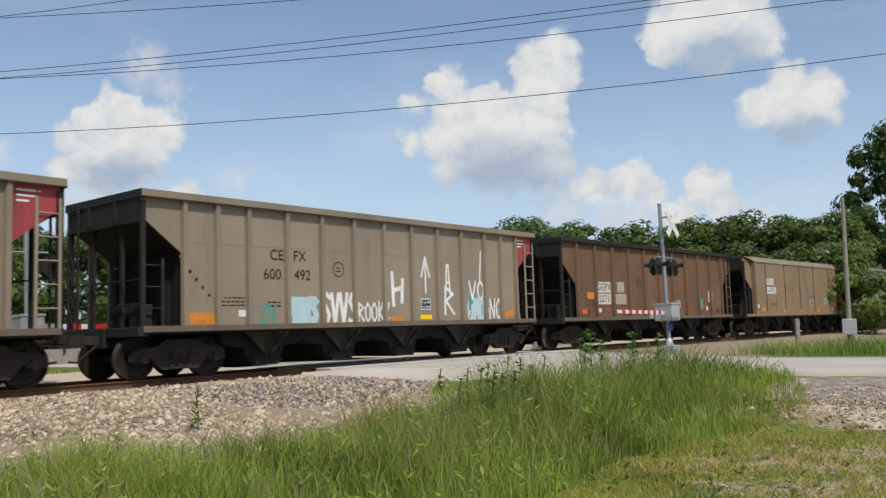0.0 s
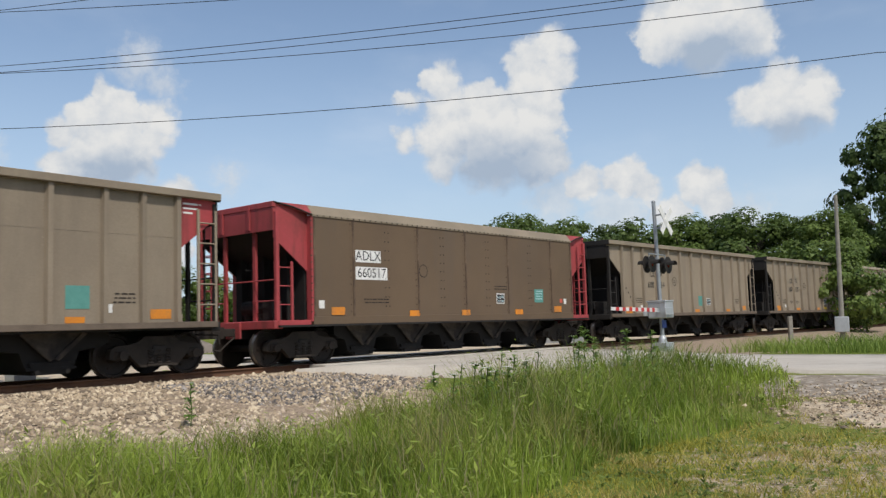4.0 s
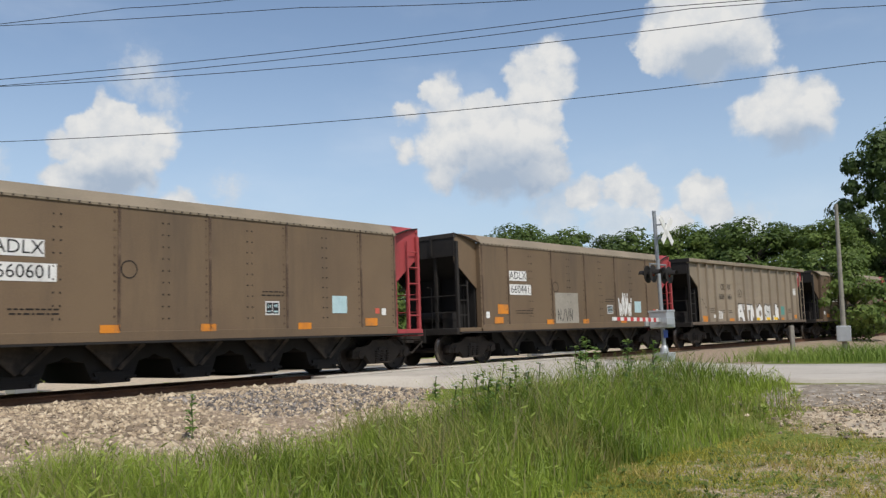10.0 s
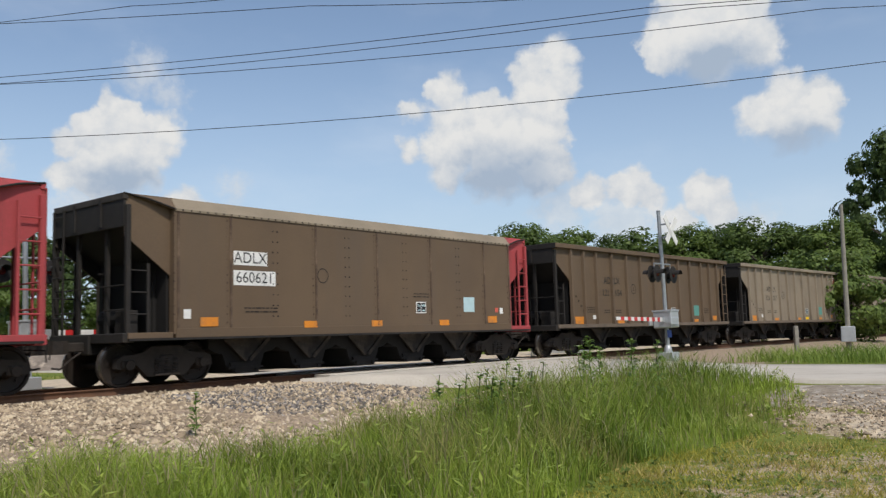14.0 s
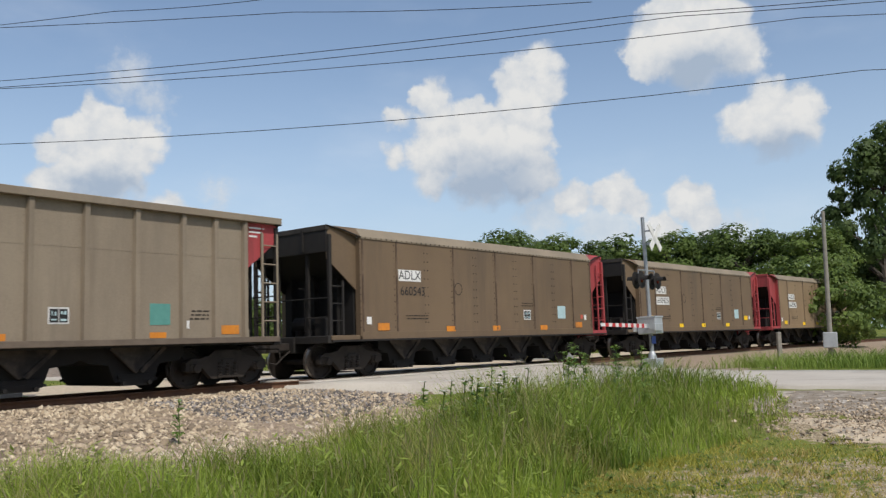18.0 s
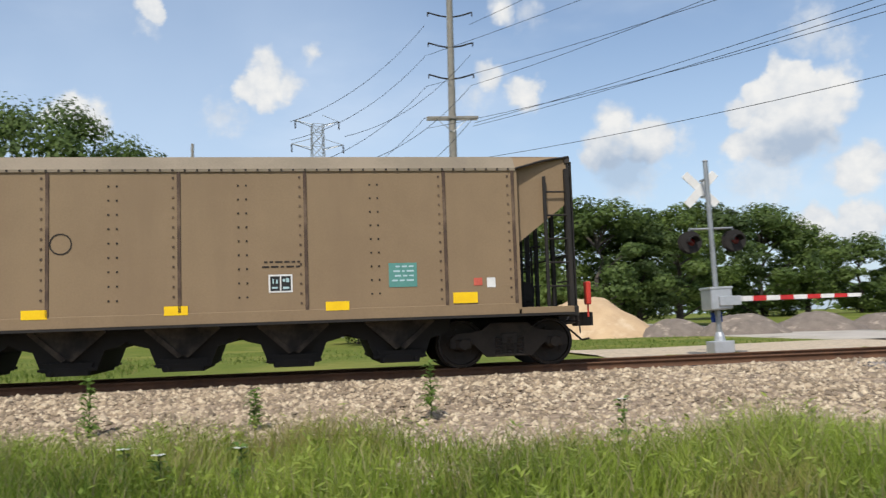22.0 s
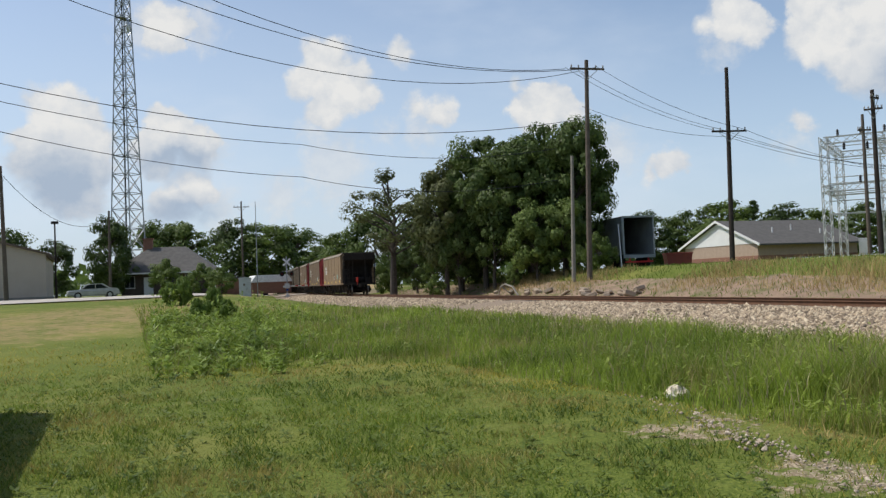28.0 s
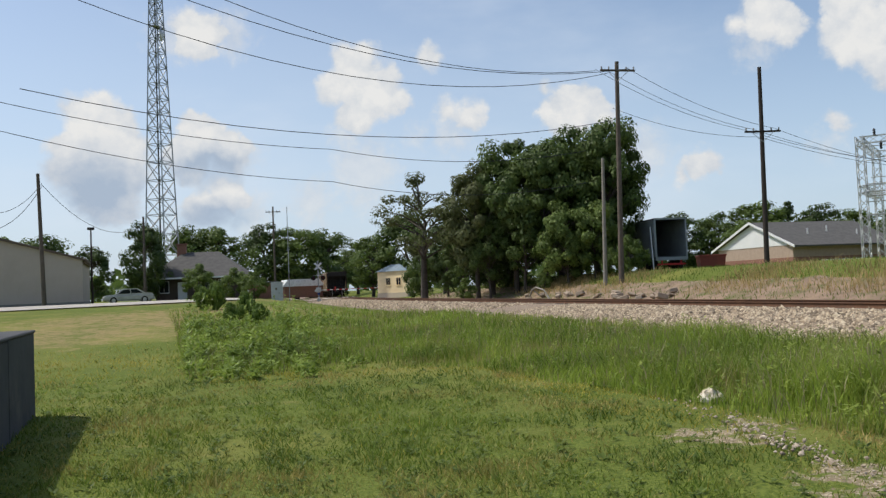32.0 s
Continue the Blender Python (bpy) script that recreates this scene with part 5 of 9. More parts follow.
def build_roads():
    rows = []
    for d in (1.6, 2.2, 3.2, 4.5, 6, 8, 10, 13, 17, 22, 30, 40, 55, 75, 100, 140):
        flare = 4.6 * max(0, 1 - (d - 1.6) / 7.0)
        row = []
        for k in range(7):
            s = CROSS_S - 3.7 - 0.0 + (7.4 + flare) * k / 6
            x, y, h = on_line(CROSS_S, d)
            ds = s - CROSS_S
            x, y = x + math.cos(h) * ds, y + math.sin(h) * ds
            z = RAIL_Z - 0.04 - 0.2 * float(ease(d, 2, 9)) - 0.02 * abs(k - 3) / 3
            z = z if d < 9 else max(z, gz(x, y) + 0.05)
            row.append((x, y, z))
        rows.append(row)
    tagged(new("road", strip("road", skirted(rows), CONCRETE)), "pale worn concrete road over the railway crossing", "road", kind="structure")
    rows = []
    for d in (-1.6, -2.4, -4, -6, -9, -14, -20, -30, -45, -70):
        row = []
        for k in range(5):
            x, y, h = on_line(CROSS_S, d)
            ds = -3.8 + 7.6 * k / 4
            x, y = x + math.cos(h) * ds, y + math.sin(h) * ds
            row.append((x, y, max(RAIL_Z - 0.05 - 0.25 * float(ease(-d, 2, 8)), gz(x, y) + 0.05)))
        rows.append(row)
    tagged(new("road", strip("road", skirted(rows), CONCRETE)), "pale concrete road beyond the railway crossing", "road", kind="structure")
    rows = []
    for s in np.arange(-90, -8, 3.0):
        w = 2.2 + 0.6 * noise.noise((s * 0.2, 0, 0)) + (0 if s < -4 else -1.0)
        rows.append([(*on_line(s, -5.0 - w * k)[:2], 0) for k in range(4)])
    rows = [[(x, y, gz(x, y) + 0.05) for x, y, _ in r] for r in rows]
    tagged(new("service_road", strip("service_road", rows, GRAVEL)), "pale gravel service road along the track", "gravel road", kind="structure")
    # crossing panels between and beside the rails
    pan = Shape().box(-1.2, -0.62, -0.1, 1.2, 0.62, 0.0, b=0.015).mesh("crossing_panel", CONCRETE)
    side = Shape().box(-1.2, -0.3, -0.1, 1.2, 0.3, 0.0, b=0.015).mesh("crossing_panel", CONCRETE)
    deck = thing("crossing_deck", "concrete crossing panels between the rails", "crossing deck", kind="structure")
    for k in range(5):
        s = CROSS_S - 3.6 + 2.43 * k
        for d, me in ((0, pan), (1.2, side), (-1.2, side)):
            x, y, h = on_line(s, d)
            part("crossing_panel", me, None, deck, m=pose(x, y, RAIL_Z - 0.012, 0, 0, math.degrees(h)))
    # broken asphalt and gravel beside the road
    for name, mat, pts, lab in (("asphalt_patch", ASPHALT, ((6.6, 17.6), (11.0, 14.6), (14.2, 11.8), (10.2, 9.6), (7.2, 13.0), (5.4, 14.9)), "broken dark asphalt at the road edge"),
                                ("gravel_drive", GRAVEL, ((5.6, 14.4), (7.4, 12.9), (10.2, 9.6), (9.4, 8.4), (7.2, 10.4), (5.7, 12.4)), "pale stony drive beside the grass")):
        c = (sum(p[0] for p in pts) / len(pts), sum(p[1] for p in pts) / len(pts))
        v, f, n = [], [], 40
        for ring in range(5):
            for k in range(n):
                u = k / n * len(pts)
                a, b = pts[int(u) % len(pts)], pts[(int(u) + 1) % len(pts)]
                q = u - int(u)
                px, py = a[0] * (1 - q) + b[0] * q, a[1] * (1 - q) + b[1] * q
                r = ring / 4 * (1 + 0.12 * noise.noise((px * 1.3, py * 1.3, 2)))
                x, y = c[0] + (px - c[0]) * r, c[1] + (py - c[1]) * r
                _, dd = line_coords(x, y)
                z = gz(x, y) + 0.035 - (0.05 if ring == 4 else 0)
                if dd[0] < 7:
                    z = max(z, RAIL_Z - 0.2 - 0.25 * float(ease(dd[0], 2.5, 7)) + 0.03)
                v.append((x, y, z))
        f = [(r * n + k, r * n + (k + 1) % n, (r + 1) * n + (k + 1) % n, (r + 1) * n + k) for r in range(4) for k in range(n)]
        tagged(new(name, fast_mesh(name, np.array(v), np.array(f), mat, smooth=True)), lab, "paving", kind="structure")
    # the road towards the far crossing
    rows = []
    for k in range(30):
        az = 172 - k
        row = []
        for w in (0, 2.5, 5, 7.5):
            x, y = at(az, 51.5 + 0.12 * k + w * 1.1)
            row.append((x, y, gz(x, y) + 0.07))
        rows.append(row)
    tagged(new("road", strip("road", rows, CONCRETE)), "pale worn street behind the lawn", "road", kind="structure")
    s0 = 121
    rows = []
    for d in (-60, -40, -25, -12, -5, -1.7, 0, 1.7, 5, 12, 20):
        row = []
        for k in range(4):
            x, y, h = on_line(s0 + 2.2 * k, d)
            row.append((x, y, RAIL_Z - 0.03 if abs(d) < 3 else max(gz(x, y) + 0.06, RAIL_Z - 0.25)))
        rows.append(row)
    tagged(new("road", strip("road", rows, CONCRETE)), "pale street over the far railway crossing", "road", kind="structure")


# ---- stones and grass ----
def scatter_stones(name, n, s0, s1, d0, d1, size, mat, seed, label, tris=6, area=None):
    rnd = np.random.RandomState(seed)
    s, d = rnd.uniform(s0, s1, n), d0 + (d1 - d0) * rnd.beta(1.0, 1.2, n)
    keep = ~((s > -30) & (s < -17) & (d < 4))
    s, d = s[keep], d[keep]
    n = len(s)
    x, y, h = (np.interp(s, LINE_S, a) for a in (LINE_X, LINE_Y, LINE_H))
    x, y = x - np.sin(h) * d, y + np.cos(h) * d
    prof_d, prof_z = (-5.6, -4.0, -2.5, -1.5, 1.5, 2.5, 3.6, 5.2, 6.6, 9.6), (-0.72, -0.40, -0.2, -0.15, -0.15, -0.20, -0.30, -0.44, -0.55, -0.66)
    z = np.maximum(RAIL_Z + np.interp(d, prof_d, prof_z), np.where(d > 6, ground_z(x, y), -9)) + 0.004
    if area:
        n = area[0]
        u, w = rnd.normal(0.5, 0.24, n), rnd.normal(0, 0.5, n)
        x, y = area[1] + (area[3] - area[1]) * u - w * area[5] * 0.6, area[2] + (area[4] - area[2]) * u - w * area[5] * 0.8
        z = ground_z(x, y) + 0.045
    r = size * rnd.lognormal(0, 0.35, n)
    base = np.array([(1, 0, 0), (-1, 0, 0), (0, 1, 0), (0, -1, 0), (0, 0, 1), (0, 0, -1)], float)
    tri = np.array([(0, 2, 4), (2, 1, 4), (1, 3, 4), (3, 0, 4), (2, 0, 5), (1, 2, 5), (3, 1, 5), (0, 3, 5)])[:tris]
    v = base[None] * rnd.uniform(0.55, 1.25, (n, 6, 1)) * r[:, None, None] + rnd.normal(0, 0.18, (n, 6, 3)) * r[:, None, None]
    v[:, :, 2] *= 0.75
    a = rnd.uniform(0, 6.28, n)
    ca, sa = np.cos(a)[:, None], np.sin(a)[:, None]
    vx, vy = v[:, :, 0] * ca - v[:, :, 1] * sa, v[:, :, 0] * sa + v[:, :, 1] * ca
    v = np.stack([vx + x[:, None], vy + y[:, None], v[:, :, 2] + z[:, None]], -1).reshape(-1, 3)
    f = (tri[None] + np.arange(n)[:, None, None] * 6).reshape(-1, 3)
    tagged(new(name, fast_mesh(name, v, f, mat)), label, "stones", kind="stuff")


def stone_material(name, a, b, c):
    m = bpy.data.materials.new(name)
    m.use_nodes = True
    tr = m.node_tree
    isl = node(tr, "ShaderNodeNewGeometry").outputs["Random Per Island"]
    ramp = node(tr, "ShaderNodeValToRGB", ((0, isl),))
    ramp.color_ramp.elements[0].color, ramp.color_ramp.elements[1].color = (*a, 1), (*c, 1)
    e = ramp.color_ramp.elements.new(0.5)
    e.color = (*b, 1)
    bs = tr.nodes["Principled BSDF"]
    pos = node(tr, "ShaderNodeTexCoord").outputs["Object"]
    fin = node(tr, "ShaderNodeTexNoise", (("Vector", pos), ("Scale", 35.0), ("Detail", 4.0))).outputs["Fac"]
    col = mixed(tr, remap(tr, fin, 0.35, 0.7, 0, 0.45), ramp.outputs[0], (0.2, 0.15, 0.12, 1))
    tr.links.new(col, bs.inputs["Base Color"])
    bs.inputs["Roughness"].default_value = 0.92
    return m


def blades(x, y, z, height, width, lean, seed, segs=3):
    """Curved tapering grass blades as quads: points and faces."""
    rnd = np.random.RandomState(seed)
    n = len(x)
    a, b = rnd.uniform(0, 6.28, n), rnd.uniform(0, 6.28, n)
    bend = lean * rnd.uniform(0.2, 1.0, n) * height
    pts = []
    for k in range(segs + 1):
        t = k / segs
        w = width * (1 - t ** 1.6) * 0.5 + width * 0.04
        cx, cy = x + np.cos(b) * bend * t * t, y + np.sin(b) * bend * t * t
        cz = z + height * t * (1 - 0.12 * t)
        pts += [np.stack([cx - np.cos(a) * w, cy - np.sin(a) * w, cz], 1), np.stack([cx + np.cos(a) * w, cy + np.sin(a) * w, cz], 1)]
    v = np.stack(pts, 1).reshape(-1, 3)
    q = np.array([(2 * k, 2 * k + 1, 2 * k + 3, 2 * k + 2) for k in range(segs)])
    f = (q[None] + np.arange(n)[:, None, None] * (2 * segs + 2)).reshape(-1, 4)
    return v, f


TALL_AZ = (-27, -24, -22.3, -16.7, -11.3, -7.5, 0, 20, 60, 86, 98, 108, 114, 124, 128, 135, 147, 149)
TALL_R = (30, 16.5, 14.4, 11.8, 10.3, 8.2, 6.6, 5.6, 5.6, 7.2, 8.5, 9.6, 11.0, 14.2, 16.6, 17.0, 17.3, 90)


def tall_mask(x, y, rag=0.0):
    s, d = line_coords(x, y)
    r, az = np.hypot(x, y), np.degrees(np.arctan2(-x, y)) % 360
    az = np.where(az > 270, az - 360, az)
    lim = np.interp(az, TALL_AZ, TALL_R, left=99, right=99)
    road = (s < CROSS_S + 4.6 + 5.5 * np.clip(1 - (d - 2) / 7.0, 0, 1)) & (s > CROSS_S - 5)
    far = np.interp(az, (-23.2, -22.6, -21.4, -20.2, -18.5), (15.0, 16.0, 19.5, 23.0, 90.0), left=0)
    return (r > lim + rag) & (r < far) & (d > 5.9 + 2.7 * ease(-s, -6, 8) + 0.35 * np.sin(s * 1.3) + rag * 0.5) & ~road & (s > CROSS_S - 4)


def build_grass():
    rnd = np.random.RandomState(8)
    n = 520000
    az, r = rnd.uniform(-30, 152, n), 5 + 45 * rnd.beta(1.0, 2.6, n)
    x, y = -np.sin(np.radians(az)) * r, np.cos(np.radians(az)) * r
    patch = 0.35 * (np.sin(x * 1.1 + 1.7 * np.sin(y * 0.7)) * np.cos(y * 0.9 + 1.3 * np.sin(x * 0.6)) + 0.6 * np.sin(x * 2.3 + y * 1.9 + np.sin(y * 1.3)))
    m = tall_mask(x, y, 0.0) & (rnd.uniform(0, 1, n) < 0.62 + patch * 0.7)
    x, y, r, patch = x[m], y[m], r[m], patch[m]
    z = ground_z(x, y)
    _, d = line_coords(x, y)
    azx = np.degrees(np.arctan2(-x, y))
    lim = np.interp(azx, TALL_AZ, TALL_R)
    h = (0.30 + 0.30 * rnd.uniform(0, 1, len(x)) ** 1.5 + 0.26 * patch) * (0.55 + 0.45 * ease(d, 5.2, 8.0)) * (0.4 + 0.6 * ease(r - lim, 0.0, 2.2)) * (1 - 0.35 * ease(azx, 112, 124) * (1 - ease(azx, 132, 137)))
    h = np.maximum(h * np.interp(azx, (-22.5, -19, -15, -9, -3, 1, 6, 14, 60, 130, 134), (0.5, 0.8, 1.25, 1.75, 1.7, 1.35, 1.0, 0.95, 1.0, 1.0, 0.55)), 0.08)
    w = 0.006 + 0.0007 * r + 0.004 * rnd.uniform(0, 1, len(x))
    k = rnd.uniform(0, 1, len(x))
    green = leaf_material("tall_grass_blades", (0.072, 0.128, 0.016), (0.37, 0.46, 0.07), 0.45, (0.32, 0.265, 0.10), 0.59)
    straw = leaf_material("dry_grass_stems", (0.22, 0.19, 0.09), (0.36, 0.31, 0.16))
    sel = k < 0.92
    v, f = blades(x[sel], y[sel], z[sel], h[sel] * 1.12, w[sel] * 0.85, 0.66, 1, 2)
    tagged(new("tall_grass", fast_mesh("tall_grass", v, f, green)), "tall unmown green grass between lawn and track", "grass", kind="stuff")
    sel = ~sel
    v, f = blades(x[sel], y[sel], z[sel], h[sel] * 1.3, w[sel] * 0.6, 0.45, 2)
    tagged(new("dry_grass", fast_mesh("dry_grass", v, f, straw)), "dry straw-coloured grass stems in the tall grass", "grass", kind="stuff")
    # broad-leaved weeds among the blades
    k = rnd.choice(len(x), 1500, replace=False)
    nl = 14
    cx, cy, cz, ch = (np.repeat(a[k], nl) for a in (x, y, z, h))
    a, q = rnd.uniform(0, 6.28, len(cx)), rnd.uniform(0.15, 1.1, len(cx))
    o = 0.10 * (1.2 - 0.6 * q) * rnd.uniform(0.5, 1.3, len(cx))
    c = np.stack([cx + np.cos(a) * o, cy + np.sin(a) * o, cz + ch * q], 1)
    u = np.stack([np.cos(a), np.sin(a), rnd.uniform(-0.3, 0.7, len(cx))], 1) * 0.055 * rnd.uniform(0.6, 1.4, len(cx))[:, None]
    s_ = np.stack([-np.sin(a), np.cos(a), rnd.uniform(-0.3, 0.3, len(cx))], 1) * 0.017
    v = np.stack([c - u, c + s_, c + u, c - s_], 1).reshape(-1, 3)
    tagged(new("meadow_weeds", fast_mesh("meadow_weeds", v, np.arange(len(v)).reshape(-1, 4), leaf_material("meadow_leaf", (0.11, 0.175, 0.026), (0.36, 0.42, 0.08)))), "leafy green weeds growing through the tall grass", "weeds", kind="stuff")
    # leafy rough patch between lawn and street
    n, nl = 2300, 18
    wa, wr = 135.6 + 11.2 * rnd.beta(1.6, 1.1, n), 16.0 + 18 * rnd.uniform(0, 1, n) ** 1.2
    keep = rnd.uniform(0, 1, n) < (0.25 + 0.75 * ease(wa, 136, 141)) * ease(wr, 15.6 + 1.6 * np.sin(wa * 1.7) + 0.8 * np.sin(wa * 4.3), 19.5 + 1.6 * np.sin(wa * 1.7)) * (0.55 + 0.45 * np.sin(wa * 2.1 + wr * 0.7))
    px, py, pr = -np.sin(np.radians(wa[keep])) * wr[keep], np.cos(np.radians(wa[keep])) * wr[keep], wr[keep]
    ph = (0.22 + 0.3 * rnd.uniform(0, 1, len(px))) * (0.8 + 0.35 * np.sin(px * 1.3) * np.sin(py * 1.1)) * (0.45 + 0.55 * ease(pr, 16.0, 21)) * (1 + 0.6 * ease(pr, 22, 32)) * rnd.choice((0.7, 1.0, 1.5), len(px), p=(0.4, 0.45, 0.15))
    pz = ground_z(px, py)
    cx, cy, cz, ch = (np.repeat(q, nl) for q in (px, py, pz, ph))
    a, q = rnd.uniform(0, 6.28, len(cx)), rnd.uniform(0.1, 1.1, len(cx))
    o = 0.16 * (1.15 - 0.7 * q) * rnd.uniform(0.3, 1.2, len(cx))
    c = np.stack([cx + np.cos(a) * o, cy + np.sin(a) * o, cz + ch * q], 1)
    u = np.stack([np.cos(a), np.sin(a), rnd.uniform(-0.3, 0.9, len(cx))], 1) * 0.085 * rnd.uniform(0.6, 1.4, len(cx))[:, None]
    s_ = np.stack([-np.sin(a), np.cos(a), rnd.uniform(-0.3, 0.3, len(cx))], 1) * 0.03
    v = np.stack([c - u, c + s_, c + u, c - s_], 1).reshape(-1, 3)
    tagged(new("rough_weeds", fast_mesh("rough_weeds", v, np.arange(len(v)).reshape(-1, 4), leaf_material("rough_weed_leaf", (0.10, 0.165, 0.028), (0.34, 0.43, 0.08)))), "dense leafy weeds in the unmown patch", "weeds", kind="stuff")
    # seed heads
    k = rnd.choice(len(x), 1900, replace=False)
    v, f = blades(x[k], y[k], z[k] + h[k] * 0.85, 0.16 + 0.12 * rnd.uniform(0, 1, len(k)), 0.007 + 0.0006 * r[k], 0.6, 6)
    tagged(new("seed_heads", fast_mesh("seed_heads", v, f, leaf_material("seed_head", (0.22, 0.20, 0.09), (0.36, 0.32, 0.16)))), "pale seed heads above the tall grass", "grass", kind="stuff")
    # mown lawn
    n = 300000
    az, r = rnd.uniform(-34, 165, n), 5.2 + 22 * rnd.beta(1.0, 2.2, n)
    x, y = -np.sin(np.radians(az)) * r, np.cos(np.radians(az)) * r
    m = ~tall_mask(x, y, 0.15)
    s, d = line_coords(x, y)
    bare = np.exp(-((x + 8.6) ** 2 + (y + 3.4) ** 2) / 1.6) * 0.7 + np.exp(-((x + 6.9) ** 2 + (y + 1.7) ** 2) / 1.0) * 0.7
    m &= (d > 7) & ~((s < CROSS_S + 5) & (d < 30) & (s > CROSS_S - 6)) & (rnd.uniform(0, 1, n) > bare * 1.1)
    m &= ~((x > 5.2) & (y > 8.5) & (x - 5.2 > (14 - y) * 0.4))
    x, y, r = x[m], y[m], r[m]
    tuft = np.sin(x * 2.1 + 1.9 * np.sin(y * 1.3)) * np.sin(y * 2.6 + 1.4 * np.sin(x * 1.7)) + 0.6 * np.sin(x * 5.3 + y * 1.1) * np.sin(y * 6.1 - x * 1.9)
    lh = (0.03 + 0.065 * rnd.uniform(0, 1, len(x)) ** 2) * np.clip(1 + 0.65 * tuft, 0.35, 2.2)
    lawn = leaf_material("lawn_blades", (0.052, 0.098, 0.012), (0.235, 0.315, 0.046), 0.55, (0.38, 0.31, 0.095), 0.57)
    dryer = leaf_material("dry_lawn_blades", (0.23, 0.22, 0.026), (0.52, 0.455, 0.09), 0.55, (0.48, 0.35, 0.15), 0.55)
    azl = np.degrees(np.arctan2(-x, y)) % 360
    azl = np.where(azl > 270, azl - 360, azl)
    gap = np.interp(azl, TALL_AZ, TALL_R, left=20, right=20) - r
    wav = 0.5 + 0.5 * np.sin(azl * 0.33 + 1.2 * np.sin(azl * 0.13))
    dr = rnd.uniform(0, 1, len(x)) < np.clip(0.95 - gap / (1.2 + 2.2 * wav), 0.06, 0.85) + 0.7 * (azl < -8) + 0.35 * ease(r, 16, 22) * (azl > 138)
    for sel, mat, lab in ((~dr, lawn, "short mown green lawn grass"), (dr, dryer, "short yellowed lawn grass along the mowing edge")):
        v, f = blades(x[sel], y[sel], ground_z(x[sel], y[sel]), lh[sel], 0.0055 + 0.0008 * r[sel], 1.0, 3, 1)
        tagged(new("lawn_grass", fast_mesh("lawn_grass", v, f, mat)), lab, "grass", kind="stuff")
    # low broad-leaved plants in the lawn
    k = rnd.choice(len(x), 2600, replace=False)
    nl = 7
    cx, cy, cr = np.repeat(x[k], nl), np.repeat(y[k], nl), np.repeat(0.025 + 0.04 * rnd.uniform(0, 1, len(k)) ** 2 + 0.001 * r[k], nl)
    a = rnd.uniform(0, 6.28, len(cx))
    cz = ground_z(cx, cy) + 0.02 + 0.04 * rnd.uniform(0, 1, len(cx))
    c = np.stack([cx + np.cos(a) * cr * 0.7, cy + np.sin(a) * cr * 0.7, cz], 1)
    u = np.stack([np.cos(a), np.sin(a), rnd.uniform(-0.1, 0.7, len(cx))], 1) * (cr * 0.6)[:, None]
    s_ = np.stack([-np.sin(a), np.cos(a), rnd.uniform(-0.2, 0.2, len(cx))], 1) * (cr * 0.25)[:, None]
    v = np.stack([c - u, c + s_, c + u, c - s_], 1).reshape(-1, 3)
    tagged(new("lawn_weeds", fast_mesh("lawn_weeds", v, np.arange(len(v)).reshape(-1, 4), leaf_material("lawn_weed_leaf", (0.05, 0.095, 0.016), (0.20, 0.25, 0.05)))), "low broad-leaved weeds in the lawn", "weeds", kind="stuff")
    # rough patch past the road
    n = 5000
    x, y = 10.4 + 9 * rnd.beta(1.2, 1, n), rnd.uniform(0, 1, n)
    y = 26.6 - 0.55 * (x - 10.4) + 5.5 * y
    v, f = blades(x, y, ground_z(x, y), 0.25 + 0.45 * rnd.uniform(0, 1, n), np.full(n, 0.022), 0.9, 9)
    tagged(new("rough_grass", fast_mesh("rough_grass", v, f, leaf_material("rough_blades", (0.10, 0.17, 0.026), (0.30, 0.38, 0.08)))), "rough green grass beside the crossing road", "grass", kind="stuff")
    # verge beyond the line
    n = 42000
    s, d = rnd.uniform(-75, 95, n), -4.6 - 22 * rnd.beta(1, 1.6, n)
    x, y, h = (np.interp(s, LINE_S, a) for a in (LINE_X, LINE_Y, LINE_H))
    x, y = x - np.sin(h) * d, y + np.cos(h) * d
    m = ~((s > CROSS_S - 5) & (s < CROSS_S + 5)) & ~((s < 4) & (d > -12))
    x, y, d, s = x[m], y[m], d[m], s[m]
    v, f = blades(x, y, ground_z(x, y), (0.10 + 0.22 * rnd.uniform(0, 1, len(x)) ** 2) * (1 - 0.5 * ease(-d, 9, 14)), np.full(len(x), 0.035), 0.8, 5, 2)
    tagged(new("verge_grass", fast_mesh("verge_grass", v, f, leaf_material("verge_blades", (0.075, 0.125, 0.02), (0.19, 0.25, 0.045), 0.55, (0.32, 0.24, 0.10), 0.64))), "rough grass on the far bank of the track", "grass", kind="stuff")


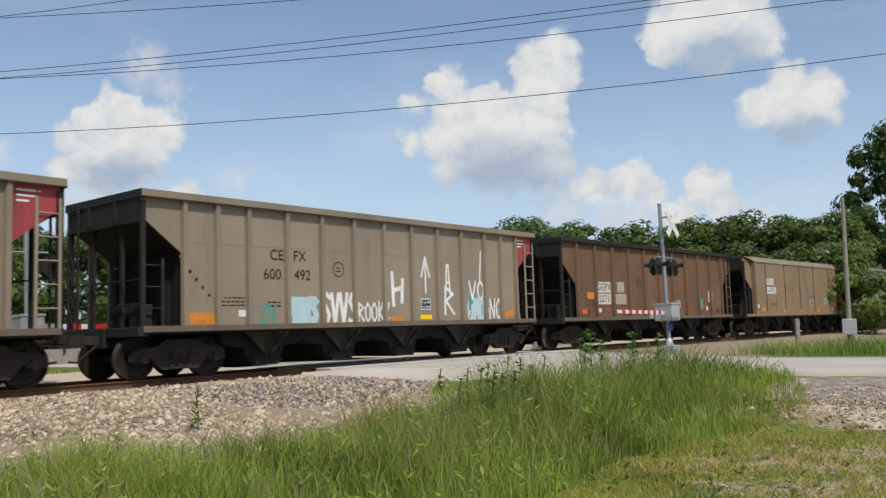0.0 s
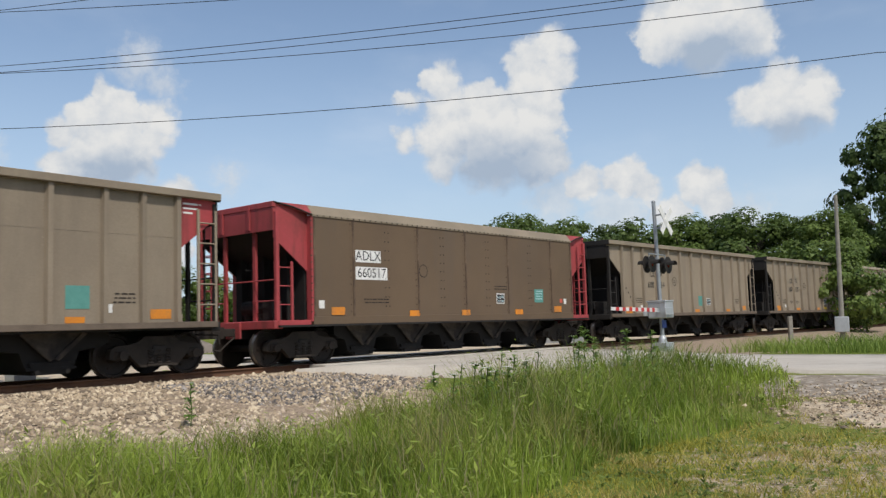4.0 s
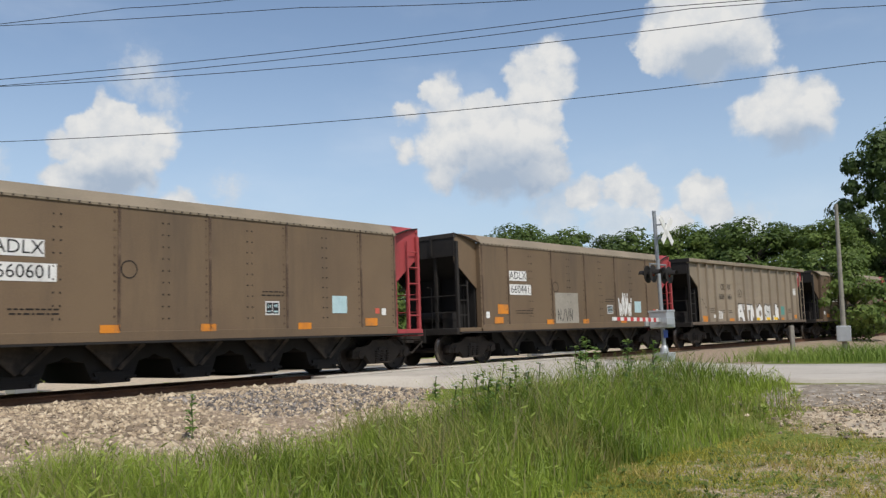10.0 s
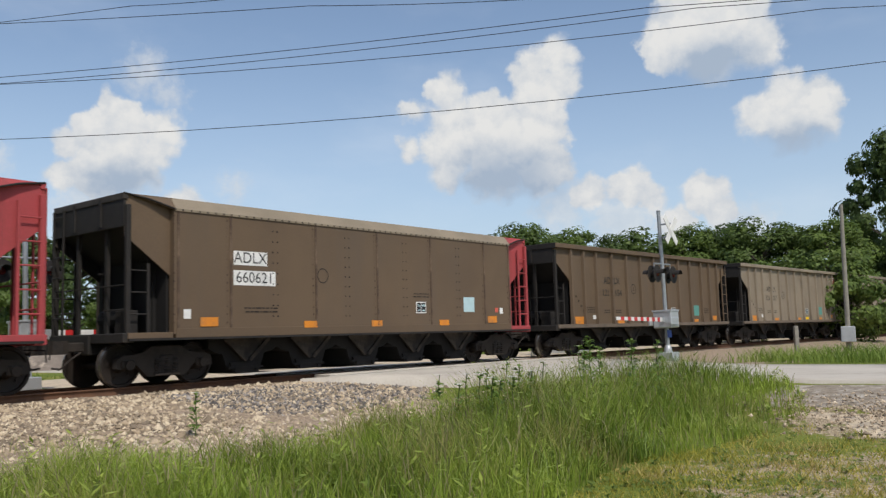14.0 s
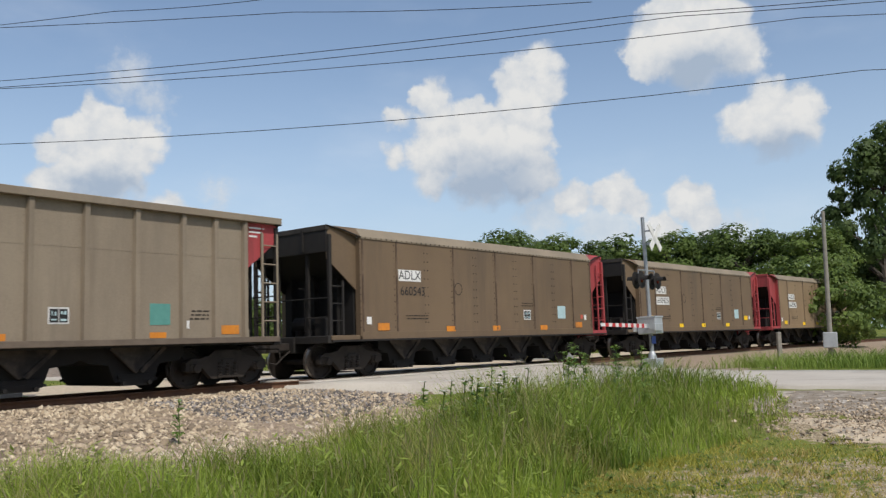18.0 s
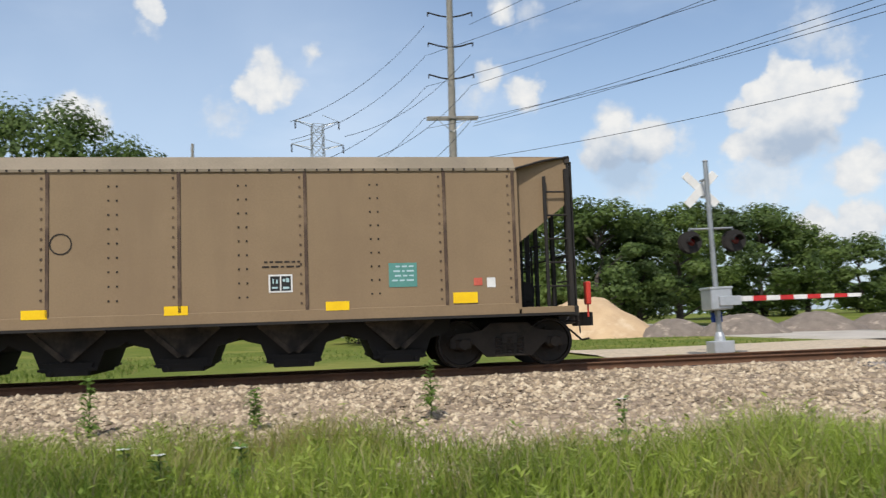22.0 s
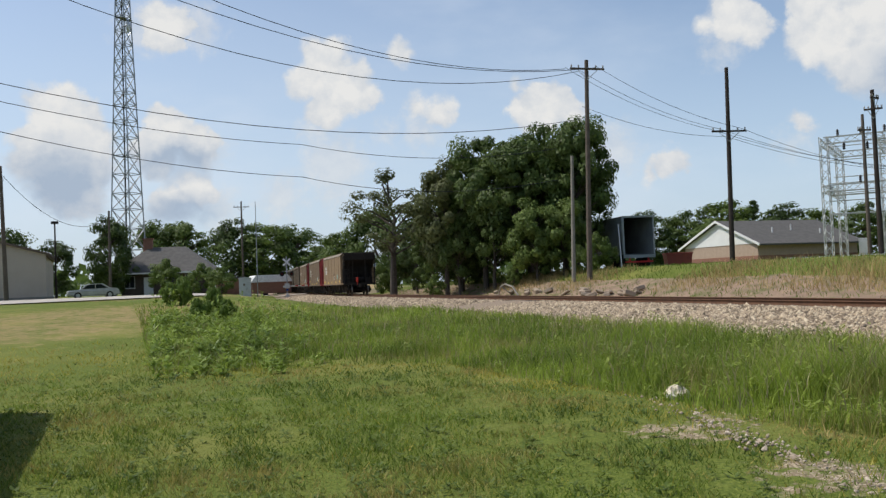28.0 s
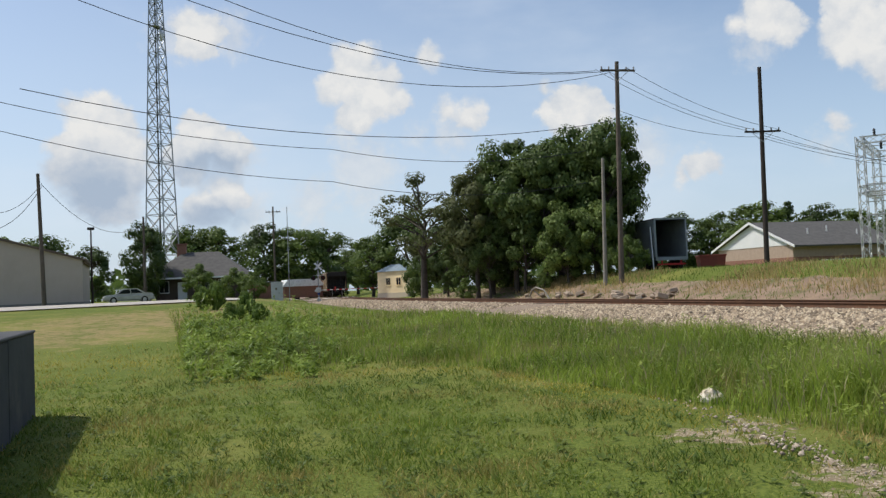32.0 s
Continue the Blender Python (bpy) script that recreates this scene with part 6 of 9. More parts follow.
def weed_thing(x, y, h, seed, label, flower=None, n=26):
    rnd = random.Random(seed)
    w = thing("weed", label, "weed", pose(x, y, gz(x, y)), "tall weeds in the grass")
    part("stem", Shape().path([(0, 0, 0), (0.02, 0.01, h * 0.4), (-0.01, 0.03, h * 0.75), (0.02, 0.0, h)], 0.008, 5), leaf_material("weed_stem", (0.1, 0.14, 0.04), (0.14, 0.18, 0.06)), w)
    v, f = [], []
    for k in range(n):
        z, a = h * rnd.uniform(0.15, 1.0), rnd.uniform(0, 6.28)
        l, b = 0.20 * (1.15 - 0.6 * z / h) * rnd.uniform(0.7, 1.3), 0.03
        c, s_ = math.cos(a), math.sin(a)
        o = len(v)
        v += [(0, 0, z), (c * l * 0.5 - s_ * b, s_ * l * 0.5 + c * b, z + l * 0.35), (c * l, s_ * l, z + l * 0.15), (c * l * 0.5 + s_ * b, s_ * l * 0.5 - c * b, z + l * 0.35)]
        f.append((o, o + 1, o + 2, o + 3))
    part("leaves", fast_mesh("leaves", np.array(v), np.array(f), leaf_material("weed_leaf", (0.09, 0.17, 0.03), (0.24, 0.34, 0.08))), None, w)
    if flower:
        v, f = [], []
        for k in range(30):
            a, r = rnd.uniform(0, 6.28), 0.06 * math.sqrt(rnd.uniform(0, 1))
            o = len(v)
            px, py, b = r * math.cos(a), r * math.sin(a), 0.015
            v += [(px - b, py - b, h), (px + b, py - b, h + 0.004), (px + b, py + b, h), (px - b, py + b, h + 0.004)]
            f.append((o, o + 1, o + 2, o + 3))
        part("flower_head", fast_mesh("flower_head", np.array(v), np.array(f), flower), None, w, "flat white flower head")
    return w


build_roads()
scatter_stones("ballast_stones", 56000, -19, 36, 1.25, 7.4, 0.042, stone_material("ballast_stones", (0.125, 0.095, 0.062), (0.37, 0.285, 0.182), (0.63, 0.52, 0.36)), 4, "loose pinkish grey ballast stones beside the rail")
scatter_stones("ballast_stones", 9000, 40, 110, 1.25, 5.5, 0.055, stone_material("ballast_stones_far", (0.125, 0.095, 0.062), (0.37, 0.285, 0.182), (0.63, 0.52, 0.36)), 5, "loose pinkish grey ballast stones beside the rail")
scatter_stones("asphalt_rubble", 8000, -18.5, -11.0, 2.0, 5.6, 0.034, stone_material("dark_rubble", (0.03, 0.03, 0.031), (0.07, 0.068, 0.066), (0.34, 0.31, 0.28)), 6, "dark asphalt rubble among the ballast")
scatter_stones("ballast_stones", 9000, -18, 4, 6.0, 9.4, 0.03, stone_material("spilled_stones", (0.24, 0.175, 0.125), (0.40, 0.31, 0.22), (0.6, 0.52, 0.42)), 7, "thinly spilled ballast stones on bare earth")
scatter_stones("gravel_stones", 100, -18, 4, 6.0, 9.4, 0.022, stone_material("gravel_stones", (0.13, 0.10, 0.07), (0.40, 0.305, 0.20), (0.62, 0.51, 0.37)), 9, "loose gravel stones on the drive", 6, (5200, 5.6, 14.6, 10.4, 9.0, 1.5))
scatter_stones("lawn_stones", 100, -18, 4, 6.0, 9.4, 0.016, stone_material("lawn_stones", (0.22, 0.17, 0.12), (0.42, 0.34, 0.25), (0.6, 0.51, 0.40)), 10, "pale stones showing through the worn lawn", 6, (300, -10.2, -4.6, -5.6, -0.6, 1.3))
build_grass()
_white_fl = material("white_petals", (0.75, 0.76, 0.68), None, 0.8)
_w = 0
for _az, _r, _h in ((-1.5, 13.0, 1.0), (-2.4, 12.6, 1.02), (-3.2, 12.2, 0.98), (-4.2, 14.5, 1.1), (-9, 17, 1.1), (0.3, 13.6, 0.95), (-2.9, 13.4, 1.05), (-5.0, 13.2, 1.08), (-3.7, 11.8, 0.95), (-5.8, 12.6, 1.05), (-1.0, 12.2, 0.9), (-6.6, 14.0, 1.12), (-4.6, 12.0, 1.0), (62, 7.8, 0.55), (57, 8.2, 0.5), (64, 8.6, 0.5), (75, 9.5, 0.6), (32, 10, 0.6), (16, 13.5, 0.7)):
    _w += 1
    weed_thing(*at(_az, _r), _h, _w, "wild carrot with a flat white flower head", _white_fl)
for _az, _r, _h in ((-9.7, 15.5, 1.42), (-12.4, 16, 1.24), (-14.0, 15.5, 1.27), (-10.3, 15.8, 1.2), (-9.3, 15.9, 1.1), (44.6, 12.0, 0.85), (66, 12.2, 0.8), (56, 11.8, 0.6)):
    _w += 1
    weed_thing(*at(_az, _r), _h, _w, "tall leafy green weed standing above the grass", None, 70)


def build_near_things():
    # pale rock
    bm = bmesh.new()
    bmesh.ops.create_icosphere(bm, subdivisions=3, radius=1)
    for v in bm.verts:
        k = 1 + 0.35 * noise.noise(v.co * 1.7) + 0.12 * noise.noise(v.co * 5)
        v.co = Vector((v.co.x * 0.19 * k, v.co.y * 0.14 * k, max(v.co.z * 0.13 * k, -0.05) + 0.03))
    me = bpy.data.meshes.new("rock")
    bm.to_mesh(me)
    bm.free()
    me.materials.append(material("pale_limestone", (0.68, 0.58, 0.44), (0.55, 0.45, 0.33), 0.9, 0, 8, 0.5, 40, (0.8, 0.74, 0.64), 0.55, 0.1))
    ob = tagged(new("rock", me), "pale limestone rock lying at the grass edge", "rock")
    ob.matrix_basis = pose(-10.45, -4.42, gz(-10.45, -4.42) + 0.02, 0, 0, 30)
    # low dark wall at the lawn's edge, from its far end towards the eye's side
    w = thing("low_wall", "dark weathered concrete wall at the lawn's edge", "wall", pose(-5.65, -12.4, gz(-5.65, -12.4), 0, 0, 58.9))
    dk = material("dark_weathered_concrete", (0.075, 0.075, 0.078), (0.05, 0.05, 0.052), 0.9, 0, 1.4, 0.3, 30, (0.11, 0.10, 0.09), 0.62, 0.12)
    for k in range(3):
        part("wall_block", Shape().box(2.4 * k + 0.006, -0.5, -0.2, 2.4 * k + 2.394, 0.0, 1.2 - 0.012 * k, b=0.025), dk, w)
    part("coping", Shape().box(0.0, -0.52, 1.185, 7.2, 0.02, 1.23, b=0.015), dk, w)


build_near_things()


# ---- trees ----
LEAF_A = leaf_material("oak_leaves", (0.046, 0.080, 0.020), (0.135, 0.190, 0.046))
LEAF_B = leaf_material("maple_leaves", (0.058, 0.098, 0.022), (0.18, 0.245, 0.055))
LEAF_C = leaf_material("dark_leaves", (0.034, 0.060, 0.018), (0.100, 0.145, 0.040))
LEAF_D = leaf_material("browning_leaves", (0.056, 0.076, 0.026), (0.145, 0.160, 0.058))
LEAF_M = leaf_material("mound_leaves", (0.06, 0.115, 0.018), (0.21, 0.30, 0.052))


def tree_meshes(seed, height, radius, low, clumps=70, leaves=55, leaf=0.34, shape=1.0, gap=0.0, mat=None, trunk_r=0.28, multi=1):
    """Trunk with limbs, and a crown of leaf clumps at the limbs' ends."""
    rnd = np.random.RandomState(seed)
    rr = random.Random(seed)
    mid, half = (height + low) / 2, (height - low) / 2
    cen = []
    while len(cen) < clumps:
        p = rnd.normal(0, 1, 3)
        p /= np.linalg.norm(p)
        q = rnd.uniform(0.45, 1.0) ** 0.6
        wob = 1 + 0.28 * noise.noise(Vector(p * 1.6) + Vector((seed * 3.1, 0, 0))) + 0.16 * noise.noise(Vector(p * 4) + Vector((seed, 5, 0)))
        if gap and noise.noise(Vector(p * 2.3) + Vector((0, seed * 1.7, 0))) > 0.5 - gap:
            continue
        taper = 1 - 0.35 * shape * max(0, p[2])
        cen.append((p[0] * radius * q * wob * taper, p[1] * radius * q * wob * taper, mid + p[2] * half * q * (0.9 + 0.1 * wob)))
    cen = np.array(cen)
    cr = radius * rnd.uniform(0.15, 0.34, clumps)
    n = clumps * leaves
    ci = np.repeat(np.arange(clumps), leaves)
    d = rnd.normal(0, 1, (n, 3))
    d /= np.linalg.norm(d, axis=1)[:, None]
    rad = cr[ci] * rnd.uniform(0.6, 1.04, n)
    c = cen[ci] + d * rad[:, None] * np.array([1, 1, 0.72])
    out = cen[ci] - np.array([0, 0, mid])
    out /= np.linalg.norm(out, axis=1)[:, None] + 1e-6
    nrm = d + 0.45 * out + rnd.normal(0, 0.32, (n, 3)) + np.array([0, 0, 0.2])
    nrm /= np.linalg.norm(nrm, axis=1)[:, None]
    u = np.cross(nrm, rnd.normal(0, 1, (n, 3)))
    u /= np.linalg.norm(u, axis=1)[:, None]
    w = np.cross(nrm, u)
    sz = leaf * rnd.uniform(0.6, 1.35, n)[:, None]
    v = np.stack([c - u * sz * 0.55 - w * sz * 0.25, c + u * sz * 0.55 - w * sz * 0.32, c + w * sz * 0.62], 1).reshape(-1, 3)
    crown = fast_mesh("crown", v, np.arange(n * 3).reshape(-1, 3), mat or LEAF_A, smooth=True)
    bend = d * 1.0 + out * 0.35 + rnd.normal(0, 0.34, (n, 3)) + np.array([0, 0, 0.2])
    bend /= np.linalg.norm(bend, axis=1)[:, None]
    crown.normals_split_custom_set_from_vertices(np.repeat(bend, 3, axis=0).tolist())
    sh = Shape()
    top = mid + half * 0.35
    for m in range(multi):
        ox, oy = (rr.uniform(-0.6, 0.6), rr.uniform(-0.6, 0.6)) if multi > 1 else (0, 0)
        pts = [Vector((ox, oy, -0.2))]
        for k in range(1, 6):
            pts.append(Vector((ox * (1 + k * 0.3) + rr.uniform(-0.12, 0.12) * k, oy * (1 + k * 0.3) + rr.uniform(-0.12, 0.12) * k, top * k / 5)))
        for k in range(5):
            sh.tube(pts[k], pts[k + 1], trunk_r * (1.15 - 0.19 * k) / multi ** 0.4, trunk_r * (0.96 - 0.19 * k) / multi ** 0.4, 8)
        for k in range(m, clumps, max(1, clumps // 26) * multi):
            e = Vector(cen[k])
            z = max(low * 0.55, min(top * 0.95, e.z - 0.55 * math.hypot(e.x, e.y)))
            j = min(4, int(z / top * 5))
            b = pts[j].lerp(pts[j + 1], z / top * 5 - j)
            md = b.lerp(e, 0.55) + Vector((rr.uniform(-0.3, 0.3), rr.uniform(-0.3, 0.3), 0.25))
            sh.tube(b, md, trunk_r * 0.34, trunk_r * 0.2, 5).tube(md, e, trunk_r * 0.2, 0.02, 5)
    return sh.mesh("trunk", BARK), crown


KINDS = {}
# seed, height, radius, lowest leaf, clumps, leaf size, crown taper, gaps, leaves, trunk radius
TREE_FORMS = {
    "broad": (1, 12, 4.2, 2.6, 64, 0.31, 1.0, 0.0, LEAF_A, 0.28),
    "round": (2, 12, 4.6, 1.4, 68, 0.32, 1.0, 0.0, LEAF_B, 0.28),
    "tall": (3, 12, 3.2, 1.6, 64, 0.30, 1.0, 0.0, LEAF_A, 0.28),
    "dark": (4, 12, 3.9, 1.0, 70, 0.31, 1.0, 0.0, LEAF_C, 0.28),
    "thin": (5, 12, 3.6, 3.6, 34, 0.24, 1.0, 0.3, LEAF_D, 0.28),
    "shrub": (6, 12, 6.4, 0.4, 60, 0.5, 1.0, 0.0, LEAF_B, 0.2),
    "shade": (7, 12, 5.4, 3.4, 104, 0.28, 0.8, 0.04, LEAF_A, 0.3),
    "wood": (9, 12, 5.2, -0.6, 84, 0.35, 0.6, 0.0, LEAF_A, 0.28),
    "dome": (11, 12, 4.6, 3.2, 90, 0.34, 0.3, 0.12, LEAF_A, 0.28),
    "dome_dry": (12, 12, 4.2, 3.0, 74, 0.32, 0.4, 0.2, LEAF_D, 0.28),
    "dome_light": (13, 12, 4.8, 1.2, 64, 0.44, 0.5, 0.1, LEAF_B, 0.2),
    "mound": (10, 12, 10.0, -1.0, 46, 1.0, 1.0, 0.0, LEAF_M, 0.1),
    "spruce": (8, 12, 2.5, 0.8, 90, 0.3, 2.4, 0.0, LEAF_C, 0.28),
}


def tree_kind(key, near):
    """Meshes of one form of tree: finer leaves where it stands near."""
    if (key, near) not in KINDS:
        seed, h, rad, low, clumps, leaf, shape, gap, mat, tr = TREE_FORMS[key]
        KINDS[key, near] = tree_meshes(seed, h, rad, low, clumps, (210 if near else 120) if key != "thin" else 150, leaf * (0.74 if near else 0.95), shape, gap, mat, tr)
    return KINDS[key, near]


def tree(key, az, d, h, wide=1.0, label="", group="", turn=None, z=None, near=None):
    x, y = at(az, d)
    k = h / 12.0
    t = thing("tree" if key not in ("shrub", "mound") else "bush", label or {"broad": "broad green leafy tree", "round": "rounded light green leafy tree", "tall": "upright green leafy tree", "dark": "dark green dense leafy tree",
              "thin": "sparse half-bare tree", "shrub": "dense green bush with many stems", "shade": "large spreading shade tree with gaps", "spruce": "narrow dark conifer", "mound": "low leafy weed mound", "wood": "dense leafy tree branching low", "dome": "dense round-crowned tree", "dome_dry": "browning round-crowned tree", "dome_light": "light green young tree"}[key] + " " + group_word(group),
              "bush" if key in ("shrub", "mound") else "tree", group=group)
    rot = turn if turn is not None else (az * 37.7 + d * 11) % 360
    t.matrix_basis = pose(x, y, (gz(x, y) if z is None else z) - 0.05, 0, 0, rot) @ Matrix.Diagonal((k * wide, k * wide, k, 1))
    tr, cr = tree_kind(key, (d < 91 and key not in ("shrub", "mound")) if near is None else near)
    part("trunk", tr, None, t)
    part("crown", cr, None, t)
    return t


def group_word(g):
    return {"far trees": "in the far tree line", "trackside trees": "beside the railway line", "street trees": "by the street houses", "bushes": "at the foot of the trees"}.get(g, "standing in grass")


def build_trees():
    F, T, S, B = "far trees", "trackside trees", "street trees", "bushes"
    # tree line ahead and to the right of the crossing
    for i, (az, d, h, k) in enumerate(((-5.5, 88, 12.4, "wood"), (-8.5, 90, 12.4, "round"), (-11.5, 86, 10.6, "dark"), (-13.6, 92, 11.6, "wood"), (-16.2, 84, 11.4, "round"), (-18.6, 88, 11.4, "dark"), (-20.6, 82, 10.8, "wood"),
                                       (-22.8, 86, 10.8, "dark"), (-24.6, 80, 10.6, "round"), (-2.6, 94, 10.6, "round"), (0.2, 92, 10.4, "wood"), (3.4, 82, 10.2, "round"), (6.2, 80, 9.2, "wood"), (-12.6, 100, 11.4, "dark"), (-6.8, 104, 12.0, "dark"),
                                       (8.6, 92, 7.0, "shrub"), (11.5, 96, 6.2, "round"), (14.5, 100, 6.6, "shrub"), (17.5, 98, 8.2, "wood"), (20.5, 96, 9.6, "round"), (23.0, 90, 11.2, "wood"), (26.0, 84, 11.4, "dark"))):
        tree(k, az, d, h, 1.25, group=F)
    for az, d, h, k in ((-28.7, 92, 21.5, "dark"), (-31.6, 112, 25.0, "wood"), (-35, 150, 30.0, "dark"), (-26.6, 104, 13.0, "dark")):
        tree(k, az, d, h, 0.8, group=T, near=True)
    for az, d, h in ((-20.5, 66, 5.6), (-17, 64, 5.2), (-23.4, 60, 5.6), (-25.6, 58, 5.0), (-12.5, 68, 4.8), (-8.6, 66, 4.4), (0.5, 66, 4.6), (-4, 68, 4.8), (3.8, 62, 5.0)):
        tree("shrub", az, d, h, 1.0, group=B)
    # copse round the tall power pole
    for az, d, h, k in ((30.6, 62, 8.8, "dark"), (33.2, 60, 9.4, "wood"), (36.2, 64, 10.2, "round"), (39.4, 62, 9.8, "dark"), (42.6, 64, 9.6, "wood"), (46.0, 66, 9.4, "round"), (49.0, 68, 9.6, "dark"), (28.2, 66, 9.6, "round")):
        tree(k, az, d, h, 1.2, group=T)
    for az, d, h in ((44.5, 46, 6.2), (48.0, 48, 5.4), (40.6, 48, 5.8), (49.2, 52, 4.4), (36.4, 54, 4.6)):
        tree("shrub", az, d, h, 0.8, group=B)
    for az, d, h, k in ((51.6, 96, 15.5, "wood"), (54.4, 100, 16.5, "dark"), (57.4, 98, 15.8, "round"), (60.4, 96, 17.0, "wood"), (63.2, 100, 15.6, "dark"), (66.2, 98, 14.0, "round"), (53.2, 84, 10.0, "dark")):
        tree(k, az, d, h, 1.15, group=F)
    for az, d, h in ((50.0, 70, 6.0), (52.6, 74, 5.0), (54.0, 76, 3.4), (47.6, 56, 3.6), (56.4, 82, 3.4), (58.6, 84, 3.6), (61.0, 86, 3.8), (63.4, 88, 3.6), (55.0, 86, 4.0), (45.4, 56, 3.2)):
        tree("shrub", az, d, h, 0.8, group=B)
    # big shade trees and those behind the substation
    tree("shade", 69.2, 75, 18.8, 0.95, "large spreading shade tree with an open crown", T, 40)
    tree("dark", 73.4, 102, 11.0, 1.1, group=T)
    tree("wood", 71.0, 100, 12.0, 1.1, group=T)
    tree("wood", 63.8, 84, 18.0, 0.95, group=T)
    tree("dark", 66.0, 92, 15.0, 1.0, group=T)
    tree("dark", 62.2, 86, 12.0, 1.1, group=T)
    for az, d, h, k in ((76.6, 118, 11.5, "broad"), (78.6, 122, 10.6, "round"), (73.6, 112, 10.0, "dark"), (88.5, 118, 12.0, "round"), (91.5, 126, 9.5, "broad"), (95.0, 124, 10.5, "dark"), (98, 128, 9.6, "round"), (84.0, 128, 10.0, "broad"),
                        (101.4, 130, 9.0, "broad"), (104.2, 134, 9.4, "round"), (106.0, 128, 9.8, "dark"), (107.8, 132, 10.6, "spruce"), (109.6, 126, 11.0, "round"), (112.0, 130, 9.4, "broad"), (114.4, 128, 9.8, "dark"), (116.4, 132, 9.0, "round")):
        tree(k, az, d, h, 1.3, group=F)
    # cluster beside the line with a half-dead tree
    for az, d, h, k, w in ((125.0, 68, 12.0, "dome", 0.74), (123.0, 66, 11.2, "dome", 0.78), (120.8, 67, 11.4, "broad", 0.84), (118.9, 66, 11.6, "dome", 0.72), (127.6, 68, 11.0, "dome_dry", 0.74), (126.6, 72, 11.0, "dark", 0.8),
                           (122.0, 73, 11.8, "dark", 0.9), (119.6, 73, 11.0, "broad", 0.85), (118.2, 68, 8.4, "broad", 0.7), (124.4, 66, 7.6, "broad", 0.75), (121.6, 63, 6.6, "dome_light", 0.8), (119.8, 62.5, 6.0, "dome_light", 0.85),
                           (126.8, 67, 7.0, "broad", 0.7), (128.6, 70, 6.4, "broad", 0.8), (125.6, 76, 9.0, "wood", 0.9), (121.0, 78, 9.0, "wood", 0.9)):
        tree(k, az, d, h, w, turn=(az * 91) % 360, group=T)
    tree("thin", 131.2, 74, 11.4, 1.15, "half-dead tree with bare grey limbs", T)
    tree("dark", 129.6, 84, 7.6, 0.6, group=T)
    for az, d, h, k, w in ((132.2, 138, 13.0, "wood", 1.0), (129.8, 92, 8.4, "dark", 1.0), (134.6, 140, 10.6, "round", 1.1), (127.6, 96, 9.6, "dark", 1.2), (131.4, 100, 8.0, "wood", 0.6)):
        tree(k, az, d, h, w, group=T)
    for az, d, h in ((117.6, 60, 2.6), (118.8, 61, 2.0), (123.2, 63.5, 1.6), (128.4, 67, 2.0), (116.8, 63, 1.8)):
        tree("shrub", az, d, h, 0.7, group=B)
    # weed mounds at the end of the tall grass
    for az, d, h in ((142.9, 34, 1.30), (143.9, 33, 0.95), (142.1, 32, 0.9), (144.8, 46, 1.5), (145.6, 46, 1.25)):
        tree("mound", az, d, h, 0.42, "tall bushy weeds at the street side", "weed mounds", near=True)
    # along the street
    for az, d, h, k, w in ((135.6, 190, 12.0, "round", 1.2), (137.6, 176, 14.0, "wood", 1.2), (139.6, 172, 15.0, "round", 1.3), (141.6, 170, 14.4, "dark", 1.2), (144.6, 150, 12.6, "round", 1.2), (146.2, 148, 12.0, "wood", 1.1),
                           (149.2, 98, 8.8, "dark", 0.8), (148.8, 101, 8.4, "wood", 0.6), (152.2, 120, 7.6, "dark", 1.1), (155.0, 130, 9.6, "wood", 1.2), (157.6, 120, 9.4, "round", 1.1), (160.5, 110, 10, "wood", 1.1), (134.0, 150, 9.0, "dark", 1.1)):
        tree(k, az, d, h, w, group=S)
    for az, d, h, w in ((145.8, 82, 3.2, 0.9), (143.6, 70, 2.4, 0.9), (142.4, 64, 2.0, 1.0)):
        tree("shrub", az, d, h, w, group=B)


# ---- poles, wires, towers ----
def pole_thing(az, d, h, r=0.16, mat=WOOD, arms=(), label="weathered wooden utility pole", lean=0.0, z=None, name="utility_pole", group="utility poles"):
    x, y = at(az, d)
    p = thing(name, label, "utility pole", pose(x, y, gz(x, y) if z is None else z, 0, lean, az), group)
    part("shaft", Shape().tube((0, 0, -0.6), (0, 0, h), r, r * 0.68, 12), mat, p)
    for zh, half, turn in arms:
        m = Matrix.Rotation(radians(turn), 4, "Z")
        part("crossarm", Shape().box(-half, -0.2, zh - 0.06, half, -0.09, zh + 0.06, b=0.01), mat, p, m=m)
        part("brace", Shape().path([(-half * 0.6, -0.22, zh - 0.06), (0, -0.17, zh - 0.7)], 0.02, 5).path([(half * 0.6, -0.22, zh - 0.06), (0, -0.17, zh - 0.7)], 0.02, 5), GALV, p, m=m)
        for q in (-0.92, -0.5, 0.5, 0.92):
            part("insulator", once("insulator", lambda: Shape().turned(((0.03, 0), (0.055, 0.05), (0.035, 0.09), (0.06, 0.13), (0.02, 0.2)), 8).mesh("insulator", material("grey_porcelain", (0.3, 0.29, 0.28), None, 0.3))), None, p, m=m @ pose(q * half, -0.145, zh + 0.06))
    return p


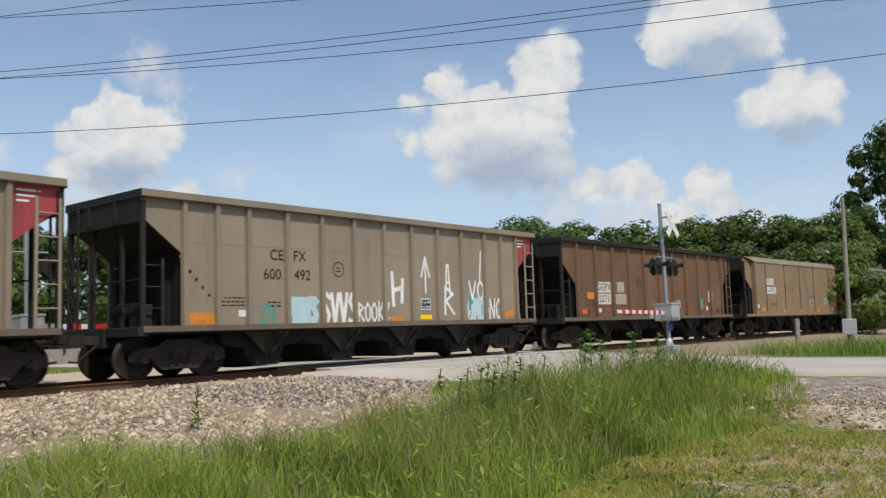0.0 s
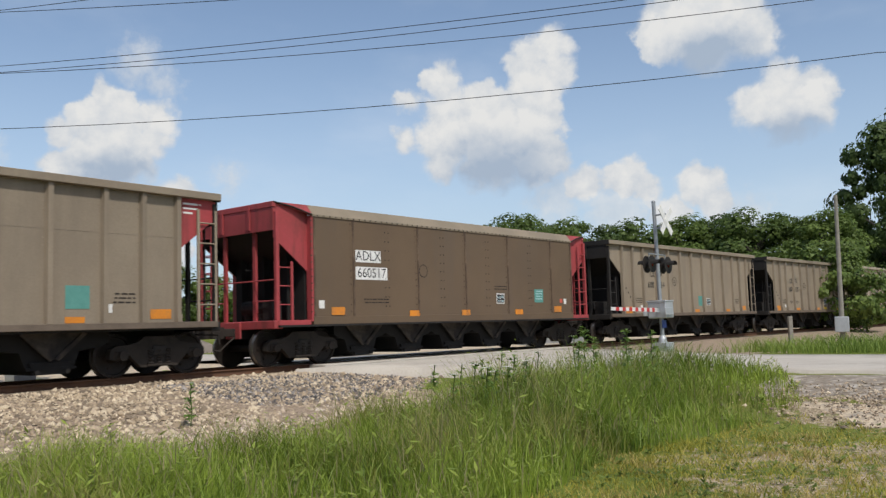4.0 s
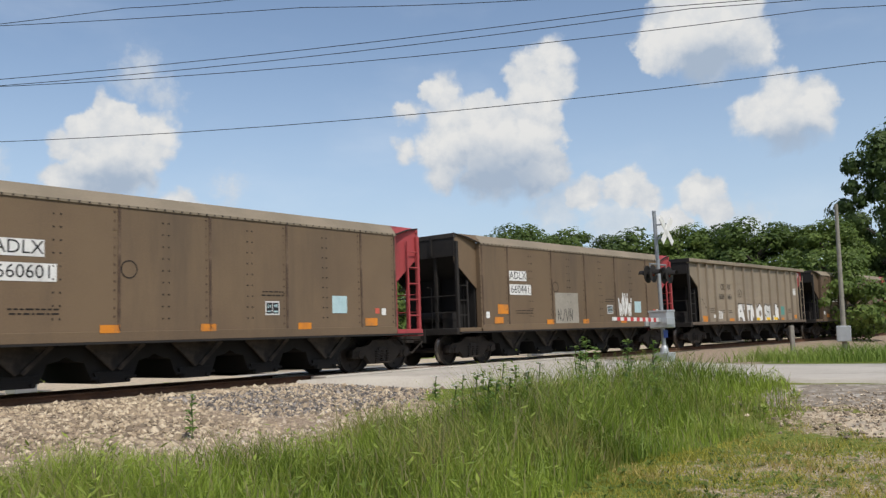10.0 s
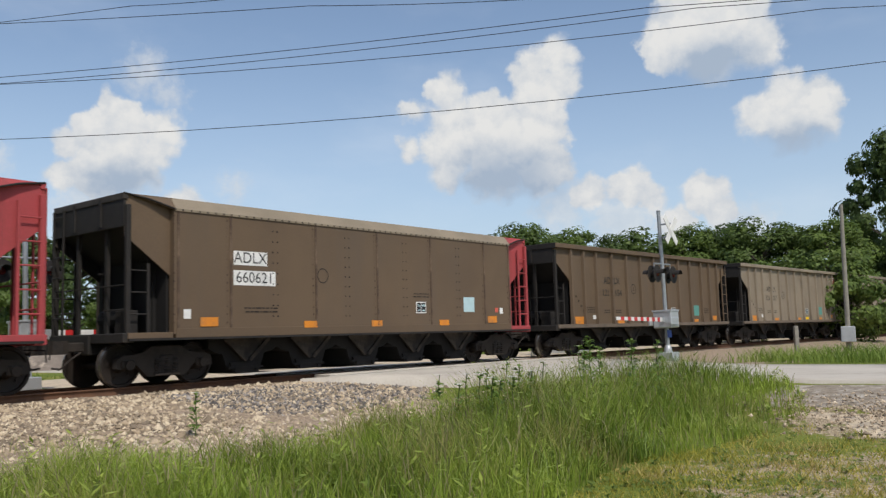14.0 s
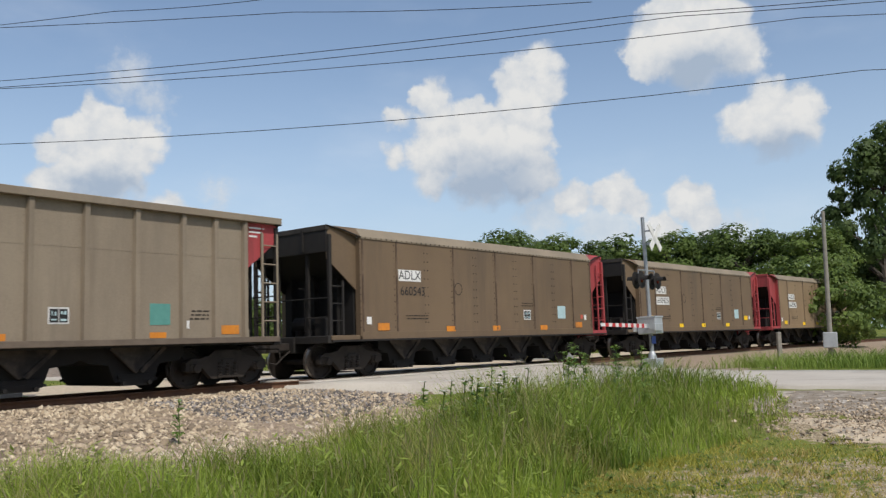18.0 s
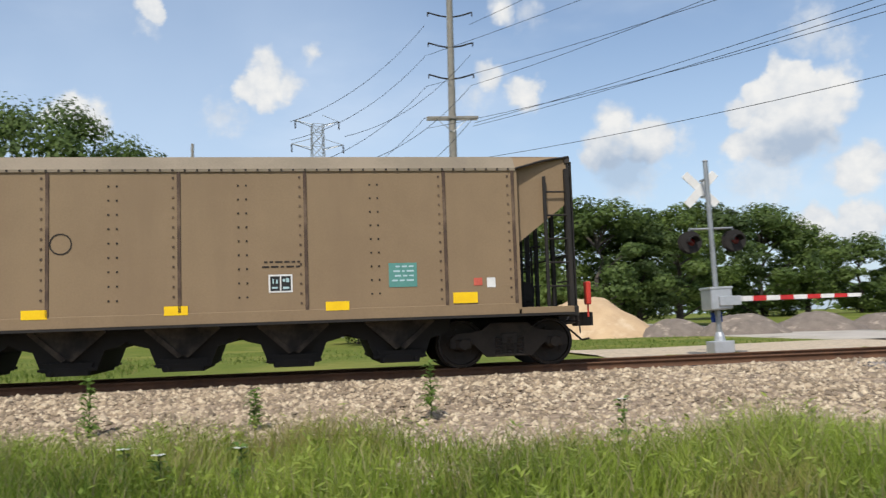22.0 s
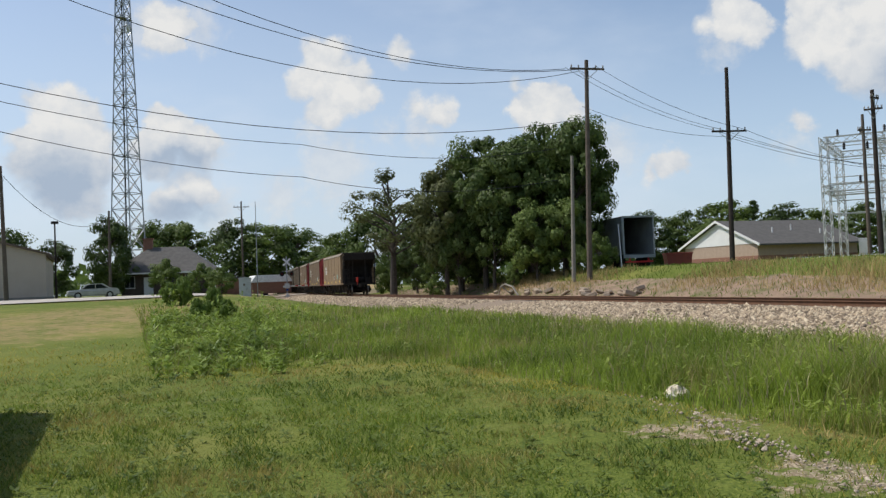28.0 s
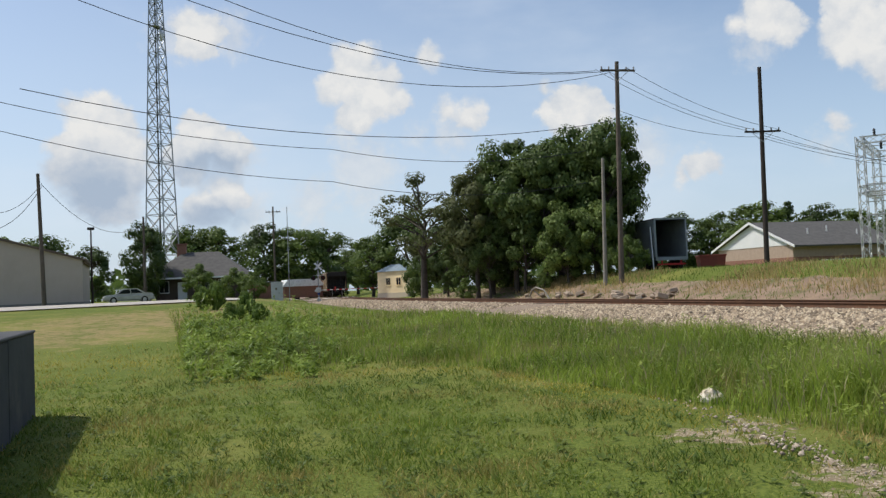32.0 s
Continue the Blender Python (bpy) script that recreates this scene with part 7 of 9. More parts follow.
def wire(points, r=0.012, label="thin black overhead cable between poles"):
    """A cable hung between points, sagging between them."""
    pts = []
    for (a, b, sag) in points:
        a, b = Vector(a), Vector(b)
        for k in range(15):
            t = k / 14
            p = a.lerp(b, t)
            p.z -= sag * 4 * t * (1 - t)
            pts.append(p)
    pts = [p for k, p in enumerate(pts) if k == 0 or (p - pts[k - 1]).length > 0.01]
    way = (pts[-1] - pts[0]).normalized()
    u = way.cross(Vector((0, 0, 1))).normalized()
    w = u.cross(way)
    n = 5
    v = [p + (u * math.cos(6.2832 * k / n) + w * math.sin(6.2832 * k / n)) * r for p in pts for k in range(n)]
    sh = Shape().add(v, [(j * n + k, j * n + (k + 1) % n, (j + 1) * n + (k + 1) % n, (j + 1) * n + k) for j in range(len(pts) - 1) for k in range(n)])
    tagged(new("cable", sh.mesh("cable", WIRE)), label, "cable", "overhead cables")


def lattice(sh, x0, x1, n, r, base, top, zb, zt):
    """Four legs and braces of a square lattice mast, width base at zb to top at zt."""
    cor = ((1, 1), (1, -1), (-1, -1), (-1, 1))
    lev = [zb + (zt - zb) * (1 - (1 - k / n) ** 1.15) for k in range(n + 1)]
    wid = [base + (top - base) * (z - zb) / (zt - zb) for z in lev]
    for k in range(n):
        for i in range(4):
            a, b = cor[i], cor[(i + 1) % 4]
            p = lambda c, j: (x0 + c[0] * wid[j] / 2, x1 + c[1] * wid[j] / 2, lev[j])
            sh.tube(p(a, k), p(a, k + 1), r * 1.5, r * 1.5, 5, False)
            sh.tube(p(a, k), p(b, k + 1), r, r, 4, False)
            sh.tube(p(b, k), p(a, k + 1), r, r, 4, False)
            sh.tube(p(a, k + 1), p(b, k + 1), r, r, 4, False)


def build_poles():
    # tall steel-grey power pole with davit arms, and its mate off to the right
    for az, d, zz in ((42.6, 75, 0), (-52.0, 50, 0)):
        x, y = at(az, d)
        p = thing("power_pole", "tall grey wooden power pole with dark davit arms", "power pole", pose(x, y, gz(x, y), 0, 0.6, az + 4), "tall power poles")
        part("shaft", Shape().tube((0, 0, -1), (0, 0, 33.5), 0.42, 0.26, 14), PALEWOOD, p)
        for z in (28.0, 25.2, 22.3, 30.8):
            for sg in (-1, 1):
                part("davit_arm", Shape().path([(0.3 * sg, 0, z), (1.0 * sg, 0, z + 0.12), (2.0 * sg, 0, z + 0.42)], 0.07, 6), BLACK, p)
                part("insulator", Shape().tube((2.0 * sg, 0, z + 0.42), (2.0 * sg, 0, z + 0.05), 0.06, 0.05, 8), DUSTY, p)
        part("crossarm", Shape().box(-2.3, -0.4, 18.6, 2.3, -0.28, 18.82, b=0.01).box(-2.3, 0.28, 18.6, 2.3, 0.4, 18.82, b=0.01), PALEWOOD, p)
        part("brace", Shape().path([(-1.4, -0.34, 18.6), (0, -0.34, 17.4), (1.4, -0.34, 18.6)], 0.03, 5), GALV, p)
    # cables from that pole over the eye's right
    ax, ay = at(42.6, 75)
    c, s = math.cos(radians(46.6)), math.sin(radians(46.6))
    for off, z, az2, el2, d2, sag in ((0.3, 15.7, -28.3, 15.3, 47, 2.2), (-2.0, 18.8, -25.3, 18.9, 47, 2.2), (2.0, 18.9, -17.7, 20.1, 44, 1.3), (2.2, 19.2, -14.5, 20.5, 43, 1.0), (-2.0, 22.6, 8.5, 21.6, 46, 0.6), (2.0, 22.6, 20.0, 20.9, 52, 0.5),
                                      (-2.0, 25.4, 14.0, 24.5, 49, 0.5), (2.0, 28.2, 20.0, 26.5, 52, 0.5)):
        bx, by = at(az2, d2)
        b = Vector((bx, by, EYE + math.tan(radians(el2)) * d2))
        a = Vector((ax + c * off, ay + s * off, z))
        e = b + (b - a) * 0.35
        wire([(a, b, sag * 0.6), (b, e, 0.15)], 0.021)
    tx, ty = at(51.6, 64)
    for off, z, z2 in ((-2.0, 22.6, 17.5), (-2.0, 25.4, 20.6), (-2.0, 28.2, 22.5), (2.0, 22.6, 17.3), (2.0, 25.4, 20.4), (-2.2, 19.8, 13.5), (2.2, 19.8, 13.2)):
        wire([((ax + c * off, ay + s * off, z), (tx + off, ty + 0.5 * off, (z2 - 1.6) * 0.745 + 1.6), 1.2)], 0.022)
    # lattice transmission tower
    x, y = at(51.6, 64)
    tw = thing("transmission_tower", "grey steel lattice transmission tower", "transmission tower", pose(x, y, gz(x, y), 0, 0, 60) @ Matrix.Scale(0.745, 4))
    sh = Shape()
    lattice(sh, 0, 0, 7, 0.035, 3.6, 1.3, 0, 15.5)
    part("leg_frame", sh, GALV, tw)
    sh = Shape()
    lattice(sh, 0, 0, 5, 0.03, 1.3, 1.1, 15.5, 21.5)
    part("mast_head", sh, GALV, tw)
    for z, w in ((16.0, 3.0), (19.0, 2.6), (21.4, 2.2)):
        for sg in (-1, 1):
            part("arm", Shape().path([(0.55 * sg, 0.5, z), (w * sg, 0, z + 0.5), (0.55 * sg, -0.5, z)], 0.04, 5).path([(0.55 * sg, 0, z + 1.1), (w * sg, 0, z + 0.5)], 0.03, 5), GALV, tw)
            part("insulator", Shape().tube((w * sg, 0, z + 0.5), (w * sg, 0, z - 0.35), 0.07, 0.07, 8), BLACK, tw)
    # three wooden poles beyond the line
    pole_thing(59.8, 70, 15.6, 0.17, PALEWOOD, ((6.6, 1.6, 20),), "pale grey wooden pole without cables on top", 0.4)
    pole_thing(58.0, 74, 10.6, 0.16, PALEWOOD, ((9.6, 1.2, 20), (6.6, 1.4, 20)), "grey wooden pole with crossarms")
    pole_thing(56.2, 68, 11.2, 0.17, PALEWOOD, ((5.9, 1.4, 10),), "pale grey wooden pole with a low crossarm", 0.8)
    for k, (a, b) in enumerate((((59.8, 70, 6.8), (75, 74, 6.2)), ((59.8, 70, 6.5), (75, 74, 5.9)), ((56.2, 68, 6.2), (59.8, 70, 6.8)), ((58, 74, 9.8), (66, 78, 8.8)))):
        (p, q, z), (p2, q2, z2) = a, b
        wire([((*at(p, q), z), (*at(p2, q2), z2), 0.3)], 0.02)
    # poles by the trees and the substation
    pole_thing(118.15, 56, 14.3, 0.19, WOOD, ((13.7, 1.15, 18),), "grey-brown utility pole with a wooden crossarm", 1.6)
    pole_thing(109.15, 60, 13.1, 0.18, DARKWOOD, ((8.8, 1.15, 18),), "dark creosoted pole with a low crossarm", 1.0)
    pole_thing(119.2, 57, 8.4, 0.15, PALEWOOD, (), "short grey pole among the trees", 1.6)
    pole_thing(101.3, 71, 10.8, 0.16, WOOD, ((9.6, 0.5, 30),), "brown wooden pole carrying switchgear")
    pole_thing(94.6, 76, 10.4, 0.17, DARKWOOD, ((9.2, 0.8, 40),), "dark wooden pole behind the bus work")
    pole_thing(90.1, 70, 9.0, 0.2, DARKWOOD, ((8.5, 0.7, 20),), "dark wooden pole in the substation yard")
    pole_thing(100.7, 68, 12.0, 0.2, DARKWOOD, ((10.6, 0.6, 0), (11.4, 0.5, 60)), "brown wooden pole carrying switchgear")
    pole_thing(154.9, 68, 9.6, 0.17, WOOD, (), "grey utility pole by the beige building", -1.5)
    pole_thing(149.1, 92, 8.6, 0.15, WOOD, (), "grey utility pole near the parked car")
    pole_thing(141.0, 140, 14.8, 0.18, WOOD, ((13.9, 1.2, 0),), "distant utility pole above the street trees")
    lp = pole_thing(152.2, 80, 6.4, 0.09, DARKWOOD, (), "dark street light pole with a lamp head", name="street_lamp", group="street lamps")
    part("lamp_head", Shape().box(-0.3, -0.2, 6.4, 0.3, 0.2, 6.62, b=0.04), BLACK, lp)
    pole_thing(140.1, 110, 12.0, 0.06, GALV, (), "thin grey antenna mast by the crossing", name="antenna_mast", group="")
    # cables along the street and to the substation
    p1 = at(118.15, 56)
    p2 = at(109.15, 60)
    top1, top2 = gz(*p1) + 13.9, gz(*p2) + 9.0
    for dx, z, (a2, d2, z2), sag in ((1.0, top1 - 0.1, (150, 40, 17.0), 1.8), (-1.0, top1 - 0.1, (152, 40, 16.6), 2.0), (0.2, top1 - 0.3, (153.5, 40, 15.0), 2.2), (0.0, top1 - 3.4, (156, 42, 11.2), 1.6)):
        wire([((p1[0] + dx * 0.6, p1[1] - dx * 0.8, z), (*at(a2, d2), z2), sag)], 0.02)
    for dx, dz in ((-1.0, 0.0), (0.4, 0.0), (1.0, 0.0), (0.0, -2.6)):
        wire([((p1[0] + dx * 0.6, p1[1] - dx * 0.8, top1 + dz), (p2[0] + dx * 0.6, p2[1] - dx * 0.8, top2 + dz * 0.2), 0.5)], 0.014)
        wire([((p2[0] + dx * 0.6, p2[1] - dx * 0.8, top2 + dz * 0.2), (*at(98, 72), 8.4 + dx * 0.2), 0.6)], 0.014)
    for z1, z2, sag in ((10.6, 12.4, 0.8), (8.4, 10.9, 0.9)):
        wire([((*at(120, 60), z1), (*at(137, 58), z1 + 0.6), sag), ((*at(137, 58), z1 + 0.6), (*at(158, 50), z2), sag * 0.6)], 0.02)
    for a, b in (((154.9, 68, 10.2), (149.1, 92, 9.2)), ((154.9, 68, 10.3), (160, 60, 9.0)), ((154.9, 68, 10.1), (160, 58, 7.0))):
        wire([((*at(a[0], a[1]), a[2]), (*at(b[0], b[1]), b[2]), 1.9)], 0.02)
    # lattice radio tower
    x, y = at(148.0, 125)
    rt = thing("radio_tower", "tall grey lattice radio tower with a dish", "radio tower", pose(x, y, gz(x, y), 0, 0, 20))
    for k in range(4):
        sh = Shape()
        z0, z1 = 14 * k, 14 * (k + 1)
        w = lambda z: 3.5 - 2.75 * min(1, z / 52)
        lattice(sh, 0, 0, (5, 6, 7, 7)[k], 0.06, w(z0), w(z1), z0, z1)
        part("tower_section", sh, GALV, rt)
    part("dish", Shape().turned(((0.15, 0), (0.9, 0.3), (1.0, 0.42), (0.9, 0.5), (0.1, 0.55)), 16, pose(0.4, 1.6, 37.0, 90, 0, 30)), SILVER, rt)
    part("feed_line", Shape().tube((0.3, 0, 0), (0.2, 0, 50), 0.08, 0.08, 6), BLACK, rt)
    part("platform", Shape().box(-0.2, 0.4, 37.9, 2.0, 1.4, 38.0), GALV, rt)


def build_far_woods():
    """The distant belt of woods that closes the horizon."""
    rnd = np.random.RandomState(31)
    n = 15000
    az, d = rnd.uniform(-75, 185, n), rnd.uniform(215, 300, n)
    top = 7.5 + 2.5 * np.sin(az * 0.7) + 1.6 * np.sin(az * 2.3 + 1) + 1.2 * np.sin(az * 5.1)
    x, y = -np.sin(np.radians(az)) * d, np.cos(np.radians(az)) * d
    c = np.stack([x, y, ground_z(x, y) + top * rnd.uniform(0, 1, n) ** 0.7], 1)
    u = rnd.normal(0, 1, (n, 3))
    u /= np.linalg.norm(u, axis=1)[:, None]
    w = np.cross(u, rnd.normal(0, 1, (n, 3)))
    w /= np.linalg.norm(w, axis=1)[:, None]
    k = rnd.uniform(0.8, 1.7, n)[:, None]
    v = np.stack([c - u * k, c + w * k * 0.7, c + u * k, c - w * k * 0.7], 1).reshape(-1, 3)
    tagged(new("far_woods", fast_mesh("far_woods", v, np.arange(n * 4).reshape(-1, 4), LEAF_A)), "distant belt of green woods on the horizon", "woods", kind="stuff")


build_trees()
build_far_woods()
build_poles()


# ---- crossing signals and cabinets ----
RED = material("red_stripe_paint", (0.55, 0.03, 0.03), None, 0.5)
DULLRED = material("dull_red_paint", (0.26, 0.06, 0.045), (0.2, 0.05, 0.04), 0.7)
BLUE = material("blue_sign_paint", (0.03, 0.07, 0.30), None, 0.5)


def crossing_signal(x, y, face, arm_way, arm_len, label, z=None, lean=-1.0, tilt=0.0):
    """Mast with crossbuck, a pair of lamps, a gate machine and a lowered striped arm. face: heading of the traffic side."""
    z = gz(x, y) if z is None else z
    g = thing("crossing_signal", label, "crossing signal", pose(x, y, z, tilt, lean, face), "crossing signals")
    part("mast", Shape().tube((0, 0, 0), (0, 0, 5.0), 0.075, 0.065, 12).tube((0, 0, 5.0), (0, 0, 5.04), 0.08, 0.05, 12), GALV, g)
    part("base", Shape().box(-0.28, -0.28, -0.2, 0.28, 0.28, 0.12, b=0.02).turned(((0.15, 0.12), (0.13, 0.25), (0.09, 0.36)), 12), SILVER, g)
    for sg in (-1, 1):
        m = pose(0.42, 0, 4.3, 0, 0, 0) @ Matrix.Rotation(radians(45 * sg), 4, "X")
        part("crossbuck_board", Shape().box(-0.012 + 0.013 * sg, -0.62, -0.115, 0.012 + 0.013 * sg, 0.62, 0.115, b=0.004), WHITE, g, "white crossbuck board", m=m)
    part("crossbuck_bracket", Shape().box(0.0, -0.03, 4.5, 0.42, 0.03, 4.55).box(0.0, -0.03, 4.05, 0.42, 0.03, 4.1), GALV, g)
    part("lamp_arm", Shape().tube((0, -0.62, 3.15), (0, 0.62, 3.15), 0.03, 0.03, 8).path([(0, -0.62, 3.15), (0, -0.62, 2.95)], 0.02).path([(0, 0.62, 3.15), (0, 0.62, 2.95)], 0.02), GALV, g)
    for sy in (-0.62, 0.62):
        for sx in (-1, 1):
            lamp = part("lamp_unit", Shape().turned(((0.30, 0.0), (0.30, 0.012)), 20, pose(0.10 * sx, sy, 2.8, 0, 90 * sx, 0)).turned(((0.12, 0), (0.13, 0.1), (0.09, 0.16)), 14, pose(0.08 * sx, sy, 2.8, 0, -90 * sx, 0)), BLACK, g)
            hood = Shape()
            for k in range(9):
                a, b = radians(10 + 20 * k - 10), radians(10 + 20 * k + 10)
                hood.add([(0.11 * sx, sy + 0.14 * math.cos(a), 2.8 + 0.14 * math.sin(a)), (0.38 * sx, sy + 0.14 * math.cos(a), 2.8 + 0.14 * math.sin(a)), (0.38 * sx, sy + 0.14 * math.cos(b), 2.8 + 0.14 * math.sin(b)), (0.11 * sx, sy + 0.14 * math.cos(b), 2.8 + 0.14 * math.sin(b))], [(0, 1, 2, 3)])
            part("hood", hood, BLACK, lamp)
            part("lens", Shape().turned(((0.105, 0), (0.08, 0.03), (0.01, 0.045)), 14, pose(0.113 * sx, sy, 2.8, 0, 90 * sx, 0)), material("red_lens", (0.10, 0.008, 0.008), None, 0.15), lamp)
    part("gate_machine", Shape().box(-0.34, -0.3, 0.95, 0.34, 0.3, 1.55, b=0.03).box(-0.36, -0.32, 1.5, 0.36, 0.32, 1.56, b=0.01), SILVER, g, "silver gate machine box")
    part("counterweight", Shape().box(-0.42, -0.5, 1.05, -0.36, 0.1, 1.3, b=0.01).box(0.36, -0.5, 1.05, 0.42, 0.1, 1.3, b=0.01), SILVER, g)
    part("sign_plate", Shape().box(0.09, -0.16, 0.62, 0.10, 0.16, 0.88), BLUE, g, "small blue sign plate")
    turn = Matrix.Translation((0, 0, 1.23)) @ Matrix.Rotation(radians(-tilt), 4, "X") @ Matrix.Rotation(radians(arm_way - face), 4, "Z") @ Matrix.Translation((0, 0, -1.23))
    n = int(arm_len / 0.42)
    arm = part("gate_arm", Shape().box(0.3, -0.02, 1.16, 0.62, 0.02, 1.3), SILVER, g, m=turn)
    for k in range(n):
        a = 0.62 + (arm_len - 0.62) * k / n
        b = 0.62 + (arm_len - 0.62) * (k + 1) / n
        h = 0.07 - 0.025 * k / n
        part("stripe", Shape().prism([(a, 1.23 - h), (b - (b - a) * 0.0, 1.23 - h), (b, 1.23 + h), (a, 1.23 + h)], -0.02, 0.02), RED if k % 2 else WHITE, arm)
    return g


def cabinet(x, y, w, d, h, turn, label, z=None):
    c = thing("signal_cabinet", label, "signal cabinet", pose(x, y, gz(x, y) if z is None else z, 0, 0, turn), "railway signal cabinets")
    part("body", Shape().box(-w / 2, -d / 2, 0.15, w / 2, d / 2, h, b=0.02), SILVER, c)
    part("roof", Shape().prism([(-w / 2 - 0.08, h), (w / 2 + 0.08, h), (w / 2, h + 0.1), (0, h + 0.16), (-w / 2, h + 0.1)], -d / 2 - 0.08, d / 2 + 0.08), SILVER, c)
    part("door", Shape().box(-w * 0.32, -d / 2 - 0.03, 0.3, w * 0.22, -d / 2, h - 0.25, b=0.008), SILVER, c)
    part("vent", Shape().box(-w * 0.15, -d / 2 - 0.045, h - 0.75, w * 0.02, -d / 2 - 0.03, h - 0.5), GREY, c)
    part("handle", Shape().tube((w * 0.16, -d / 2 - 0.07, 1.0), (w * 0.16, -d / 2 - 0.07, 1.25), 0.015, n=6), BLACK, c)
    part("footing", Shape().box(-w / 2 - 0.1, -d / 2 - 0.1, -0.3, w / 2 + 0.1, d / 2 + 0.1, 0.15, b=0.02), CONCRETE, c)
    return c


def build_crossings():
    x, y = at(-14.7, 30.5)
    crossing_signal(x, y, -40, math.degrees(math.atan2(-0.89, -0.45)), 6.3, "railway crossing signal with lowered red and white gate", 0.66)
    x, y = at(25.75, 24.2)
    h = math.degrees(on_line(-14)[2])
    crossing_signal(x, y, 140, h + 180 - 4, 4.0, "crossing signal beyond the track with striped gate arm", 0.72, 0.7, -1.0)
    x, y = at(138.2, 112)
    crossing_signal(x, y, 50, 140, 7.0, "distant crossing signal with lowered gate arm", 0.6)
    x, y = at(132.0, 124)
    crossing_signal(x, y, 230, 300, 6.0, "distant crossing signal beside the yellow house", 0.6)
    x, y = at(-7.9, 43.5)
    cabinet(x, y, 2.2, 1.6, 2.15, 15, "silver metal signal cabinet beyond the crossing", 0.4)
    x, y = at(140.9, 95)
    cabinet(x, y, 1.25, 1.0, 2.2, 140, "silver metal signal cabinet near the far crossing", 0.55)
    for az, d in ((-22.4, 41), (-6, 40)):
        x, y = at(az, d)
        p = thing("marker_post", "short pale wooden marker post in grass", "post", pose(x, y, gz(x, y)), "marker posts")
        part("shaft", Shape().box(-0.09, -0.09, -0.2, 0.09, 0.09, 1.3, b=0.02), PALEWOOD, p)
    x, y = at(-25.3, 42.5)
    p = pole_thing(-25.3, 42.5, 6.2, 0.12, PALEWOOD, (), "grey wooden pole with a pale base box", 1.0, 0.75)
    part("base_box", Shape().box(-0.3, -0.3, 0, 0.3, 0.3, 0.7, b=0.03), SILVER, p)


# ---- buildings ----
BEIGE = material("beige_wall_paint", (0.52, 0.44, 0.34), (0.47, 0.39, 0.3), 0.8, 0, 0.6, 0.05, 20, (0.38, 0.32, 0.25), 0.66, 0.1)
CREAM = material("cream_wall_paint", (0.82, 0.66, 0.40), (0.76, 0.6, 0.36), 0.8, 0, 0.6, 0.05, 20)
PINKISH = material("pale_pinkish_siding", (0.50, 0.42, 0.36), (0.45, 0.37, 0.31), 0.8, 0, 0.6, 0.05, 20)
SIDING = material("white_siding", (0.74, 0.74, 0.73), (0.68, 0.68, 0.67), 0.7, 0, 0.6, 0.04, 20)
BRICK = material("red_brown_brick", (0.28, 0.14, 0.10), (0.22, 0.11, 0.08), 0.9, 0, 3, 0.2, 30)
TANBRICK = material("tan_brick", (0.42, 0.32, 0.25), (0.36, 0.27, 0.21), 0.9, 0, 3, 0.2, 30)
SHINGLE = material("grey_roof_shingles", (0.125, 0.118, 0.11), (0.09, 0.086, 0.08), 0.95, 0, 2, 0.3, 30)
BROWNROOF = material("brown_roof_shingles", (0.16, 0.12, 0.095), (0.12, 0.09, 0.072), 0.95, 0, 2, 0.3, 30)
GLASS = material("dark_window_glass", (0.02, 0.025, 0.03), None, 0.08, 0, 1, 0.0)


def window_part(parent, x, y, z, w, h, mat=None, name="window"):
    """A framed window in the wall that faces -y."""
    fr = part(name, Shape().box(x - w / 2 - 0.06, y - 0.05, z - h / 2 - 0.06, x + w / 2 + 0.06, y + 0.02, z - h / 2).box(x - w / 2 - 0.06, y - 0.05, z + h / 2, x + w / 2 + 0.06, y + 0.02, z + h / 2 + 0.06)
              .box(x - w / 2 - 0.06, y - 0.05, z - h / 2, x - w / 2, y + 0.02, z + h / 2).box(x + w / 2, y - 0.05, z - h / 2, x + w / 2 + 0.06, y + 0.02, z + h / 2).box(x - 0.02, y - 0.04, z - h / 2, x + 0.02, y + 0.0, z + h / 2), mat or SIDING, parent)
    part("pane", Shape().box(x - w / 2, y - 0.02, z - h / 2, x + w / 2, y - 0.012, z + h / 2), GLASS, fr)
    part("sill", Shape().box(x - w / 2 - 0.1, y - 0.1, z - h / 2 - 0.1, x + w / 2 + 0.1, y, z - h / 2 - 0.06), mat or SIDING, fr)


def facing(az, d, turn=0.0, z=None):
    """A pose whose -y side looks at the eye, turned further by turn degrees."""
    x, y = at(az, d)
    return pose(x, y, gz(x, y) if z is None else z, 0, 0, az + turn)


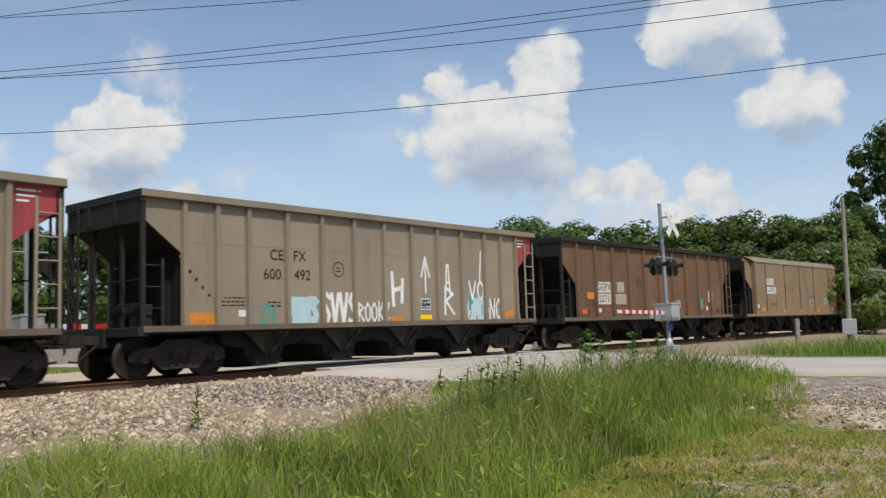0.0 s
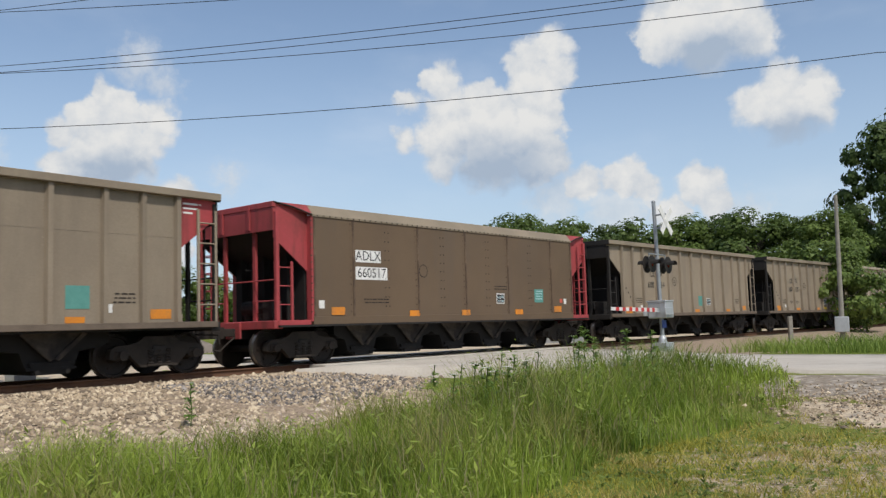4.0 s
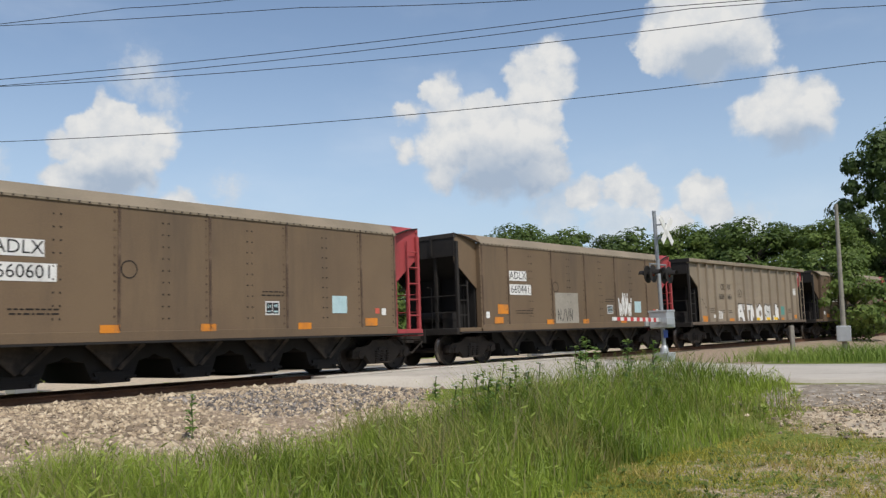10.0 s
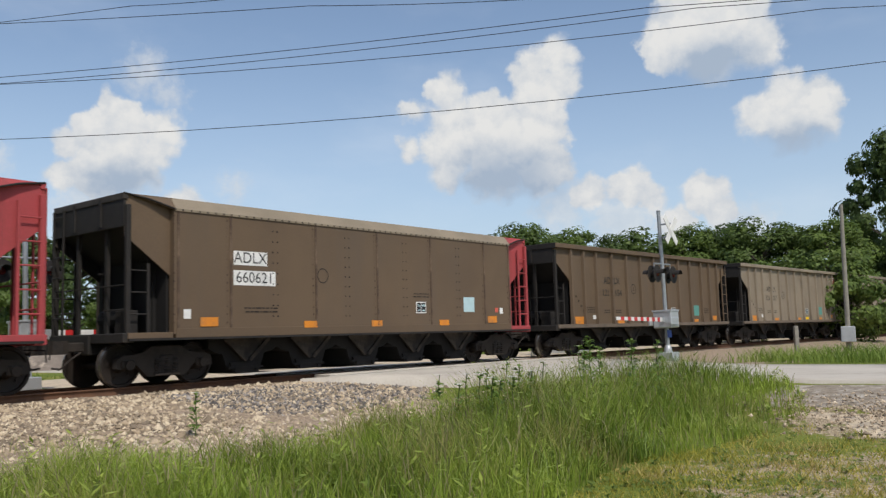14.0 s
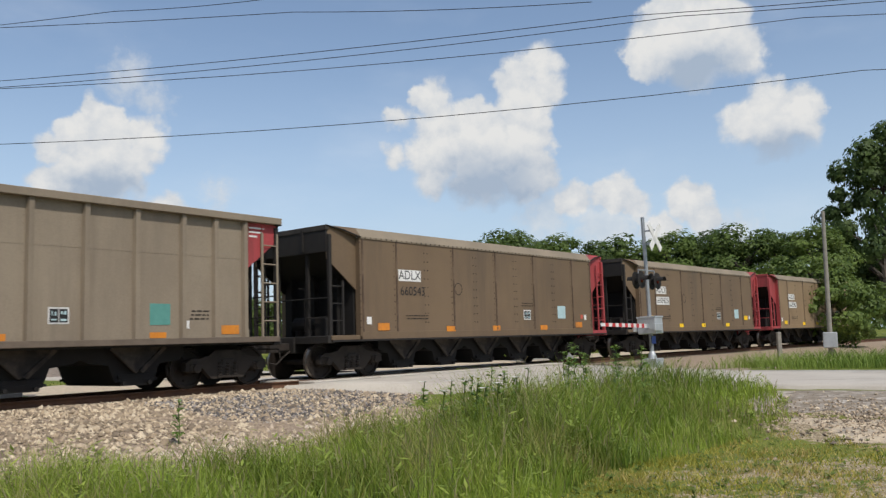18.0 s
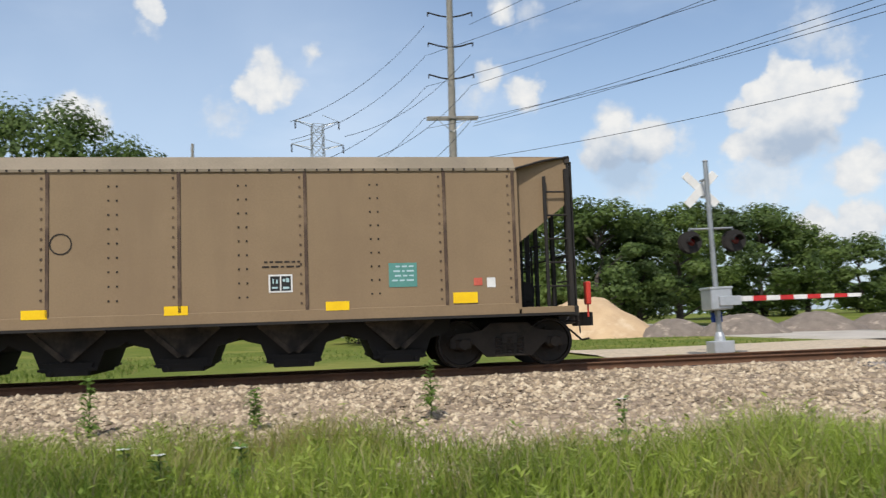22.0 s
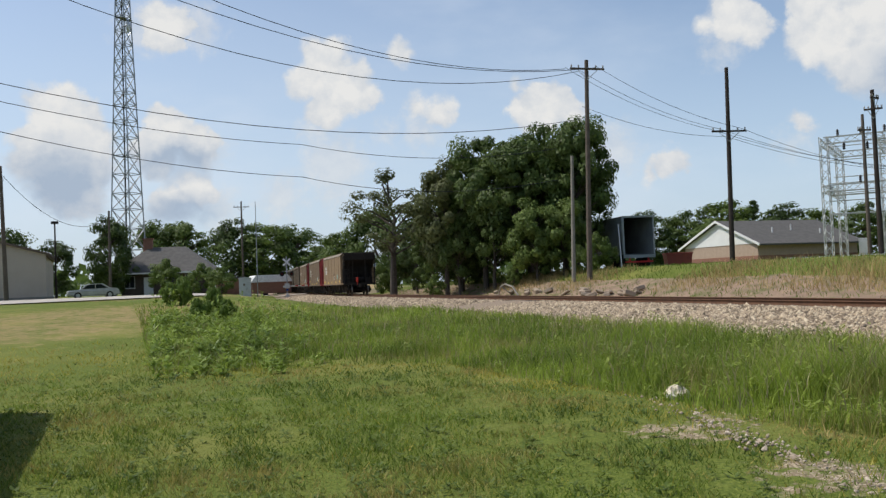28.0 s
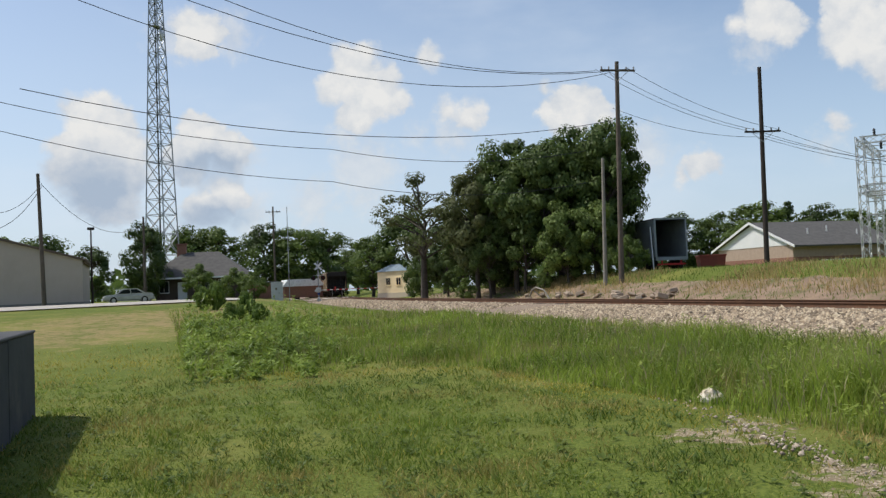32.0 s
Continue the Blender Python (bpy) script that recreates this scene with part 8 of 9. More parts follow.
def build_houses():
    # beige metal shed by the substation
    b = thing("metal_shed", "beige corrugated metal shed with white roller door", "shed", facing(76.9, 86, -4, 1.45))
    part("wall", Shape().prism([(-5.0, 0), (5.0, 0), (5.0, 3.75), (0, 4.1), (-5.0, 3.75)], -3.5, 3.5), BEIGE, b)
    part("roof", Shape().prism([(-5.15, 3.74), (0, 4.12), (5.15, 3.74), (5.15, 3.84), (0, 4.24), (-5.15, 3.84)], -3.6, 3.6), SIDING, b)
    for k in range(40):
        part("rib", once("shed_rib", lambda: Shape().prism([(-0.04, -3.5), (-0.02, -3.535), (0.02, -3.535), (0.04, -3.5)], 0.05, 3.72, "z").mesh("rib", BEIGE)), None, b, m=pose(-4.9 + k * 0.25, 0, 0)) if not -4.0 < -4.9 + k * 0.25 < -1.2 else None
    d = part("roller_door", Shape().box(-3.9, -3.54, 0.05, -1.3, -3.5, 2.75), SIDING, b)
    for k in range(9):
        part("slat", once("door_slat", lambda: Shape().box(-3.88, -3.56, 0, -1.32, -3.54, 0.26, b=0.008).mesh("slat", SIDING)), None, d, m=pose(0, 0, 0.08 + 0.295 * k))
    part("door_frame", Shape().box(-4.0, -3.56, 0, -3.9, -3.48, 2.85).box(-1.3, -3.56, 0, -1.2, -3.48, 2.85).box(-4.0, -3.56, 2.75, -1.2, -3.48, 2.88), BEIGE, b)
    part("sign", Shape().box(0.3, -3.56, 1.7, 0.75, -3.545, 1.95), RED, b, "small red notice")
    part("conduit", Shape().tube((2.4, -3.57, 0), (2.4, -3.57, 2.4), 0.03, n=6).box(2.9, -3.9, 0, 3.5, -3.5, 0.55, b=0.02), GALV, b)
    # grey-roofed house with a white gable
    x, y = at(107.6, 92)
    h = thing("house", "low brick house with white gable and grey roof", "house", pose(x, y, 1.95, 0, 0, 107 + 41))
    part("wall", Shape().box(0, 0, 0, 13, 12.0, 2.35), TANBRICK, h)
    part("brick_base", Shape().box(-0.03, -0.03, 0, 13.03, 12.03, 1.1), BRICK, h)
    part("gable", Shape().prism([(12.3, 2.35), (-0.3, 2.35), (6.0, 4.75)], -0.05, 0.05, "x"), SIDING, h, "white boarded gable")
    part("roof", Shape().prism([(-0.7, 2.1), (6.0, 4.85), (12.7, 2.1), (12.7, 2.26), (6.0, 5.05), (-0.7, 2.26)], -0.4, 13.5, "x"), SHINGLE, h)
    part("barge_board", Shape().prism([(-0.75, 2.05), (6.0, 4.83), (12.75, 2.05), (12.75, 2.3), (6.0, 5.09), (-0.75, 2.3)], -0.46, -0.4, "x"), SIDING, h)
    for k, (px, py, pz) in enumerate(((4, 2.4, 3.6), (7.0, 3.0, 3.9), (10, 2.0, 3.4))):
        part("vent_pipe", Shape().tube((px, py, pz - 0.4), (px, py, pz + 0.5), 0.07, n=8), SIDING, h)
    # open-backed box trailer
    x, y = at(114.9, 66)
    t = thing("box_trailer", "dark box trailer standing open-backed by the trees", "trailer", pose(x, y, 2.0, 0, 0, 24.9 + 24))
    white = material("grey_trailer_panel", (0.30, 0.33, 0.34), (0.2, 0.22, 0.23), 0.6, 0, 0.8, 0.04, 30)
    dark = material("dark_trailer_paint", (0.035, 0.035, 0.036), None, 0.6)
    for yy in (-1.25, 1.21):
        part("side_wall", Shape().box(-9, yy, 1.15, 0, yy + 0.04, 3.95), white, t)
    part("roof", Shape().box(-9, -1.25, 3.95, 0.02, 1.25, 4.0), dark, t)
    part("floor", Shape().box(-9, -1.25, 1.0, 0, 1.25, 1.15), dark, t)
    part("front_wall", Shape().box(-9.05, -1.25, 1.0, -9, 1.25, 4.0), dark, t)
    part("rear_frame", Shape().box(0, -1.27, 1.0, 0.06, -1.15, 4.02).box(0, 1.15, 1.0, 0.06, 1.27, 4.02).box(0, -1.27, 3.88, 0.06, 1.27, 4.02).box(0, -1.27, 0.85, 0.06, 1.27, 1.1), white, t)
    part("open_door", Shape().box(0.02, -1.3, 1.1, 0.07, -1.25, 3.9).box(-1.2, -1.32, 1.1, 0.0, -1.27, 3.9), white, t)
    for wx in (-1.0, -2.2):
        for yy in (-1.1, 0.85):
            part("wheel", Shape().tube((wx, yy, 0.5), (wx, yy + 0.25, 0.5), 0.5, n=18), BLACK, t)
    part("bumper", Shape().box(-0.1, -1.1, 0.5, 0.0, 1.1, 0.62).box(-0.1, -0.8, 0.5, -0.02, -0.7, 1.0).box(-0.1, 0.7, 0.5, -0.02, 0.8, 1.0), RED, t)
    part("prop_pole", Shape().tube((0.4, -1.6, 0), (-0.3, -1.45, 3.4), 0.05, n=6), SIDING, t, "pale leaning prop")
    rb = thing("red_bin", "red painted steel bin behind the trailer", "bin", facing(112.5, 74, 10, 2.0))
    part("body", Shape().prism([(-0.9, 0.1), (0.9, 0.1), (1.05, 1.2), (-1.05, 1.2)], -1.0, 1.0), DULLRED, rb)
    part("rim", Shape().box(-1.1, -1.05, 1.15, 1.1, 1.05, 1.28, b=0.02), DULLRED, rb)
    # small yellow building by the far crossing
    b = thing("small_building", "small cream yellow building with two dark windows", "building", facing(132.5, 112, -45, 0.75))
    part("wall", Shape().box(-2.7, -2.25, 0, 2.7, -1.0, 3.1), CREAM, b)
    part("roof", Shape().add([(-2.9, -2.45, 3.1), (2.9, -2.45, 3.1), (2.9, -0.8, 3.1), (-2.9, -0.8, 3.1), (-0.8, -1.6, 4.0), (0.8, -1.6, 4.0)], [(0, 1, 5, 4), (1, 2, 5), (2, 3, 4, 5), (3, 0, 4), (3, 2, 1, 0)]), material("blue_grey_roof", (0.18, 0.24, 0.28), None, 0.7), b)
    part("skirting", Shape().box(-2.75, -2.3, -0.3, 2.75, -0.95, 0.35), BEIGE, b)
    for wx in (-0.7, 1.2):
        window_part(b, wx, -2.25, 1.8, 0.75, 0.9, CREAM)
    # brown hip-roofed depot
    b = thing("depot_house", "brown station house with a wide grey hipped roof", "house", facing(145.4, 104, -8, 1.25))
    part("wall", Shape().box(-5.0, -3.4, 0, 4.4, 3.4, 2.9), material("dark_brown_wall", (0.10, 0.075, 0.06), None, 0.85, 0, 2, 0.2), b)
    part("roof", Shape().add([(-6.2, -4.6, 2.6), (5.6, -4.6, 2.6), (5.6, 4.6, 2.6), (-6.2, 4.6, 2.6), (-2.4, 0, 5.6), (1.6, 0, 5.6)], [(0, 1, 5, 4), (1, 2, 5), (2, 3, 4, 5), (3, 0, 4), (3, 2, 1, 0)]), SHINGLE, b)
    part("eaves", Shape().box(-6.25, -4.65, 2.45, 5.65, -4.5, 2.62).box(-6.25, 4.5, 2.45, 5.65, 4.65, 2.62), SIDING, b)
    part("chimney", Shape().box(-3.1, -0.3, 4.6, -2.1, 0.3, 6.5, b=0.03).box(-3.2, -0.4, 6.5, -2.0, 0.4, 6.65), BRICK, b)
    part("door", Shape().box(-2.6, -3.46, 0, -1.6, -3.4, 2.1), SIDING, b, "pale door")
    for wx in (-4.1, 0.2, 2.4):
        window_part(b, wx, -3.4, 1.6, 1.0, 1.2)
    for wx in (-5.8, 0, 5.2):
        part("porch_post", Shape().box(wx - 0.08, -4.5, 0, wx + 0.08, -4.34, 2.5), SIDING, b)
    # beige building by the street
    x, y = at(155.7, 75)
    b = thing("commercial_building", "pale beige low building with a sloping roofline", "building", pose(x, y, 1.38, 0, 0, 155.7 - 6))
    part("wall", Shape().prism([(-3.6, 0), (3.9, 0), (3.9, 3.6), (-3.6, 5.8)], 0, 11), PINKISH, b)
    part("roof", Shape().prism([(-3.7, 5.8), (4.2, 3.5), (4.2, 3.68), (-3.7, 6.0)], -0.25, 11.2), BROWNROOF, b)
    part("gutter", Shape().box(3.92, 0.1, 3.35, 4.1, 11, 3.52), BROWNROOF, b)
    part("low_wing", Shape().box(-12, -0.6, 0, -3.6, 9, 2.7), PINKISH, b)
    part("wing_roof", Shape().prism([(-12.3, 2.6), (-3.4, 2.6), (-3.6, 2.8), (-8.0, 4.6), (-12.3, 4.6)], -1.0, 9.2), BROWNROOF, b)
    part("downpipe", Shape().tube((-3.65, -0.7, 0), (-3.65, -0.7, 2.7), 0.05, n=6), BROWNROOF, b)
    part("plinth", Shape().box(-3.66, -0.04, -0.3, 3.95, 11, 0.25), material("grey_plinth", (0.25, 0.23, 0.21), None, 0.9), b)
    for k in range(15):
        part("siding_joint", once("joint", lambda: Shape().box(-0.012, -0.012, 0.25, 0.012, 0, 2.9).mesh("siding_joint", PINKISH)), None, b, m=pose(-3.3 + k * 0.5, 0, 0))
    # long low white building and brick shed behind the far crossing
    b = thing("low_building", "long low building with a bright white roof", "building", facing(139.2, 150, 10, 0.8))
    part("wall", Shape().box(-3.6, -2, 0, 3.0, 4, 2.0), BRICK, b)
    part("roof", Shape().prism([(-3.9, 1.9), (3.3, 1.9), (2.4, 3.1), (-3.0, 3.1)], -2.3, 4.3), material("bright_white_roof", (0.8, 0.8, 0.8), None, 0.5), b)
    b = thing("brick_shed", "low brown brick shed behind the cabinet", "shed", facing(142.3, 112, 0, 0.8))
    part("wall", Shape().box(-2.2, -1.5, 0, 2.6, 2.5, 2.2), BRICK, b)
    part("roof", Shape().box(-2.4, -1.7, 2.2, 2.8, 2.7, 2.4, b=0.02), SHINGLE, b)
    b = thing("house", "pale house with a red-brown roof among trees", "house", facing(67.3, 110, 0, 1.6))
    part("wall", Shape().box(-5, -3, 0, 5, 4, 2.4), SIDING, b)
    part("roof", Shape().prism([(-3.6, 2.3), (0.5, 4.2), (4.6, 2.3)], -5.4, 5.4, "x"), BRICK, b)
    window_part(b, -2.5, -3.0, 1.3, 1.4, 1.2)
    window_part(b, 2.0, -3.0, 1.3, 1.4, 1.2)


def build_car(az, d, turn, paint_mat, label, z, k=1.0):
    c = thing("parked_car", label, "car", facing(az, d, turn, z))
    out = [(-2.25, 0.35), (-2.28, 0.62), (-2.1, 0.78), (-1.2, 0.88), (-0.55, 1.36), (0.75, 1.40), (1.45, 0.98), (2.1, 0.92), (2.25, 0.7), (2.25, 0.38), (1.8, 0.22), (-1.8, 0.22)]
    part("body", Shape().prism([(x, z_) for x, z_ in out], -0.82, 0.82).box(-2.2, -0.88, 0.3, 2.2, 0.88, 0.8, b=0.06), paint_mat, c)
    part("side_window", Shape().prism([(-1.0, 0.92), (-0.5, 1.3), (0.1, 1.32), (0.1, 0.92)], -0.835, -0.82).prism([(0.16, 0.92), (0.16, 1.32), (0.7, 1.32), (1.25, 0.96)], -0.835, -0.82), GLASS, c)
    part("windscreen", Shape().add([(-1.15, -0.7, 0.92), (-1.15, 0.7, 0.92), (-0.6, 0.65, 1.34), (-0.6, -0.65, 1.34)], [(0, 1, 2, 3)]), GLASS, c)
    part("bumper", Shape().box(-2.34, -0.85, 0.3, -2.2, 0.85, 0.55, b=0.04), paint_mat, c)
    part("bumper", Shape().box(2.2, -0.85, 0.3, 2.34, 0.85, 0.55, b=0.04), paint_mat, c)
    for wx in (-1.4, 1.4):
        for wy in (-0.9, 0.72):
            w = part("wheel", Shape().tube((wx, wy, 0.32), (wx, wy + 0.18, 0.32), 0.32, n=18), BLACK, c)
            part("rim", Shape().tube((wx, wy - 0.01, 0.32), (wx, wy + 0.19, 0.32), 0.19, n=12), SILVER, w)
    for wy in (-0.6, 0.6):
        part("headlight", Shape().box(-2.3, wy - 0.18, 0.6, -2.2, wy + 0.18, 0.72, b=0.02), SIDING, c)


# ---- substation ----
def truss(sh, a, b, w, r, n):
    """A square lattice girder from a to b."""
    a, b = Vector(a), Vector(b)
    d = (b - a).normalized()
    up = Vector((0, 0, 1)) if abs(d.z) < 0.9 else Vector((1, 0, 0))
    u = d.cross(up).normalized() * w / 2
    v = d.cross(u).normalized() * w / 2
    cor = [u + v, u - v, -u - v, -u + v]
    for c in cor:
        sh.tube(a + c, b + c, r * 1.4, r * 1.4, 4, False)
    for k in range(n):
        p, q = a.lerp(b, k / n), a.lerp(b, (k + 1) / n)
        for i in range(4):
            c0, c1 = cor[i], cor[(i + 1) % 4]
            sh.tube(p + (c0 if k % 2 else c1), q + (c1 if k % 2 else c0), r, r, 4, False)
    return sh


def build_substation():
    base = 2.22
    GALV = material("pale_galvanised_steel", (0.50, 0.51, 0.50), (0.40, 0.41, 0.405), 0.5, 0.25, 5, 0.05, 40)
    o = Vector((*at(103.5, 72), base))
    u = (Vector((*at(94.4, 72.2), base)) - o).normalized()
    v = Vector((-u.y, u.x, 0))
    if v.dot(o) < 0:
        v = -v
    P = lambda a, b, z: o + u * a + v * b + Vector((0, 0, z))
    s = thing("lattice_structure", "galvanised lattice steel frame of the substation", "substation", group="substation steelwork")
    cols = [(0, 0, 9.4), (0.6, 9, 9.2), (7.6, 0, 10.6), (8.2, 9, 10.4), (11.8, 1, 10.2), (12.4, 9, 10.0), (4.0, 9, 9.2)]
    for a, b, h in cols:
        part("column", truss(Shape(), P(a, b, 0), P(a, b, h), 0.55, 0.028, 16), GALV, s)
    for (a, b, c, d, z) in ((0, 0, 7.6, 0, 9.1), (0, 0, 7.6, 0, 5.4), (0, 0, 0.6, 9, 9.0), (7.6, 0, 8.2, 9, 10.2), (7.6, 0, 11.8, 1, 10.2), (7.6, 0, 11.8, 1, 7.6), (0.6, 9, 8.2, 9, 9.0), (8.2, 9, 12.4, 9, 10.0), (11.8, 1, 12.4, 9, 9.8),
                            (3.8, 0, 4.2, 9, 9.1), (7.6, 0, 8.2, 9, 7.6), (11.8, 1, 12.4, 9, 7.4), (0, 0, 0.6, 9, 5.4), (7.6, 0, 11.8, 1, 5.0), (7.9, 4, 12.1, 5, 8.8), (7.9, 4, 12.1, 5, 6.2)):
        part("girder", truss(Shape(), P(a, b, z), P(c, d, z), 0.5, 0.024, 12), GALV, s)
    rnd = random.Random(4)
    for k in range(16):
        a, b = rnd.uniform(7.6, 12.2), rnd.uniform(0, 9)
        part("bus_post", Shape().tube(P(a, b, 0), P(a, b, rnd.uniform(5, 10)), 0.06, 0.06, 6), GALV, s)
    for k in range(18):
        z = rnd.uniform(3.2, 9.8)
        b = rnd.uniform(0, 9)
        part("bus_bar", Shape().tube(P(7.2, b, z), P(13.0, b + 0.4, z), 0.045, 0.045, 6), GALV, s)
    for k in range(12):
        z = rnd.uniform(3.2, 9.2)
        b = rnd.uniform(0, 9)
        part("bus_bar", Shape().tube(P(0.2, b, z), P(7.6, b + 0.4, z), 0.04, 0.04, 6), GALV, s)
    ins = once("bushing", lambda: Shape().turned(((0.07, 0), (0.12, 0.08), (0.07, 0.16), (0.12, 0.24), (0.07, 0.32), (0.12, 0.40), (0.05, 0.55)), 8).mesh("bushing", material("dark_porcelain", (0.03, 0.032, 0.036), None, 0.3)))
    # crowded bus work in the tall bay: layers of pipes, droppers and insulators
    for z in (4.4, 5.5, 6.6, 7.7, 8.7):
        for k in range(8):
            b = 0.5 + 1.1 * k + rnd.uniform(-0.2, 0.2)
            part("bus_bar", Shape().tube(P(7.5, b, z), P(12.5 + rnd.uniform(0, 1.4), b + 0.1, z + rnd.uniform(-0.1, 0.1)), 0.045, 0.045, 5), GALV, s)
        for k in range(5):
            a = 7.9 + 1.0 * k
            part("bus_bar", Shape().tube(P(a, 0.2, z + 0.2), P(a + 0.4, 9.0, z + 0.2), 0.04, 0.04, 5), GALV, s)
        for k in range(12):
            a, b = rnd.uniform(7.6, 12.6), rnd.uniform(0, 8)
            part("bushing", ins, None, s, m=Matrix.Translation(P(a, b, z + 0.22)))
    for k in range(26):
        a, b, z = rnd.uniform(7.6, 12.6), rnd.uniform(0, 8.5), rnd.uniform(4.5, 7.5)
        part("dropper", Shape().tube(P(a, b, z), P(a + rnd.uniform(-0.3, 0.3), b, z + rnd.uniform(1.0, 2.2)), 0.03, 0.03, 5), GALV, s)
    for k in range(9):
        part("bushing", ins, None, s, m=Matrix.Translation(P(7.8 + k * 0.5, 0.6 + 0.1 * k, 10.45)))
    for a, b, z in ((1.0, 0, 9.35), (2.6, 0, 9.35), (4.2, 0, 9.35), (5.6, 0, 9.35), (2.4, 0, 5.7), (4.4, 0, 5.7), (6.0, 0, 5.7), (1.4, 0, 8.3), (3.0, 0, 8.2), (5.0, 0, 8.3), (6.4, 0, 7.2)):
        part("bushing", ins, None, s, m=Matrix.Translation(P(a, b, z)))
    # second gantry with spires
    o2 = Vector((*at(85.9, 90), base))
    u2 = (Vector((*at(79.7, 90), base)) - o2).normalized()
    v2 = Vector((-u2.y, u2.x, 0))
    if v2.dot(o2) < 0:
        v2 = -v2
    Q = lambda a, b, z: o2 + u2 * a + v2 * b + Vector((0, 0, z))
    g = thing("gantry", "tall galvanised gantry with lightning spires", "substation", group="substation steelwork")
    for a, b in ((0, 0), (0.9, 2.5), (9.8, 0), (9.8, 2.5)):
        part("column", truss(Shape(), Q(a, b, 0), Q(a, b, 10.4), 0.7, 0.03, 14), GALV, g)
        part("spire", Shape().tube(Q(a, b, 10.4), Q(a, b, 14.2), 0.09, 0.02, 6), GALV, g)
    for z in (10.0, 8.6):
        part("girder", truss(Shape(), Q(0, 0, z), Q(9.8, 0, z), 0.7, 0.03, 14), GALV, g)
    for z in (4.9, 3.9, 2.8):
        part("girder", truss(Shape(), Q(0.4, 1.2, z), Q(9.4, 1.2, z), 0.45, 0.028, 12), GALV, g)
    for k in range(10):
        a = 0.8 + k * 0.9
        part("bus_post", Shape().tube(Q(a, 1.0, 0), Q(a, 1.0, rnd.uniform(3.5, 5.6)), 0.06, 0.06, 6), GALV, g)
        part("bushing", ins, None, g, m=Matrix.Translation(Q(a, 1.0, 5.3)))
    for k in range(4):
        part("bushing", ins, None, g, m=Matrix.Translation(Q(0.2 + 0.4 * k, 0, 10.4)))
    # middle yard: posts with crossarms
    m_ = thing("bus_supports", "rows of galvanised bus supports in the yard", "substation", group="substation steelwork")
    for az, d, h in ((93.0, 76, 8.6), (92.0, 80, 9.2), (91.0, 76, 6.8), (89.0, 78, 7.2), (90.4, 84, 9.4), (88.0, 82, 6.2), (87.2, 76, 5.4), (92.6, 72, 6.4)):
        x, y = at(az, d)
        part("bus_post", Shape().tube((x, y, base - 0.2), (x, y, base + h), 0.10, 0.07, 8), GALV, m_)
        part("arm", Shape().tube((x, y - 1.4, base + h - 0.4), (x, y + 1.4, base + h - 0.4), 0.06, 0.06, 6), GALV, m_)
        for q in (-1.2, 0, 1.2):
            part("bushing", ins, None, m_, m=pose(x, y + q, base + h - 0.35))
    for k in range(7):
        z = 4.2 + 0.8 * k
        part("bus_bar", Shape().path([(*at(94.0, 76), base + z), (*at(86.4, 84), base + z * 0.8)], 0.04, 6), GALV, m_)
    # transformers and switch cabinets
    pw = material("pale_grey_enamel", (0.62, 0.62, 0.59), (0.52, 0.52, 0.49), 0.5, 0, 1, 0.03)
    for az, d, w, h, fins in ((97.4, 71, 1.3, 2.0, True), (95.7, 71, 1.3, 2.0, True), (99.0, 72, 1.3, 1.6, False), (91.2, 72, 1.1, 2.1, False), (94.2, 72, 0.9, 1.3, False), (101.6, 73, 0.7, 1.5, False), (86.8, 84, 2.4, 2.6, True), (84.2, 88, 2.2, 2.4, True), (82.0, 88, 1.6, 2.0, False), (98.4, 76, 1.2, 1.6, False)):
        t = thing("transformer", "pale grey transformer tank with bushings" if fins else "pale grey switchgear cabinet in the yard", "transformer", facing(az, d, 0, base), "substation equipment")
        part("tank", Shape().turned(((w * 0.44, 0.2), (w * 0.5, 0.3), (w * 0.5, h - 0.2), (w * 0.42, h - 0.05), (w * 0.2, h)), 16) if fins else Shape().box(-w / 2, -0.6, 0.2, w / 2, 0.6, h, b=0.04), pw, t)
        part("plinth", Shape().box(-w / 2 - 0.2, -0.8, -0.3, w / 2 + 0.2, 0.8, 0.2, b=0.02), CONCRETE, t)
        if fins:
            for k in range(9):
                q = radians(200 + 17.5 * k)
                part("fin", Shape().box(w * 0.48, -0.02, 0.4, w * 0.48 + 0.16, 0.02, h - 0.45), pw, t, m=Matrix.Rotation(q, 4, "Z"))
            for k in (-1, 0, 1):
                part("bushing", ins, None, t, m=pose(k * w * 0.3, 0, h))
        else:
            part("door", Shape().box(-w / 2 + 0.1, -0.63, 0.35, w / 2 - 0.1, -0.6, h - 0.2, b=0.01), pw, t)
    # kerb and fence of the yard
    kerb = Shape()
    pts = [at(a, 67.5) for a in np.arange(82, 106.5, 1.0)]
    for a, b in zip(pts[:-1], pts[1:]):
        mid = ((a[0] + b[0]) / 2, (a[1] + b[1]) / 2)
        kerb.box(-0.62, -0.15, -0.3, 0.62, 0.15, 0.30, at=pose(*mid, base - 0.12, 0, 0, math.degrees(math.atan2(b[1] - a[1], b[0] - a[0]))))
    tagged(new("yard_kerb", kerb.mesh("yard_kerb", SIDING)), "long white concrete kerb of the yard", "kerb", kind="structure")
    f = thing("yard_fence", "grey chain-link yard fence beside the shed", "fence")
    for k in range(9):
        x, y = at(73.6 - k * 0.55, 84)
        part("post", Shape().tube((x, y, 1.0), (x, y, 3.6), 0.05, 0.05, 6), GALV, f)
    a, b = at(73.6, 84), at(69.2, 84)
    for z in (1.9, 2.5, 3.1, 3.55):
        part("rail", Shape().tube((*a, z), (*b, z), 0.025, 0.025, 5), GALV, f)


